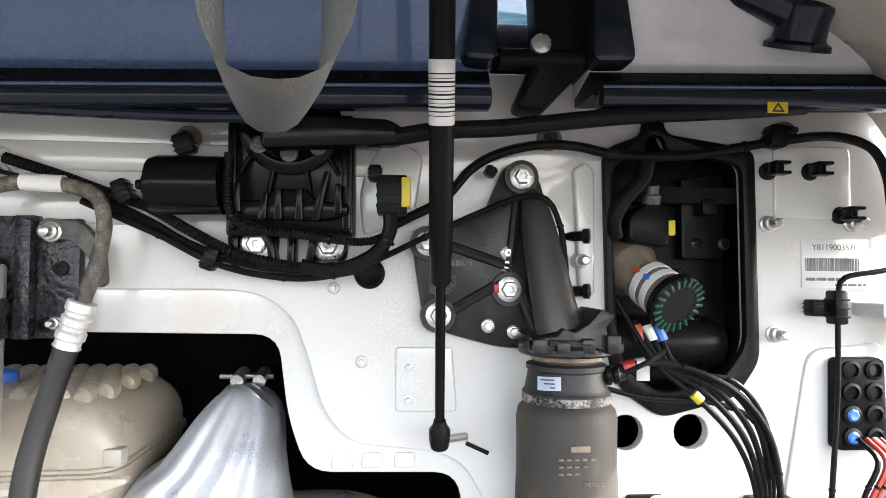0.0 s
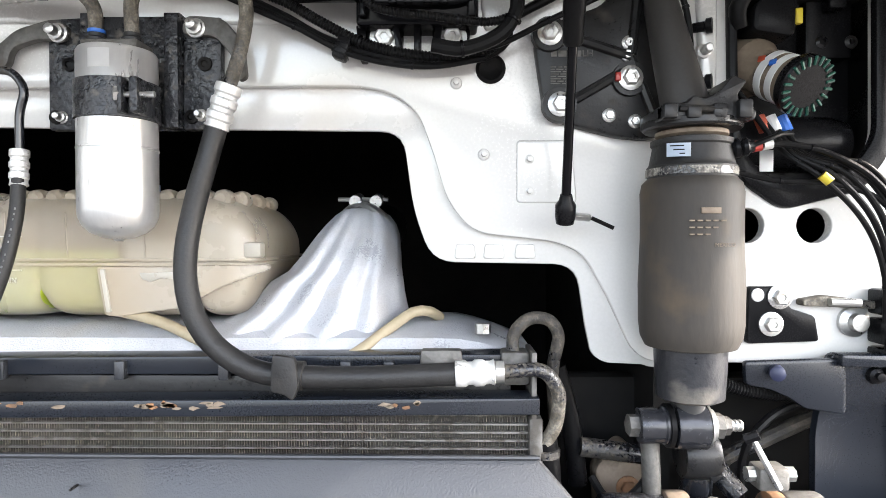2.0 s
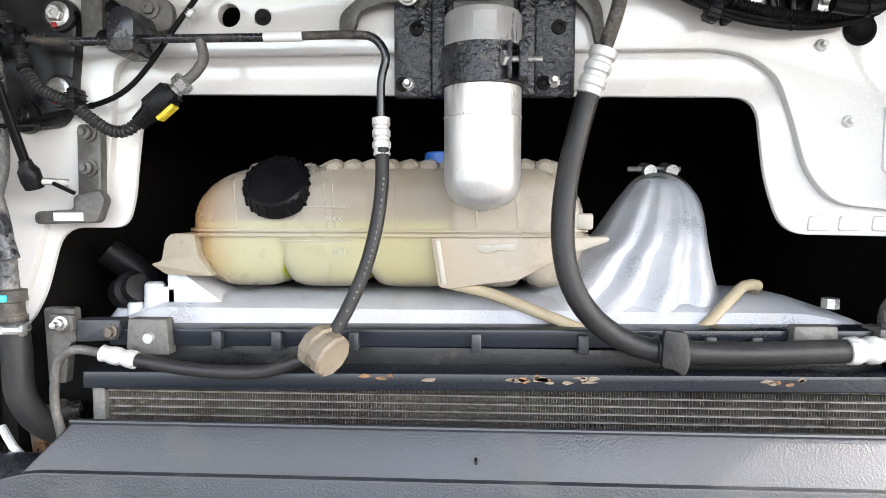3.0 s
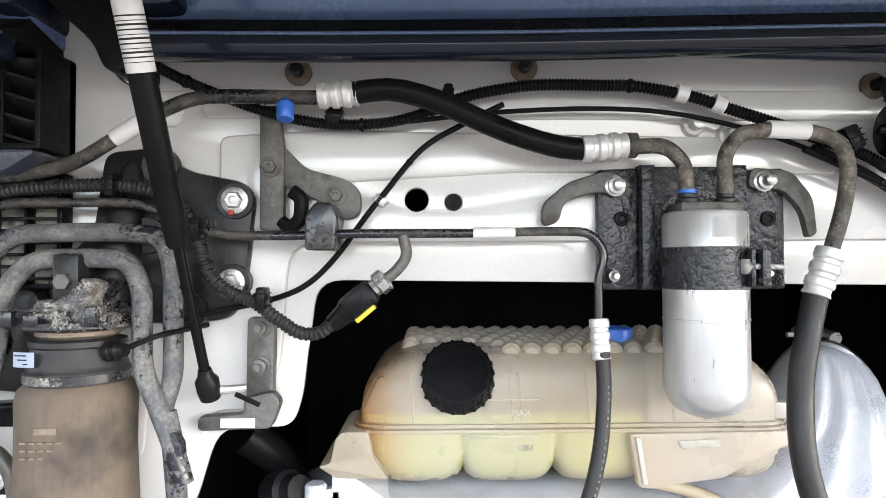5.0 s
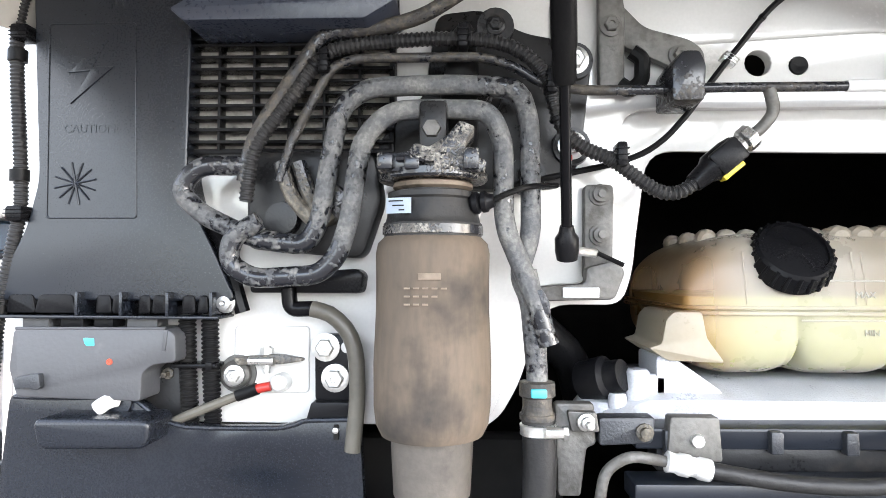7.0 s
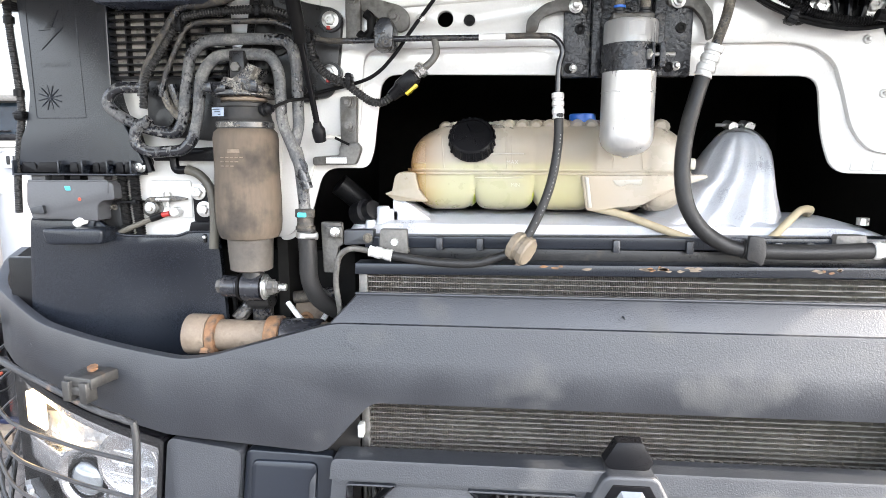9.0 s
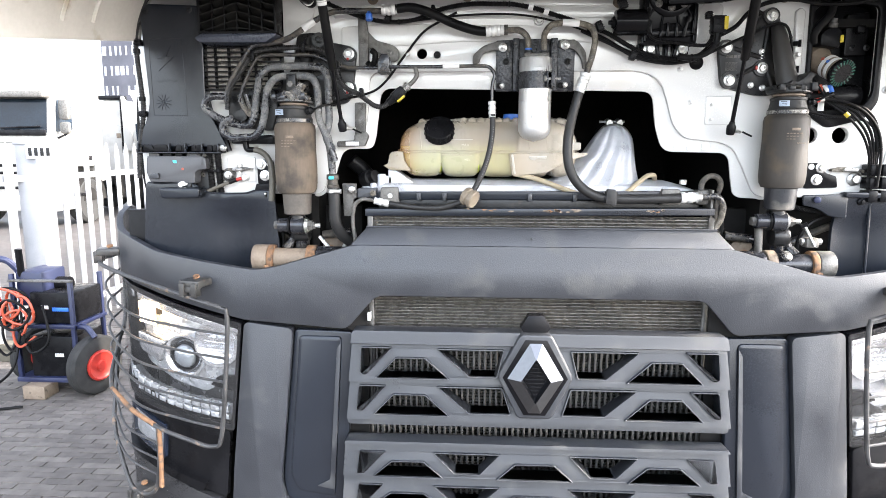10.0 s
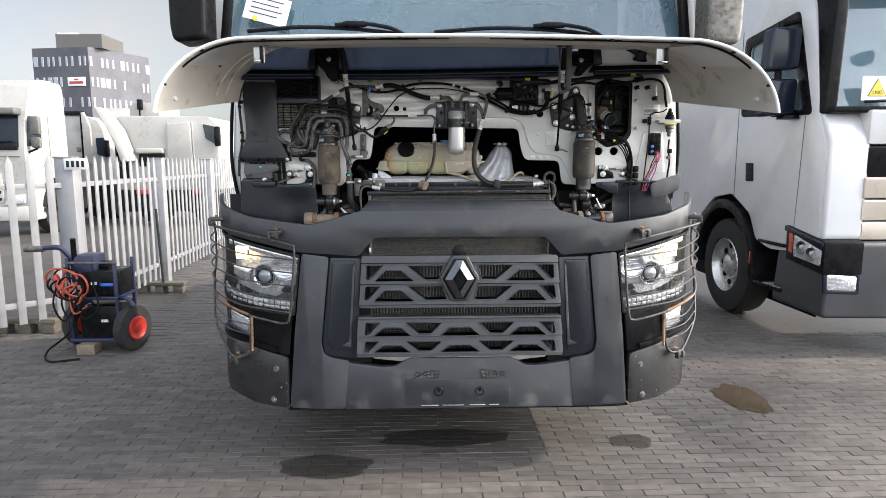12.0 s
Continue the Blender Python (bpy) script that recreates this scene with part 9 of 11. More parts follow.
# ---- steel lamp guards ----
def guard(s):
    t = thing("lamp_guard", on_bumper(s * 1.0, 0.62, 0.05), "black steel tube guard with rust over the headlight", "lamp guard", "lamp guards")
    o = 0.055
    U = lambda pts, off=o: [on_bumper(s * a, z, off) for a, z in pts]
    frame_ = [(1.40, 1.30), (1.20, 1.300), (0.91, 1.246), (0.822, 1.222), (0.806, 1.20), (0.816, 1.05), (0.838, 0.862), (0.860, 0.832), (0.92, 0.838), (1.06, 0.868), (1.20, 0.925), (1.34, 1.01), (1.40, 1.08), (1.42, 1.22), (1.40, 1.30)]
    part("frame", tube(spline(U(frame_), 0.012), 0.0062, 10), "guardpaint", t)
    for i in range(5):
        a = 1.215 - i * 0.066
        part("bar", tube(spline(U([(1.40, a + 0.035), (1.28, a + 0.005), (1.10, a - 0.035), (0.95, a - 0.052), (0.812 + i * 0.004, a - 0.066)]), 0.02), 0.0036, 8), "guardpaint", t)
    low = [(1.345, 1.01), (1.30, 0.90), (1.24, 0.78), (1.16, 0.66), (1.12, 0.635), (1.07, 0.645), (1.042, 0.69), (1.030, 0.78), (1.030, 0.862)]
    part("lower_loop", tube(spline(U(low), 0.012), 0.0062, 10), "guardpaint", t)
    part("rusty_run", tube(spline(U([(1.028, 0.68), (1.024, 0.76), (1.024, 0.858)], o + 0.002), 0.012), 0.0064, 10), "rust", t, "rust-brown stretch of tube")
    part("rusty_run", tube(spline(U([(1.20, 0.925), (1.12, 0.890), (1.04, 0.865)], o + 0.001), 0.012), 0.0066, 10), "rust", t, "rust-brown stretch of tube")
    for i in range(3):
        a = 0.84 - i * 0.05
        part("bar", tube(spline(U([(1.285 - i * 0.03, a + 0.03), (1.15, a - 0.01), (1.030, a - 0.03)]), 0.02), 0.0034, 8), "guardpaint", t)
    for u, z in ((0.90, 1.275), (1.24, 1.325), (1.13, 0.625)):
        c = on_bumper(s * u, z, 0.028)
        p, n = plan(s * u)
        ang = math.degrees(math.atan2(n.x, -n.y))
        b = box(-0.030, 0.030, -0.034, 0.030, -0.004, 0.016, 0.004)
        b = box(-0.026, -0.010, -0.042, -0.018, -0.026, 0.010, 0.003, b)
        b = box(0.010, 0.026, -0.042, -0.018, -0.026, 0.010, 0.003, b)
        b = box(-0.014, 0.014, -0.036, -0.014, -0.016, 0.0, 0.003, b)
        bmesh.ops.transform(b, matrix=Matrix.Translation(c) @ pose(0, 0, 0, 0, 0, ang), verts=b.verts)
        cw = part("claw", b, "claw", t)
        part("claw_bolt", lathe(c + Vector((0, 0, 0.019)), (0, -0.3, 1), [(0.009, 0), (0.009, 0.005), (0.005, 0.006), (0, 0.006)], 8), "rust", cw)
    return t


M["claw"] = surface("scuffed_dark_clamp", (0.018, 0.018, 0.018), (0.045, 0.043, 0.040), 0.42, 0.3, scale=25, fine=200, bump=0.3, dirt=(0.16, 0.11, 0.07), dirt_at=(0.62, 0.75), dirt_scale=40)
M["guardpaint"] = surface("chipped_black_steel", (0.018, 0.018, 0.019), (0.05, 0.05, 0.05), 0.45, 0.3, scale=30, fine=200, bump=0.3, dirt=(0.20, 0.13, 0.08), dirt_at=(0.62, 0.75), dirt_scale=30)
for s in (-1, 1):
    headlight(s)
    guard(s)

# ---- windscreen wipers, mirrors, flap latches, strap ----
for i, (x0, x1, bx) in enumerate(((-1.06, -0.33, -0.52), (-0.12, 0.72, 0.48))):
    t = thing("windscreen_wiper", (x1, 0.06, 2.18), "black wiper arm resting on the windscreen", "wiper", "wipers")
    y = 0.095
    part("blade", tube(spline([(x0, y, 2.272), ((x0 + bx) / 2, y - 0.006, 2.292), (bx, y, 2.285), (bx + 0.22, y, 2.262)]), 0.010, 8), "black", t)
    part("arm", tube(bent([(bx - 0.10, y - 0.02, 2.302), (bx + 0.06, y - 0.024, 2.308), (bx + 0.20, y - 0.02, 2.285), (bx + 0.34, y - 0.03, 2.19)], 0.05), 0.010, 8), "black", t)
    part("arm_joint", lathe((bx, y - 0.02, 2.305), (1, 0, 0), [(0.012, -0.06), (0.016, -0.04), (0.016, 0.04), (0.012, 0.06)], 12), "black", t)
for s in (-1, 1):
    t = thing("door_mirror", (s * 1.30, 0.0, 2.2), "black mirror housing beside the windscreen" if s < 0 else "grey dusty mirror housing beside the windscreen", "mirror", "mirrors")
    o = rounded([(s * 1.205, 2.20), (s * 1.36, 2.185), (s * 1.375, 2.25), (s * 1.38, 2.95), (s * 1.19, 2.95)], 0.03)
    part("housing", prism(o, -0.10, 0.06, 0.03, seg=4), "black" if s < 0 else "greysteel", t)
    part("bracket", rod((s * 1.22, 0.03, 2.7), (s * 1.10, 0.15, 2.75), 0.02, n=10), "black", t)
pp = thing("windscreen_paper", (-0.98, 0.11, 2.33), "white handwritten paper sheet behind the windscreen", "paper")
q = box(-0.11, 0.11, -0.001, 0.001, -0.07, 0.07, 0)
bmesh.ops.transform(q, matrix=pose(-0.965, 0.122, 2.385, -10, 14, 0), verts=q.verts)
part("sheet", q, "label", pp)
b = None
for i in range(4):
    q = box(-0.08, 0.08 - 0.02 * (i % 2), -0.0035, -0.0025, 0.042 - i * 0.026, 0.048 - i * 0.026, 0)
    bmesh.ops.transform(q, matrix=pose(-0.965, 0.116, 2.385, -10, 14, 0), verts=q.verts)
    b = join(b, q)
part("handwriting", b, "navy", pp)
part("yellow_dot", lathe((-1.02, 0.09, 2.335), (0, -1, 0), [(0.014, 0), (0.013, 0.001), (0, 0.001)], 14), "yellow", pp)
for s, x in ((-1, -0.80), (1, 0.735)):
    t = thing("flap_catch", (x, -0.72, 2.0), "zinc catch bracket under the raised flap", "catch", "flap catches")
    part("plate", prism(rounded([(x - 0.018, 1.992), (x + 0.022, 1.992), (x + 0.022, 2.05), (x - 0.018, 2.05)], 0.004), -0.745, -0.735, 0.002), "crimp", t)
    part("striker", tube(bent([(x - 0.01, -0.745, 2.0), (x - 0.008, -0.775, 1.995), (x + 0.012, -0.775, 1.995), (x + 0.014, -0.745, 2.0)], 0.006), 0.004, 8), "steel", t)
    part("lever", box(x + 0.01, x + 0.02, -0.77, -0.735, 1.99, 2.05, 0.002), "black", t)
for x, k in ((0.60, 1), (-0.63, -1)):
    t = thing("hinge_arm", (x, -0.06, 2.05), "black steel flap hinge arm in the cowl gap", "hinge arm", "hinge arms")
    A = [(0.592, 2.104), (0.585, 2.22), (0.668, 2.22), (0.656, 2.10), (0.610, 2.050), (0.600, 2.040), (0.566, 2.044)] if k > 0 else [(-0.735, 2.20), (-0.575, 2.20), (-0.588, 2.075), (-0.592, 2.022), (-0.610, 2.006), (-0.628, 2.012), (-0.640, 2.040), (-0.690, 2.085)]
    part("arm", prism(rounded(A, 0.012), -0.062, -0.022, 0.006), "black", t)
    part("cross_tube", rod((x - 0.05, -0.055, 2.098), (x + 0.045, -0.055, 2.100), 0.012, n=14), "black", t)
    part("pivot_pin", lathe((x - 0.005, -0.062, 2.112), (0, -1, 0), [(0.012, 0), (0.011, 0.008), (0.006, 0.010), (0, 0.010)], 12), "steel", t)
dm = thing("cowl_fittings", (0.9, -0.07, 2.1), "black washer nozzle domes on the cowl", "nozzle", )
part("dome", lathe((0.880, -0.078, 2.112), (0.05, -0.5, 1), [(0.036, 0), (0.035, 0.006), (0.028, 0.010), (0.026, 0.03), (0.028, 0.045), (0.02, 0.052), (0, 0.053)], 24), "gloss", dm)
part("arm", tube(spline([(0.882, -0.085, 2.145), (0.845, -0.088, 2.162), (0.78, -0.07, 2.195)]), 0.022, 12), "gloss", dm)
part("pipe_stub", tube(bent([(0.915, -0.07, 2.150), (0.935, -0.085, 2.152), (0.950, -0.085, 2.145), (0.945, -0.07, 2.125)], 0.01), 0.006, 8), "rubber", dm)
st = thing("pull_strap", (0.40, -0.55, 1.9), "grey woven pull strap hanging in a loop", "strap")
b = bmesh.new()
near_ = spline([(0.384, -0.570, 2.105), (0.385, -0.570, 2.02), (0.3855, -0.570, 1.950), (0.388, -0.570, 1.922), (0.396, -0.570, 1.910), (0.4075, -0.570, 1.907), (0.419, -0.570, 1.910), (0.427, -0.570, 1.922), (0.4295, -0.570, 1.950), (0.430, -0.570, 2.02), (0.431, -0.570, 2.105)], 0.006)
tw = []
for i, p in enumerate(near_):
    k = min(1.0, max(0.0, (2.0 - p.z) / 0.08))
    far = Vector((0.399 + (p.x - 0.4075) * 0.70, -0.530 - 0.004 * (1 - k), p.z - 0.005 * k))
    tw.append((b.verts.new(p), b.verts.new(p.lerp(far, 0.5) + Vector((0, 0, -0.0015 * k))), b.verts.new(far)))
for u_, v_ in zip(tw, tw[1:]):
    for k in (0, 1):
        b.faces.new((u_[k], u_[k + 1], v_[k + 1], v_[k]))
bmesh.ops.solidify(b, geom=list(b.faces), thickness=0.0016)
M["webbing"] = surface("woven_webbing", (0.12, 0.132, 0.150), (0.26, 0.25, 0.225), 0.8, scale=22, fine=1400, bump=1.0, stretch=(1, 1, 0.25))
part("webbing", b, "webbing", st)
for x in (0.387, 0.421):
    part("stitched_end", box(x - 0.014, x + 0.014, -0.574, -0.530, 2.090, 2.110, 0.002), "rubber", st, "black stitched end")
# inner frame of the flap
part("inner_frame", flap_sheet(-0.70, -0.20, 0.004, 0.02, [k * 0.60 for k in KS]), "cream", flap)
for s in (-1, 1):
    part("wing_pad", flap_sheet(-0.76, -0.45, 0.004, 0.012, [s * (0.66 + 0.16 * i / 12) for i in range(13)]), "greypaint", flap, "grey sound pad inside the wing")
    part("cable_run", tube([Vector((flap_section(s * k)[0], -0.77, flap_section(s * k)[1] - 0.008)) for k in [0.05 * i for i in range(3, 14)]], 0.003, 6), "rubber", flap)
    for k in (0.2, 0.4, 0.58, 0.75, 0.9):
        x, z = flap_section(s * k)
        part("edge_clip", box(x - 0.006, x + 0.006, -0.802, -0.785, z - 0.012, z - 0.003, 0.001), "black", flap)
    for k0, k1, y in ((0.10, 0.26, -0.74), (0.30, 0.44, -0.745), (0.06, 0.20, -0.71)):
        pts = [flap_section(s * (k0 + (k1 - k0) * i / 5)) for i in range(6)]
        part("slot", tube([Vector((x * (1 - 0.10 * (y + 0.8)), y, z - 0.006 + 0.146 * (y + 0.80))) for x, z in pts], 0.0045, 6), "ink", flap)
    rim_ = [flap_section(s * (0.645 + 0.185 * i / 14)) for i in range(15)]
    for y in (-0.765, -0.445):
        part("pad_seal", tube([Vector((x * (1 - 0.10 * (y + 0.8)), y, z - 0.012 + 0.146 * (y + 0.80))) for x, z in rim_], 0.004, 6), "rubber", flap)
    bead_ = [flap_section(s * (0.70 + 0.26 * i / 14)) for i in range(15)]
    for y in (-0.30, -0.20):
        part("stiffening_bead", tube([Vector((x * (1 - 0.10 * (y + 0.8)), y, z - 0.004 + 0.146 * (y + 0.80))) for x, z in bead_], 0.009, 8), "cream", flap)
    part("corner_latch", lathe((s * 1.12, -0.74, 1.86), (s * -1, -0.3, 0.3), [(0.010, -0.006), (0.009, 0.004), (0.004, 0.006), (0, 0.006)], 10), "cream", flap)


# ---- yard: paving bricks, stains, fence ----
rnd = random.Random(5)


def brick_verts(cx, cy, h, tilt):
    out = []
    for dx, dy, z in ((-0.099, -0.0258, -0.01), (0.099, -0.0258, -0.01), (0.099, 0.0258, -0.01), (-0.099, 0.0258, -0.01), (-0.0970, -0.0240, 0.0), (0.0970, -0.0240, 0.0), (0.0970, 0.0240, 0.0), (-0.0970, 0.0240, 0.0)):
        out.append((cx + dx, cy + dy, z + (h + tilt * dx if z == 0 else 0)))
    return out


FACES = [(4, 5, 6, 7), (0, 1, 5, 4), (1, 2, 6, 5), (2, 3, 7, 6), (3, 0, 4, 7)]
me = bpy.data.meshes.new("brick")
me.from_pydata(brick_verts(0, 0, 0.0, 0.0), [], FACES)
me.materials.append(M["paving"])
verts, faces, singles = [], [], 0
for r_ in range(-6, 145):
    y = -0.45 + r_ * 0.053
    for c_ in range(-32, 30):
        x = c_ * 0.2 + (0.1 if r_ % 2 else 0)
        if x < -4.3 - 0.0 * y or x > 4.6 or (abs(x) < 0.9 and y > 1.5) or (x > 3.0 and y > 2.5):
            continue
        h, ti = rnd.uniform(-0.003, 0.0015), rnd.uniform(-0.01, 0.01)
        if singles < 300 and -1.4 < x < 1.4 and -0.2 < y < 1.0:
            ob = new("brick", me)
            ob.parent = ground
            ob.matrix_basis = pose(x, y, h, 0, math.degrees(ti) * 0.5, rnd.uniform(-0.4, 0.4))
            singles += 1
        else:
            k = len(verts)
            verts += brick_verts(x, y, h, ti)
            faces += [tuple(k + i for i in f) for f in FACES]
me2 = bpy.data.meshes.new("paving_bricks")
me2.from_pydata(verts, [], faces)
me2.materials.append(M["paving"])
field = new("paving_bricks", me2)
field.parent = ground
tagged(field, kind="stuff")

M["wet"] = surface("oily_stain", (0.010, 0.009, 0.008), (0.028, 0.025, 0.022), 0.5, scale=9, fine=60, bump=0.3, alpha=0.55, rough_var=0.2, spec=0.25)


def stain(x, y, rx, ry, seed, material="wet", label="dark oil stain on the brick paving", cat="stain"):
    b, rr = bmesh.new(), random.Random(seed)
    n = 36
    vs = []
    for i in range(n):
        a = 2 * math.pi * i / n
        k = 1 + 0.35 * noise.noise(Vector((math.cos(a) * 1.3 + seed, math.sin(a) * 1.3, seed))) + 0.16 * noise.noise(Vector((math.cos(a) * 5 + seed, math.sin(a) * 5, seed)))
        vs.append(b.verts.new((x + rx * k * math.cos(a), y + ry * k * math.sin(a), 0.0032)))
    b.faces.new(vs)
    return solo("stain", b, material, label, cat, "stains")


M["mudpool"] = surface("muddy_puddle", (0.030, 0.023, 0.017), (0.048, 0.038, 0.028), 0.06, scale=4, fine=30, bump=0.0, rough_var=0.03)
stain(-0.70, -0.02, 0.26, 0.13, 3)
stain(2.00, 0.86, 0.16, 0.26, 7, "mudpool", "shallow muddy puddle on the brick paving", "puddle")
stain(1.03, 0.22, 0.12, 0.09, 11)
stain(-0.1, 0.30, 0.35, 0.12, 17)

fence = thing("palisade_fence", (-3.6, 4, 0), "white-painted steel palisade fence", "fence")
POSTS = [(-5.6, 0.9), (-3.60, 2.95), (-3.62, 5.05), (-3.72, 7.2), (-3.85, 9.4)]
for x, y in POSTS:
    part("post", box(x - 0.085, x + 0.085, y - 0.06, y + 0.06, 0.0, 1.66, 0.008), "fence", fence)
    part("post_cap", box(x - 0.092, x + 0.092, y - 0.067, y + 0.067, 1.655, 1.672, 0.003), "fence", fence)
pick = None
for (xa, ya), (xb, yb) in zip(POSTS, POSTS[1:]):
    A, B = Vector((xa, ya, 0)), Vector((xb, yb, 0))
    L = (B - A).length
    d = (B - A) / L
    ang = math.degrees(math.atan2(d.y, d.x))
    for z in (0.30, 1.40):
        b = box(-L / 2, L / 2, -0.02, 0.02, z - 0.025, z + 0.025, 0.003)
        bmesh.ops.transform(b, matrix=Matrix.Translation((A + B) / 2) @ pose(0, 0, 0, 0, 0, ang), verts=b.verts)
        part("rail", b, "fence", fence)
    k = int(L / 0.155)
    for i in range(1, k):
        c = A + d * (L * i / k)
        if pick is None:
            b = prism([(-0.032, 0.12), (0.032, 0.12), (0.032, 1.60), (0.0, 1.68), (-0.032, 1.60)], -0.006, 0.006, 0.002)
            bmesh.ops.transform(b, matrix=pose(0, -0.026, 0), verts=b.verts)
            pick = finish("picket", b, "fence")
        ob = new("picket", pick)
        ob.parent = fence
        ob.matrix_parent_inverse = Matrix.Translation(-HOME[fence])
        ob.matrix_basis = pose(c.x, c.y, 0, 0, 0, ang)
npb = thing("number_board", (-3.5, 2.86, 1.6), "white board with dark characters on the fence post", "board")
part("board", box(-3.58, -3.36, 2.868, 2.876, 1.55, 1.655, 0.003), "label", npb)
for i in range(4):
    part("character_bar", box(-3.555 + i * 0.047, -3.53 + i * 0.047, 2.862, 2.868, 1.572, 1.632, 0.001), "ink", npb)
for x, y in ((-3.45, 4.55), (-3.98, 2.75)):
    t = thing("pallet_foot", (x, y, 0), "weathered grey wooden pallet block under the fence", "pallet", "pallet blocks")
    for i in range(3):
        part("block", box(x - 0.28 + i * 0.22, x - 0.16 + i * 0.22, y - 0.06, y + 0.06, 0.0, 0.10, 0.006), "wood", t)
    part("board", box(x - 0.29, x + 0.30, y - 0.07, y + 0.07, 0.10, 0.14, 0.004), "wood", t)
pole = solo("steel_pole", rod((-3.40, 4.5, 0.02), (-3.46, 4.55, 1.05), 0.016, n=10), "cast", "thin dark pole leaning by the fence", "pole")

# ---- battery charger cart ----
ct = thing("charger_cart", (-3.0, 2.2, 0), "navy battery booster cart with red-hubbed wheels", "cart")


def cbox(nm, x0, x1, y0, y1, z0, z1, mat, w=0.006, lab=""):
    return part(nm, box(x0, x1, y0, y1, z0, z1, w), mat, ct, lab)


CX, CY = -3.02, 2.26
for x in (CX - 0.17, CX + 0.22):
    for y in (CY - 0.16, CY + 0.16):
        cbox("frame_post", x - 0.013, x + 0.013, y - 0.013, y + 0.013, 0.10, 0.78 if x > CX else 0.82, "navy", 0.003)
cbox("lower_shelf", CX - 0.19, CX + 0.24, CY - 0.18, CY + 0.18, 0.09, 0.12, "navy", 0.003)
cbox("mid_shelf", CX - 0.19, CX + 0.24, CY - 0.18, CY + 0.18, 0.46, 0.485, "navy", 0.003)
cbox("top_rail", CX - 0.19, CX + 0.24, CY - 0.18, CY - 0.15, 0.77, 0.785, "greysteel", 0.003)
cbox("battery", CX - 0.10, CX + 0.22, CY - 0.15, CY + 0.15, 0.12, 0.40, "black", 0.012)
cbox("booster_unit", CX - 0.06, CX + 0.23, CY - 0.165, CY + 0.15, 0.49, 0.70, "black", 0.012)
cbox("lit_display", CX + 0.09, CX + 0.20, CY - 0.168, CY - 0.164, 0.575, 0.60, "blue", 0.001)
bars(CX + 0.04, CY - 0.166, 0.60, 0.05, 0.03, 1, ct, "label", seed=2, gap=0.8)
bars(CX + 0.10, CY - 0.151, 0.27, 0.06, 0.03, 1, ct, "label", seed=3, gap=0.8)
cbox("upper_box", CX - 0.16, CX + 0.02, CY - 0.14, CY + 0.1, 0.60, 0.83, "navy", 0.012)
part("handle", tube(bent([(CX - 0.20, CY + 0.05, 0.55), (CX - 0.23, CY, 0.80), (CX - 0.28, CY - 0.05, 0.90), (CX - 0.55, CY - 0.05, 0.88)], 0.05), 0.022, 10), "navy", ct)
part("grip", rod((CX - 0.42, CY - 0.05, 0.885), (CX - 0.58, CY - 0.05, 0.88), 0.027, n=12), "greysteel", ct)
part("black_clamp", rod((CX - 0.13, CY - 0.12, 0.80), (CX - 0.12, CY - 0.14, 0.98), 0.022, n=10), "rubber", ct)
part("foot", box(CX - 0.10, CX + 0.05, CY - 0.26, CY - 0.12, 0.0, 0.09, 0.006), "brown", ct)
ck = random.Random(12)
for i in range(9):
    cx_, cz_, r_ = CX - 0.13 + ck.uniform(-0.07, 0.09), 0.58 + ck.uniform(-0.07, 0.07), ck.uniform(0.07, 0.14)
    a, sq, ln = ck.uniform(0, 6.28), ck.uniform(0.7, 1.25), ck.uniform(4.2, 6.6)
    lp = [(cx_ + r_ * sq * math.cos(a + ln * j / 12), CY - 0.20 - 0.010 * i - 0.02 * math.sin(j * 0.9), cz_ + r_ * math.sin(a + ln * j / 12)) for j in range(13)]
    part("orange_cable" if i % 2 == 0 else "black_cable", tube(spline(lp, 0.025), 0.0085, 8), "orange" if i % 2 == 0 else "rubber", ct)
for i in range(4):
    xa = CX - 0.22 + 0.05 * i
    part("hanging_cable", tube(spline([(xa, CY - 0.24, 0.62), (xa - 0.03 + 0.02 * i, CY - 0.27, 0.44), (xa + 0.04, CY - 0.26, 0.30 + 0.03 * i), (xa + 0.12, CY - 0.22, 0.42)]), 0.008, 8), "orange" if i == 2 else "rubber", ct)
part("mud_wing", tube(spline([(CX + 0.22, CY - 0.13, 0.46), (CX + 0.30, CY - 0.15, 0.465), (CX + 0.36, CY - 0.16, 0.40)]), 0.018, 8), "navy", ct)
part("cable_drum", rod((CX - 0.05, CY + 0.02, 0.72), (CX + 0.10, CY + 0.02, 0.72), 0.05, n=18), "black", ct)
part("red_clamp", rod((CX - 0.25, CY - 0.22, 0.68), (CX - 0.19, CY - 0.24, 0.56), 0.028, n=10), "red", ct)
part("trailing_cable", tube(spline([(CX - 0.1, CY - 0.22, 0.45), (CX - 0.12, CY - 0.3, 0.22), (CX - 0.30, CY - 0.32, 0.06), (CX - 0.22, CY - 0.45, 0.012), (CX + 0.0, CY - 0.4, 0.012)]), 0.009, 8), "rubber", ct)
part("side_cable", tube(spline([(CX + 0.05, CY - 0.2, 0.62), (CX + 0.10, CY - 0.24, 0.40), (CX - 0.02, CY - 0.25, 0.32), (CX - 0.10, CY - 0.22, 0.50)]), 0.009, 8), "rubber", ct)
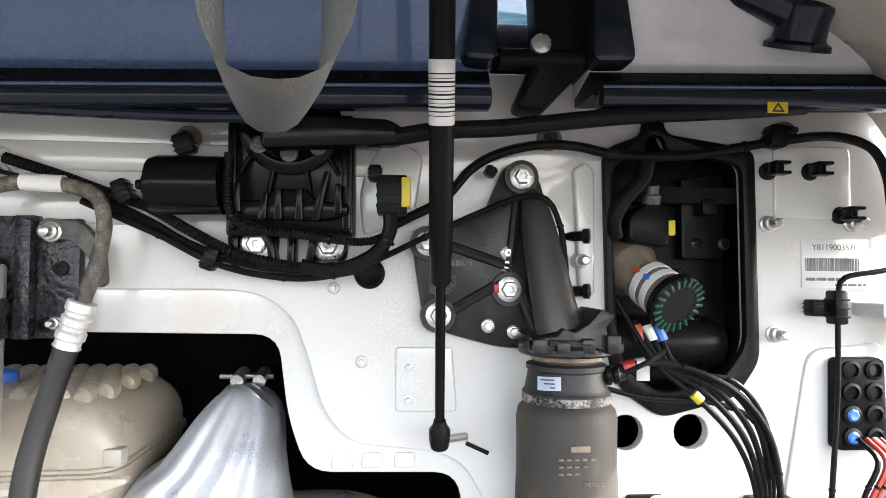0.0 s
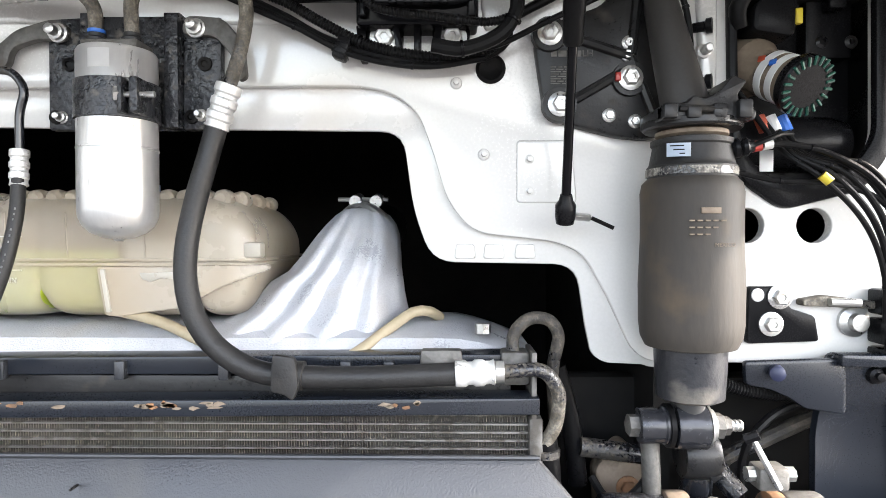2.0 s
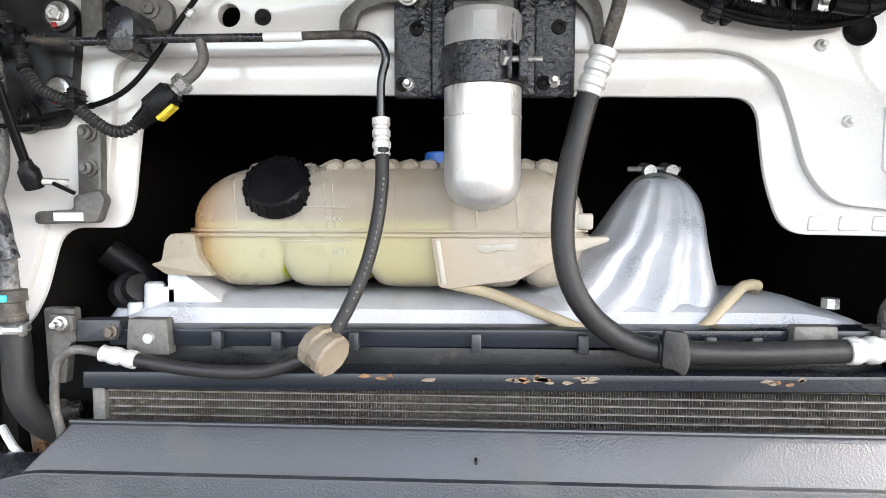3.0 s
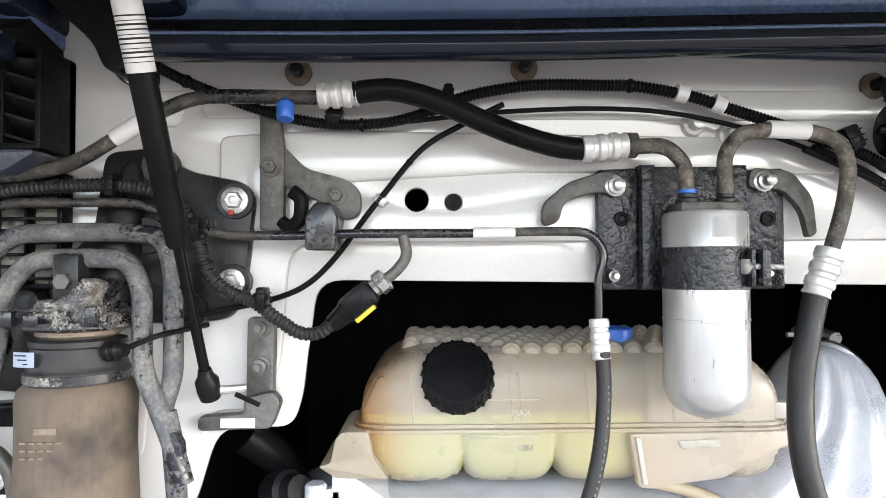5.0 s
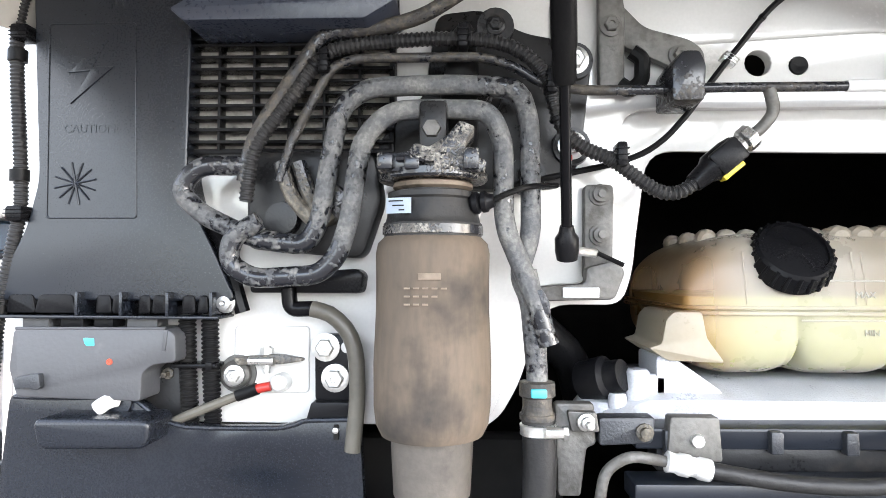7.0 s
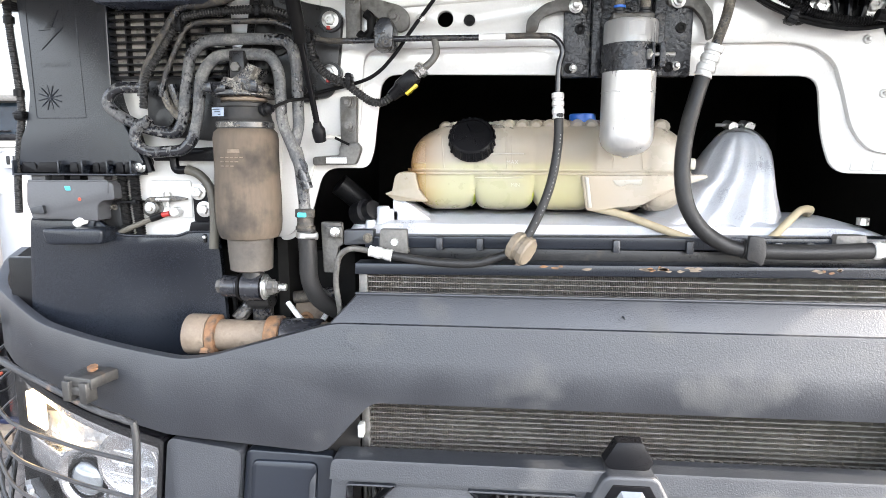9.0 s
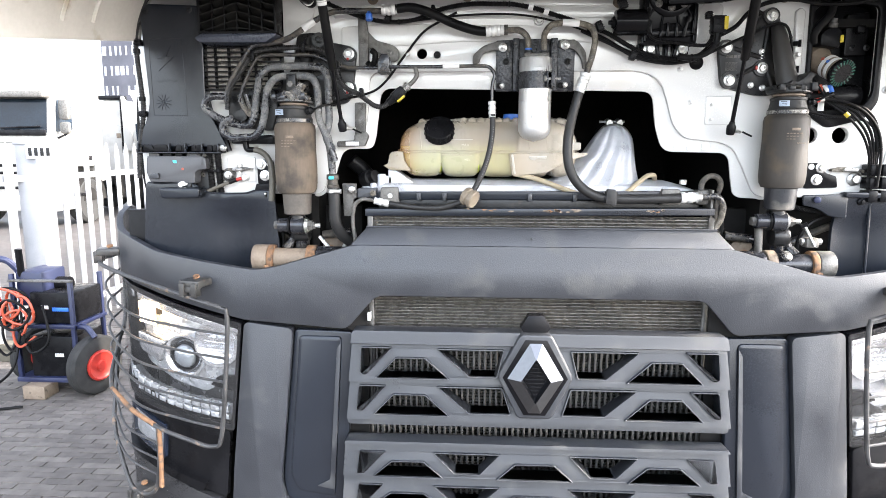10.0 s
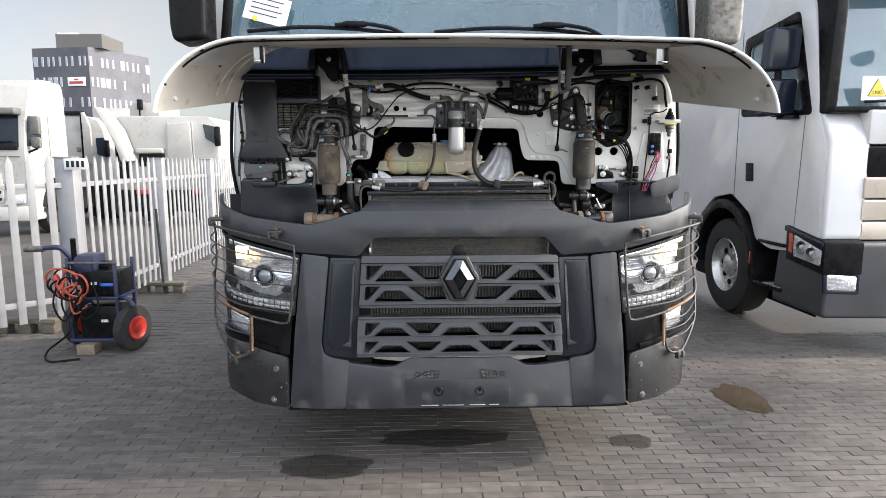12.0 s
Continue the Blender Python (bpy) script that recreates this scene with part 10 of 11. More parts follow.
for x, y in ((CX + 0.30, CY - 0.10), (CX - 0.23, CY + 0.10)):
    wl = part("wheel", lathe((x - 0.035, y, 0.20), (1, -0.30, 0), [(0.10, 0), (0.14, 0.0), (0.186, 0.012), (0.20, 0.032), (0.197, 0.042), (0.20, 0.052), (0.197, 0.062), (0.20, 0.072), (0.186, 0.09), (0.14, 0.10), (0.10, 0.096)], 40), "tyre", ct, "small pneumatic tyre")
    part("rim", lathe((x - 0.03, y, 0.20), (1, -0.30, 0), [(0, 0.0), (0.102, 0.0), (0.102, 0.104), (0.090, 0.108), (0.075, 0.100), (0.035, 0.100), (0.032, 0.116), (0, 0.117)], 24), "red", wl, "red wheel rim")


# ---- parked trucks ----
def yz_prism(outline, x0, x1, w=0.0, holes=(), seg=2):
    """A plate in the yz plane: outline of (y, z), from x0 to x1."""
    b = prism(outline, x0, x1, w, holes, seg=seg)
    for v in b.verts:
        v.co = Vector((v.co.y, v.co.x, v.co.z))
    bmesh.ops.recalc_face_normals(b, faces=b.faces)
    return b


def wheel(parent, x, y, r, side=-1):
    """A truck wheel whose outer face looks to side along x."""
    ax = Vector((side, 0, 0))
    base = Vector((x + 0.30 * -side, y, r))
    ty = part("tyre", lathe(base, ax, [(r * 0.58, 0), (r * 0.80, 0.0), (r * 0.97, 0.03), (r, 0.07), (r, 0.25), (r * 0.97, 0.285), (r * 0.80, 0.31), (r * 0.60, 0.30), (r * 0.56, 0.27)], 48, caps=False), "tyre", parent)
    part("rim", lathe(base, ax, [(r * 0.58, 0.02), (r * 0.585, 0.285), (r * 0.56, 0.30), (r * 0.52, 0.27), (r * 0.48, 0.20), (r * 0.34, 0.185), (r * 0.30, 0.20), (r * 0.22, 0.205), (r * 0.20, 0.26), (r * 0.14, 0.275), (0, 0.277)], 40), "steel", ty)
    for i in range(10):
        a = 2 * math.pi * i / 10
        c = base + Vector((side * 0.18, r * 0.27 * math.cos(a), r * 0.27 * math.sin(a)))
        part("wheel_nut", lathe(c, ax, [(0.022, 0), (0.02, 0.03), (0.012, 0.045), (0, 0.046)], 8), "steel", ty)
        c = base + Vector((side * 0.197, r * 0.42 * math.cos(a), r * 0.42 * math.sin(a)))
        part("rim_hole", lathe(c, ax, [(0.034, 0), (0.032, 0.006), (0, 0.004)], 12), "dark", ty)


M["skirt"] = surface("dark_grey_skirt", (0.022, 0.024, 0.028), (0.030, 0.032, 0.037), 0.42, scale=3, fine=300, bump=0.08, rough_var=0.06)
M["tread"] = surface("pressed_step_tread", (0.26, 0.26, 0.26), (0.38, 0.38, 0.375), 0.45, 0.5, scale=30, fine=200, bump=0.4)
t2 = thing("parked_truck", (3.6, 3.4, 0), "white parked truck with black bumper and mirrors", "truck", "parked trucks")
FX, FY = 3.06, 1.77
side_o = rounded([(FY + 0.02, 0.86), (FY + 0.72, 0.80), (FY + 0.98, 0.86), (FY + 1.12, 1.10), (FY + 1.5, 1.28), (FY + 1.9, 1.22), (FY + 2.2, 1.0), (FY + 2.3, 0.80), (FY + 3.1, 0.80), (FY + 3.1, 3.6), (FY + 0.55, 3.6), (FY + 0.30, 2.85), (FY + 0.12, 2.0), (FY, 1.7)], 0.06)
win = rounded([(FY + 0.36, 2.05), (FY + 1.30, 2.12), (FY + 1.30, 2.72), (FY + 0.62, 2.80)], 0.05)
part("cab_side", yz_prism(side_o, FX, FX + 0.03, 0.012, [win]), "truckwhite", t2)
part("side_window", yz_prism(rounded([(FY + 0.34, 2.03), (FY + 1.32, 2.10), (FY + 1.32, 2.74), (FY + 0.60, 2.82)], 0.05), FX + 0.018, FX + 0.024), "screen", t2)
part("window_surround", yz_prism(rounded([(FY + 0.22, 2.00), (FY + 1.40, 2.06), (FY + 1.40, 2.82), (FY + 0.50, 2.90)], 0.06), FX - 0.004, FX + 0.01, 0.003, [win]), "black", t2)
part("door_seam", yz_prism(rounded([(FY + 0.36, 0.90), (FY + 0.368, 0.90), (FY + 0.318, 2.0), (FY + 0.31, 2.0)], 0.002), FX - 0.002, FX + 0.004), "greysteel", t2)
part("door_seam", yz_prism([(FY + 1.44, 1.25), (FY + 1.452, 1.25), (FY + 1.452, 2.9), (FY + 1.44, 2.9)], FX - 0.002, FX + 0.004), "greysteel", t2)
part("handle_recess", yz_prism(rounded([(FY + 1.08, 1.42), (FY + 1.22, 1.42), (FY + 1.24, 1.60), (FY + 1.10, 1.60)], 0.015), FX - 0.008, FX + 0.006, 0.004), "black", t2)
part("cab_shell", box(FX + 0.03, FX + 2.4, FY + 0.6, FY + 3.1, 1.28, 3.6, 0.05), "truckwhite", t2)
for z0, z1, mat, off in ((1.75, 2.02, "greypaint", 0.0), (1.50, 1.74, "black", 0.02), (1.32, 1.49, "bronze", 0.0), (1.14, 1.31, "bronze", 0.01), (0.98, 1.13, "bronze", 0.02)):
    M.setdefault("bronze", surface("bronze_beige_panel", (0.36, 0.31, 0.26), (0.42, 0.37, 0.31), 0.35, 0.1, scale=3, fine=80, bump=0.05, coat=0.4))
    part("front_panel", prism(rounded([(FX + 0.30, z0), (FX + 2.2, z0), (FX + 2.2, z1), (FX + 0.30, z1)], 0.02), FY - 0.06 + off, FY + 0.4, 0.015), mat, t2)
part("corner_panel", yz_prism(rounded([(FY - 0.04, 0.98), (FY + 0.44, 0.86), (FY + 0.44, 2.0), (FY + 0.1, 2.02), (FY - 0.04, 1.8)], 0.05), FX + 0.008, FX + 0.32, 0.04, seg=4), "truckwhite", t2)
w2 = bmesh.new()
vs = [w2.verts.new(v) for v in ((FX + 0.06, FY + 0.10, 2.04), (FX + 2.3, FY + 0.02, 2.04), (FX + 2.3, FY + 0.35, 3.1), (FX + 0.10, FY + 0.42, 3.1))]
w2.faces.new(vs)
bmesh.ops.solidify(w2, geom=list(w2.faces), thickness=0.01)
part("windscreen", w2, "screen", t2)
part("screen_pillar", prism(rounded([(FX - 0.0, 2.0), (FX + 0.10, 2.0), (FX + 0.14, 3.2), (FX + 0.04, 3.2)], 0.02), FY + 0.06, FY + 0.36, 0.02), "black", t2)
part("cowl_strip", box(FX + 0.02, FX + 2.3, FY - 0.02, FY + 0.16, 2.0, 2.05, 0.01), "black", t2)
part("wiper", rod((FX + 0.30, FY + 0.03, 2.09), (FX + 1.2, FY + 0.0, 2.12), 0.012, n=8), "black", t2)
ls = part("gas_sign", prism(rounded([(FX + 0.27, 2.10), (FX + 0.52, 2.10), (FX + 0.52, 2.29), (FX + 0.27, 2.29)], 0.006), FY + 0.035, FY + 0.04), "label", t2, "white sign with yellow triangle")
part("triangle", prism([(FX + 0.325, 2.135), (FX + 0.465, 2.135), (FX + 0.395, 2.262)], FY + 0.030, FY + 0.034), "yellow", ls)
part("triangle_edge", prism([(FX + 0.317, 2.131), (FX + 0.473, 2.131), (FX + 0.395, 2.271)], FY + 0.0325, FY + 0.0345, holes=[[(FX + 0.330, 2.138), (FX + 0.460, 2.138), (FX + 0.395, 2.256)]]), "ink", ls)
words("LNG", FX + 0.395, FY + 0.028, 2.160, 0.042, t2)
part("bumper", prism(rounded([(FX + 0.0, 0.34), (FX + 2.3, 0.30), (FX + 2.3, 0.97), (FX + 0.05, 0.97)], 0.05), FY - 0.10, FY + 0.62, 0.07, seg=5), "skirt", t2)
part("lamp_frame", yz_prism(rounded([(FY + 0.42, 0.76), (FY - 0.112, 0.70), (FY - 0.112, 0.975), (FY + 0.44, 1.06)], 0.02), FX - 0.02, FX + 0.30, 0.012), "black", t2)
hl = part("headlight", yz_prism(rounded([(FY + 0.30, 0.80), (FY - 0.07, 0.77), (FY - 0.08, 0.90), (FY + 0.31, 0.99)], 0.02), FX - 0.028, FX + 0.0, 0.008), "reflector", t2)
for y, z in ((0.18, 0.89), (0.04, 0.855)):
    part("bulb_bowl", lathe((FX - 0.024, FY + y, z), (-1, -0.2, 0), [(0.055, 0), (0.055, 0.014), (0.035, 0.006), (0.02, 0.003), (0, 0.003)], 24), "chrome", hl)
    part("projector", lathe((FX - 0.026, FY + y, z), (-1, -0.2, 0), [(0.026, 0), (0.024, 0.008), (0.012, 0.013), (0, 0.014)], 18), "projector", hl)
part("turn_signal", yz_prism(rounded([(FY + 0.37, 0.83), (FY + 0.32, 0.82), (FY + 0.33, 0.99), (FY + 0.38, 1.0)], 0.01), FX - 0.027, FX, 0.006), "orange", t2, "orange turn signal")
part("lamp_brow", yz_prism(rounded([(FY + 0.44, 1.01), (FY - 0.10, 0.93), (FY - 0.10, 0.965), (FY + 0.44, 1.055)], 0.008), FX - 0.034, FX + 0.02, 0.006), "gloss", t2)
fg2 = part("fog_lamp", prism(rounded([(FX + 0.03, 0.58), (FX + 0.27, 0.57), (FX + 0.27, 0.69), (FX + 0.02, 0.71)], 0.02), FY - 0.108, FY - 0.08, 0.006), "reflector", t2)
part("fog_frame", prism(rounded([(FX + 0.0, 0.55), (FX + 0.30, 0.54), (FX + 0.30, 0.71), (FX - 0.01, 0.74)], 0.02), FY - 0.106, FY - 0.09, 0.004, [rounded([(FX + 0.03, 0.58), (FX + 0.27, 0.57), (FX + 0.27, 0.69), (FX + 0.02, 0.71)], 0.02)]), "gloss", fg2)
for z, y0, y1 in ((0.88, 0.45, 0.80), (0.47, 0.48, 0.84)):
    st_ = part("step", box(FX - 0.02, FX + 0.35, FY + y0, FY + y1 + 0.1, z - 0.03, z, 0.006), "black", t2)
    b = None
    for i in range(5):
        b = box(FX - 0.015, FX + 0.3, FY + y0 + 0.03 + i * 0.06, FY + y0 + 0.06 + i * 0.06, z, z + 0.006, 0.001, b)
    part("step_tread", b, "tread", st_)
arch = [(FY + 1.61 + 0.66 * math.cos(a), 0.52 + 0.70 * math.sin(a)) for a in [math.pi * (1.02 - 1.05 * i / 20) for i in range(21)]]
arch_in = [(FY + 1.61 + 0.56 * math.cos(a), 0.52 + 0.60 * math.sin(a)) for a in [math.pi * (-0.03 + 1.05 * i / 20) for i in range(21)]]
part("wheel_arch", yz_prism(arch + arch_in, FX - 0.03, FX + 0.30, 0.01), "black", t2)
part("arch_back", box(FX + 0.34, FX + 0.36, FY + 0.5, FY + 3.0, 0.2, 1.3, 0), "dark", t2)
part("arch_lamp", box(FX - 0.034, FX - 0.028, FY + 0.99, FY + 1.01, 0.62, 0.74, 0.002), "orange", t2)
wheel(t2, FX + 0.02, FY + 1.61, 0.505)
for z0, z1, y0 in ((2.38, 2.74, 0.40), (2.0, 2.32, 0.42)):
    part("mirror_head", prism(rounded([(FX - 0.30, z0), (FX - 0.02, z0 + 0.02), (FX - 0.02, z1), (FX - 0.28, z1)], 0.04), FY + y0, FY + y0 + 0.14, 0.03, seg=3), "gloss", t2)
part("mirror_arm", rod((FX - 0.16, FY + 0.5, 2.0), (FX - 0.16, FY + 0.5, 2.8), 0.03, n=12), "black", t2)
part("mirror_stay", rod((FX - 0.16, FY + 0.5, 2.78), (FX + 0.05, FY + 0.5, 2.82), 0.025, n=10), "black", t2)
part("mirror_foot", lathe((FX - 0.05, FY + 0.48, 1.98), (0, 0, 1), [(0.10, 0), (0.09, 0.03), (0.04, 0.04), (0, 0.04)], 16), "black", t2)
part("front_mirror", lathe((FX + 0.62, FY - 0.06, 2.78), (0.2, -0.4, -0.6), [(0.0, 0), (0.09, 0.01), (0.10, 0.06), (0.06, 0.12), (0, 0.13)], 20), "gloss", t2)
part("roof_edge", box(FX + 0.0, FX + 2.4, FY + 0.15, FY + 0.5, 3.05, 3.4, 0.04), "truckwhite", t2)


def far_truck(x, y, ang, h, label, w0=1.62, w1=None):
    """A white tractor cab some way off; its front looks to -y before the turn."""
    t = thing("parked_truck", (x, y, 0), label, "truck", "parked trucks")
    R = pose(x, y, 0, 0, 0, ang)
    w1 = w1 or h - 0.78

    def p_(nm, b, mat, lab=""):
        bmesh.ops.transform(b, matrix=R, verts=b.verts)
        return part(nm, b, mat, t, lab)
    body = yz_prism(rounded([(0, 0.6), (0.0, w0 - 0.02), (0.14, w1 + 0.03), (0.40, h - 0.14), (0.75, h), (1.62, h), (1.72, h - 0.12), (1.78, 0.9), (1.6, 0.9), (1.5, 1.25), (0.7, 1.25), (0.6, 0.6)], 0.08), -1.2, 1.2, 0.05, seg=3)
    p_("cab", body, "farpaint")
    ws_ = bmesh.new()
    vs_ = [ws_.verts.new(v) for v in ((-1.10, -0.014, w0), (1.10, -0.014, w0), (1.07, 0.118, w1), (-1.07, 0.118, w1))]
    ws_.faces.new(vs_)
    bmesh.ops.solidify(ws_, geom=list(ws_.faces), thickness=0.02)
    p_("windscreen", ws_, "farscreen")
    p_("sun_visor", box(-1.12, 1.12, -0.10, 0.25, w1 + 0.01, w1 + 0.15, 0.04), "greysteel")
    p_("wiper_rail", box(-1.08, 1.08, -0.04, 0.01, w0 - 0.06, w0 + 0.06, 0.02), "black")
    p_("wiper_blade", rod((-0.9, -0.05, w0 + 0.09), (0.1, -0.04, w0 + 0.12), 0.018, n=8), "black")
    p_("wiper_blade", rod((0.2, -0.05, w0 + 0.09), (1.0, -0.04, w0 + 0.12), 0.018, n=8), "black")
    for k in range(4):
        p_("grille_slot", box(-0.66, 0.66, -0.035, 0.02, 0.80 + 0.15 * k, 0.86 + 0.15 * k, 0.01), "black")
    for sx in (-1, 1):
        p_("side_window", yz_prism(rounded([(0.10, w0 + 0.02), (0.66, w0 + 0.06), (0.66, w1), (0.22, w1)], 0.05), sx * 1.195, sx * 1.215), "farscreen")
        p_("mirror", box(sx * 1.38 - 0.10, sx * 1.38 + 0.10, 0.10, 0.24, w0 + 0.26, w0 + 0.66, 0.05), "greysteel")
        p_("wide_mirror", box(sx * 1.38 - 0.10, sx * 1.38 + 0.10, 0.10, 0.22, w0 - 0.02, w0 + 0.22, 0.05), "greysteel")
        p_("mirror_arm", rod((sx * 1.22, 0.14, w0 - 0.10), (sx * 1.40, 0.16, w0 - 0.02), 0.022, n=8), "black")
        p_("wheel_arch", yz_prism([(1.1 + 0.62 * math.cos(a), 0.5 + 0.66 * math.sin(a)) for a in [math.pi * i / 14 for i in range(15)]], sx * 1.16, sx * 1.22, 0.01), "dark")
        w_ = p_("tyre", lathe((sx * 0.95, 1.1, 0.5), (sx, 0, 0), [(0.3, 0), (0.46, 0.0), (0.5, 0.05), (0.5, 0.24), (0.45, 0.29), (0.28, 0.27), (0.1, 0.22), (0, 0.22)], 32), "tyre")
        hl_ = p_("headlight", prism(rounded([(sx * 0.72, 0.70), (sx * 1.14, 0.74), (sx * 1.14, 0.94), (sx * 0.80, 0.90)], 0.03), -0.05, 0.1, 0.02), "reflector")
    for sx in (-1, 1):
        p_("door_seam", yz_prism([(0.98, 1.3), (0.995, 1.3), (0.995, w1 + 0.1), (0.98, w1 + 0.1)], sx * 1.196, sx * 1.206), "greysteel")
        p_("side_skirt", yz_prism(rounded([(2.3, 0.45), (4.0, 0.45), (4.0, 1.02), (2.3, 1.02)], 0.04), sx * 1.12, sx * 1.18, 0.01), "dark")
        p_("fuel_flap", yz_prism([(1.18, 1.36), (1.28, 1.36), (1.28, 1.46), (1.18, 1.46)], sx * 1.197, sx * 1.21), "black")
        p_("step", box(sx * 1.21 - 0.06, sx * 1.21 + 0.06, 0.62, 0.95, 0.62, 0.68, 0.01), "black")
    p_("air_deflector", yz_prism(rounded([(0.62, h - 0.05), (0.95, h + 0.02), (1.55, h + 0.06), (1.60, h - 0.06)], 0.03), -1.05, 1.05, 0.04), "farpaint")
    p_("front_seam", box(-1.1, 1.1, -0.022, 0.02, w0 - 0.20, w0 - 0.185, 0.0), "greysteel")
    p_("bumper", box(-1.22, 1.22, -0.06, 0.62, 0.35, 0.68, 0.06), "farpaint")
    p_("grille", box(-0.7, 0.7, -0.02, 0.1, 0.75, 1.4, 0.03), "farpaint")
    p_("chassis", box(-0.5, 0.5, 2.2, 6.0, 0.7, 0.95, 0.02), "dark")
    for sx in (-1, 1):
        p_("rear_tyre", lathe((sx * 0.6, 4.6, 0.5), (sx, 0, 0), [(0.1, 0), (0.5, 0.0), (0.5, 0.55), (0.3, 0.56), (0.1, 0.4), (0, 0.4)], 28), "tyre")
    p_("rear_lamp", box(-1.1, -0.8, 6.0, 6.05, 0.8, 0.92, 0.01), "red")
    return t


def open_truck():
    """A cab with its front flap swung up, seen from its open corner."""
    t = thing("parked_truck", (-7.0, 13.0, 0), "white parked truck with raised front flap", "truck", "parked trucks")
    def p_(nm, b, mat, lab=""):
        return part(nm, b, mat, t, lab)
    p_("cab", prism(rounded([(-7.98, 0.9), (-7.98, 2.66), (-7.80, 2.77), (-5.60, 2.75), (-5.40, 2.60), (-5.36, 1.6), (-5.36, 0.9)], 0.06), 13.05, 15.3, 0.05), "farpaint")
    p_("raised_flap", prism(rounded([(-8.10, 2.95), (-7.94, 2.80), (-7.66, 2.40), (-7.40, 1.64), (-7.56, 1.60), (-7.70, 2.05), (-7.89, 2.50), (-8.03, 2.68), (-8.13, 2.90)], 0.03), 12.45, 13.0, 0.02), "farpaint", "raised white flap")
    # Flat black sheet stands in for the shaded inside of the open front.
    p_("open_front", prism([(-7.97, 1.2), (-7.97, 2.60), (-7.86, 2.48), (-7.58, 1.62), (-7.58, 1.2)], 13.03, 13.06), "dark")
    for k in range(5):
        p_("inner_part", box(-7.93 + 0.06 * k, -7.90 + 0.06 * k, 12.98, 13.04, 1.45 + 0.05 * k, 2.25 - 0.16 * k, 0.01), "greysteel" if k % 2 else "black")
    p_("front_step", box(-7.40, -6.74, 12.90, 13.08, 1.83, 1.96, 0.03), "farpaint")
    # Dark block in place of the shade below the step.
    p_("step_shade", box(-7.38, -6.74, 13.0, 13.07, 1.50, 1.81, 0.02), "dark")
    for x in (-6.62, -6.30, -6.02):
        p_("panel_crease", rod((x, 13.04, 2.60), (x + 0.03, 13.04, 1.2), 0.018, n=8), "farpaint")
    p_("corner_panel", prism(rounded([(-6.66, 1.2), (-6.64, 2.55), (-6.05, 2.62), (-6.02, 1.2)], 0.08), 12.97, 13.06, 0.03), "farpaint")
    p_("side_window", prism(rounded([(-5.74, 2.56), (-5.45, 2.50), (-5.45, 2.06), (-5.68, 2.20)], 0.03), 13.02, 13.06), "farscreen")
    p_("mirror", box(-5.42, -5.28, 12.85, 13.0, 2.0, 2.50, 0.04), "black")
    p_("roof_box", prism(rounded([(-7.80, 2.76), (-7.80, 3.04), (-7.68, 3.14), (-7.05, 3.14), (-7.02, 2.76)], 0.05), 13.6, 15.0, 0.04), "farpaint")
    p_("roof_lamp", box(-7.56, -7.44, 13.50, 13.62, 2.95, 3.22, 0.02), "black")
    p_("roof_seam", box(-7.545, -7.515, 13.58, 13.62, 2.76, 3.10, 0.0), "black")
    p_("bumper", box(-7.95, -5.45, 12.95, 13.5, 0.35, 0.9, 0.06), "dark")
    for x in (-7.3, -5.9):
        p_("tail_lamp", box(x - 0.16, x + 0.16, 12.90, 12.96, 0.80, 0.92, 0.01), "red")
        p_("tyre", lathe((x, 13.6, 0.5), (0, 1, 0), [(0.3, 0), (0.46, 0.0), (0.5, 0.05), (0.5, 0.24), (0.45, 0.29), (0.1, 0.22), (0, 0.22)], 28), "tyre")


def rear_cab():
    """A low-roofed cab behind the first truck, with a black stack and deflector edge."""
    t = thing("parked_truck", (-9.8, 15.0, 0), "white parked truck with low roof behind the fence", "truck", "parked trucks")
    def p_(nm, b, mat, lab=""):
        return part(nm, b, mat, t, lab)
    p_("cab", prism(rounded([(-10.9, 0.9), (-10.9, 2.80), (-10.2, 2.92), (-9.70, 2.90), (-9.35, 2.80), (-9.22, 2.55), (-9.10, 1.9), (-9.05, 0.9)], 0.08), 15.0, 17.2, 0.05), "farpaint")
    p_("roof_rail", box(-10.45, -9.72, 14.95, 15.2, 2.92, 3.03, 0.02), "black")
    p_("deflector", prism(rounded([(-9.72, 1.55), (-9.74, 3.0), (-9.68, 3.0), (-9.52, 2.6), (-9.50, 1.55)], 0.02), 14.90, 14.99, 0.01), "farpaint")
    p_("stack", rod((-9.78, 14.93, 1.5), (-9.76, 14.93, 3.0), 0.025, n=8), "black")
    p_("side_window", prism(rounded([(-9.42, 2.28), (-9.20, 2.30), (-9.10, 1.75), (-9.40, 1.82)], 0.03), 14.97, 15.02), "farscreen")
    p_("mirror", box(-9.14, -9.02, 14.8, 14.95, 1.75, 2.22, 0.03), "black")
    p_("badge_plate", box(-9.97, -9.86, 14.97, 15.0, 1.90, 2.03, 0.01), "brown")
    p_("chassis", box(-10.9, -8.9, 14.95, 15.3, 0.55, 0.95, 0.03), "dark")
    p_("tail_lamp", box(-10.05, -9.75, 14.90, 14.96, 0.86, 0.98, 0.01), "red")
    for x in (-10.3, -9.4):
        p_("tyre", lathe((x, 14.95, 0.5), (0, 1, 0), [(0.3, 0), (0.46, 0.0), (0.5, 0.05), (0.5, 0.24), (0.45, 0.29), (0.1, 0.22), (0, 0.22)], 28), "tyre")


far_truck(-9.83, 10.42, 2, 3.42, "white parked truck with blue windscreen behind the fence", 1.93, 2.60)
rear_cab()
open_truck()
far_truck(-12.6, 24.0, 10, 3.9, "tall white parked truck in the far row")

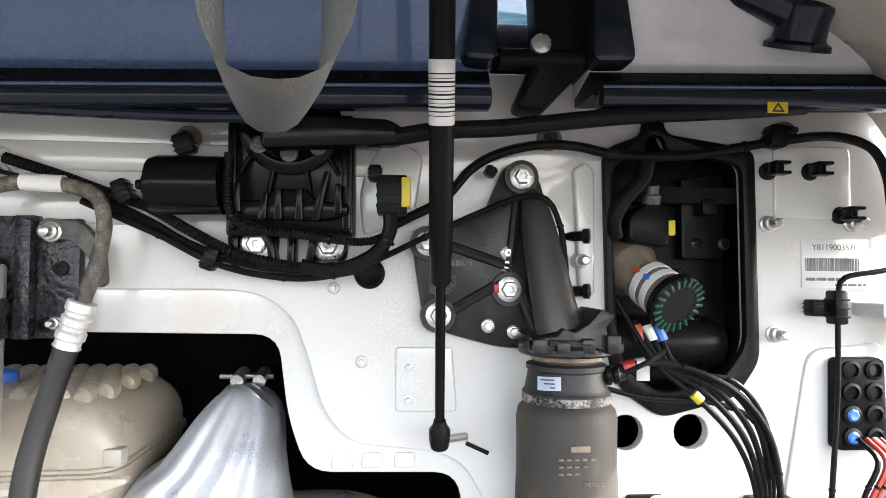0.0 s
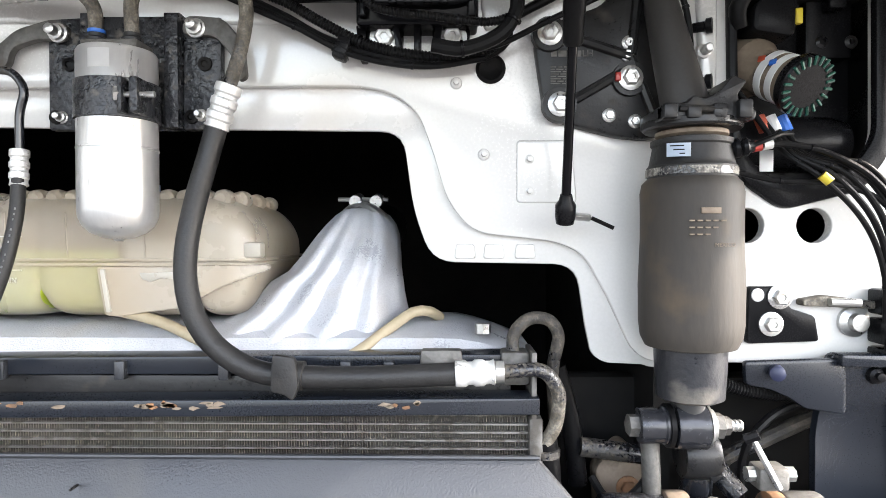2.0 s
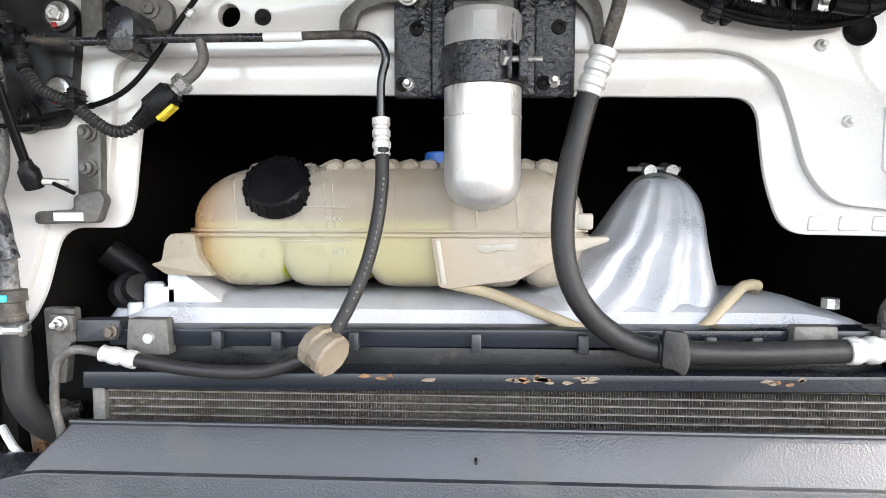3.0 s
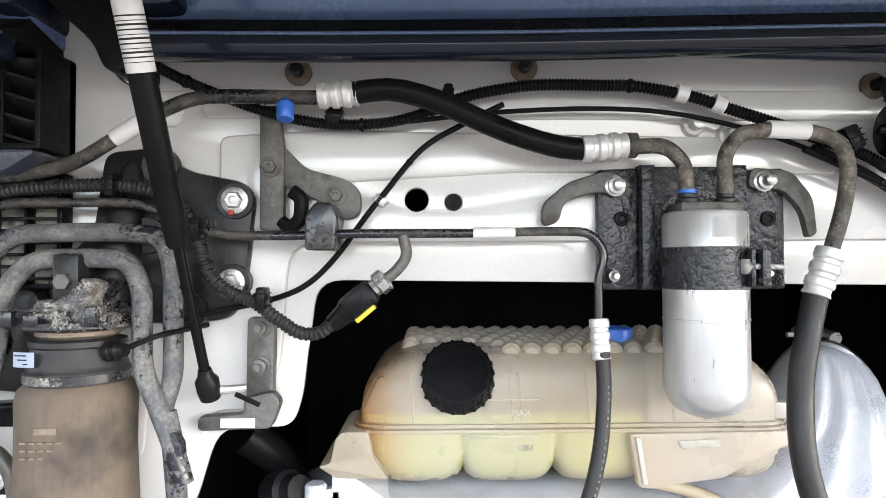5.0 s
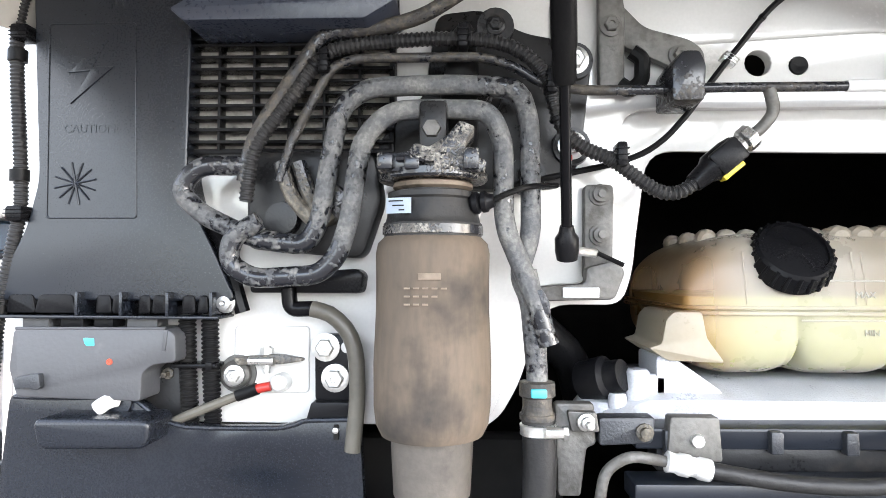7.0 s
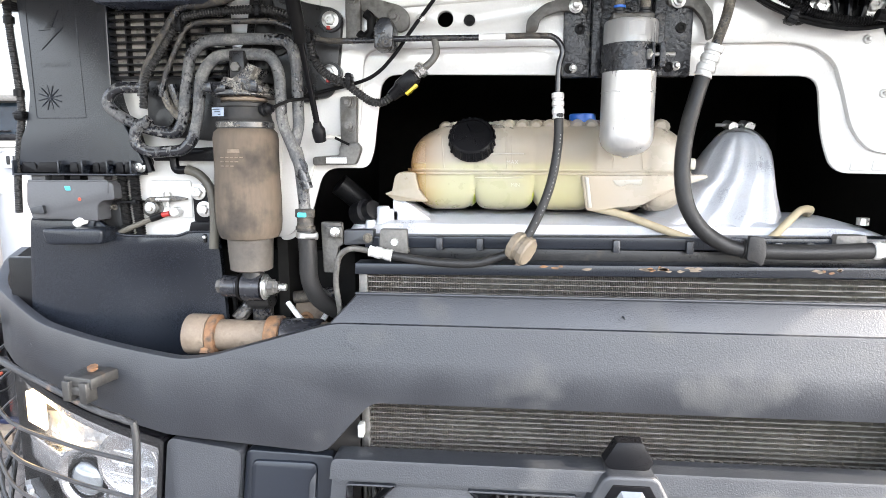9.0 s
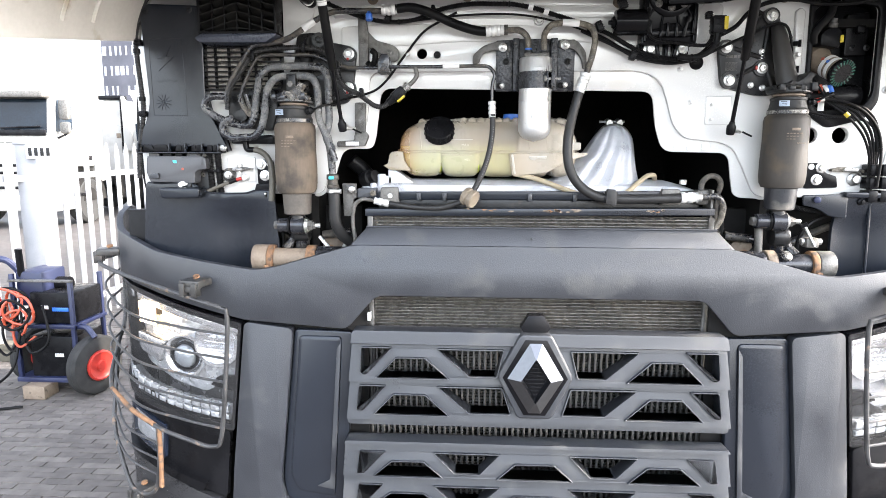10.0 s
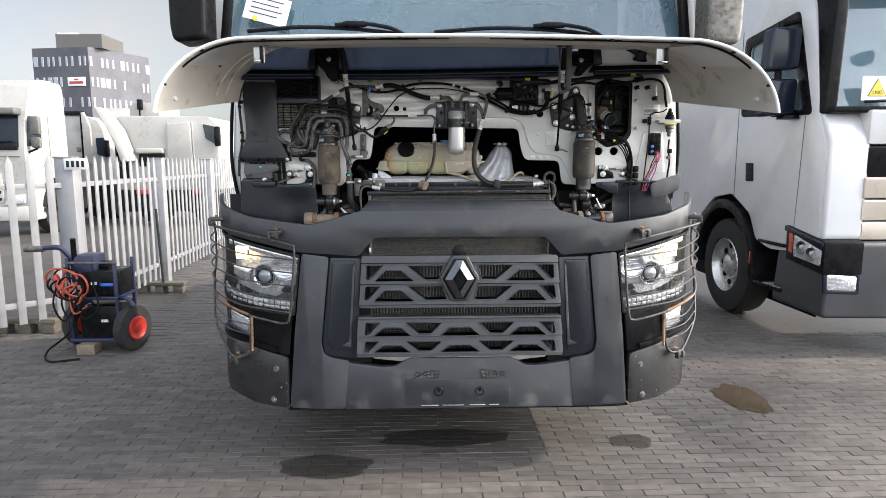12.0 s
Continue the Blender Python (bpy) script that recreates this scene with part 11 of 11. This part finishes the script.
# ---- office block ----
ob_ = thing("office_building", (-33, 62, 0), "dark grey brick office block with small windows", "building")
M["darkbrick"] = surface("dark_grey_brickwork", (0.045, 0.045, 0.055), (0.085, 0.085, 0.098), 0.8, scale=0.6, fine=9, bump=0.3, bump_scale=0.05)
M["farglass"] = surface("pale_window_glass", (0.16, 0.18, 0.21), (0.30, 0.33, 0.38), 0.15, scale=0.4, fine=3, bump=0)
Cn, Lf, Rt = Vector((-32.4, 60, 0)), Vector((-38.4, 61.2, 0)), Vector((-29.4, 66.5, 0))
HB = 12.6
b = bmesh.new()
base = [Cn, Rt, Rt + (Lf - Cn), Lf]
lo, hi = [b.verts.new(v) for v in base], [b.verts.new(v + Vector((0, 0, HB))) for v in base]
for i in range(4):
    b.faces.new((lo[i - 1], lo[i], hi[i], hi[i - 1]))
b.faces.new(hi)
part("wall", b, "darkbrick", ob_)
for A, B, nm, n_col, sd in ((Cn, Lf, "front", 9, 4), (Cn, Rt, "side", 12, 9)):
    d = (B - A).normalized()
    n = Vector((d.y, -d.x, 0)) if nm == "front" else Vector((d.y, -d.x, 0))
    if n.y > 0:
        n = -n
    L = (B - A).length
    rr = random.Random(sd)
    for r_ in range(6):
        z = HB - 1.3 - r_ * 1.95
        for c_ in range(n_col):
            if rr.random() < 0.22:
                continue
            if nm == "front" and r_ == 1 and c_ < 3:
                continue
            w_ = rr.choice((0.07, 0.07, 0.09, 0.20))
            c = A + d * (L * (c_ + 0.5 + rr.uniform(-0.15, 0.15)) / n_col)
            b = box(-w_, w_, -0.06, 0.02, -0.4, 0.4, 0.0)
            b2 = box(-w_ - 0.03, w_ + 0.03, -0.03, 0.02, -0.44, 0.44, 0.0)
            m = Matrix.Translation(c + Vector((0, 0, z))) @ pose(0, 0, 0, 0, 0, math.degrees(math.atan2(n.x, -n.y)))
            bmesh.ops.transform(b, matrix=m, verts=b.verts)
            bmesh.ops.transform(b2, matrix=m, verts=b2.verts)
            wi = part("window", b, "farglass", ob_)
            part("frame", b2, "greypaint", wi)
sgn = box(-0.95, 0.95, -0.12, 0.0, -0.42, 0.42, 0.02)
d = (Lf - Cn).normalized()
n = Vector((d.y, -d.x, 0)) if Vector((d.y, -d.x, 0)).y < 0 else -Vector((d.y, -d.x, 0))
m = Matrix.Translation(Cn + d * 1.4 + Vector((0, 0, HB - 3.25))) @ pose(0, 0, 0, 0, 0, math.degrees(math.atan2(n.x, -n.y)))
bmesh.ops.transform(sgn, matrix=m, verts=sgn.verts)
sg_ = part("sign_board", sgn, "label", ob_, "white sign board with red bars")
for k, (x0, x1, z0, z1) in enumerate(((-0.2, 0.25, 0.12, 0.26), (-0.75, 0.75, -0.22, 0.02))):
    q = box(x0, x1, -0.14, -0.121, z0, z1, 0)
    bmesh.ops.transform(q, matrix=m, verts=q.verts)
    part("sign_bar", q, "red", sg_)
mid = (Cn + Rt + Lf + Rt + (Lf - Cn)) / 4
rf = prism([(-1.8, 0), (2.6, 0), (2.6, 1.3), (-1.8, 1.3)], -2.0, 2.4)
bmesh.ops.transform(rf, matrix=Matrix.Translation(mid + Vector((0, -1.2, HB))), verts=rf.verts)
part("plant_room", rf, "greysteel", ob_)
part("roof_rail", rod(mid + Vector((-1.6, -3.1, HB + 1.3)), mid + Vector((0.4, -3.1, HB + 1.3)), 0.12, n=8), "greypaint", ob_)
# the block stands further off, at its full size
ob_.location = Vector((-0.185, -3.19, 1.62)) + (Vector((-33, 62, 0)) - Vector((-0.185, -3.19, 1.62))) * 1.75
ob_.scale = (1.75, 1.75, 1.75)
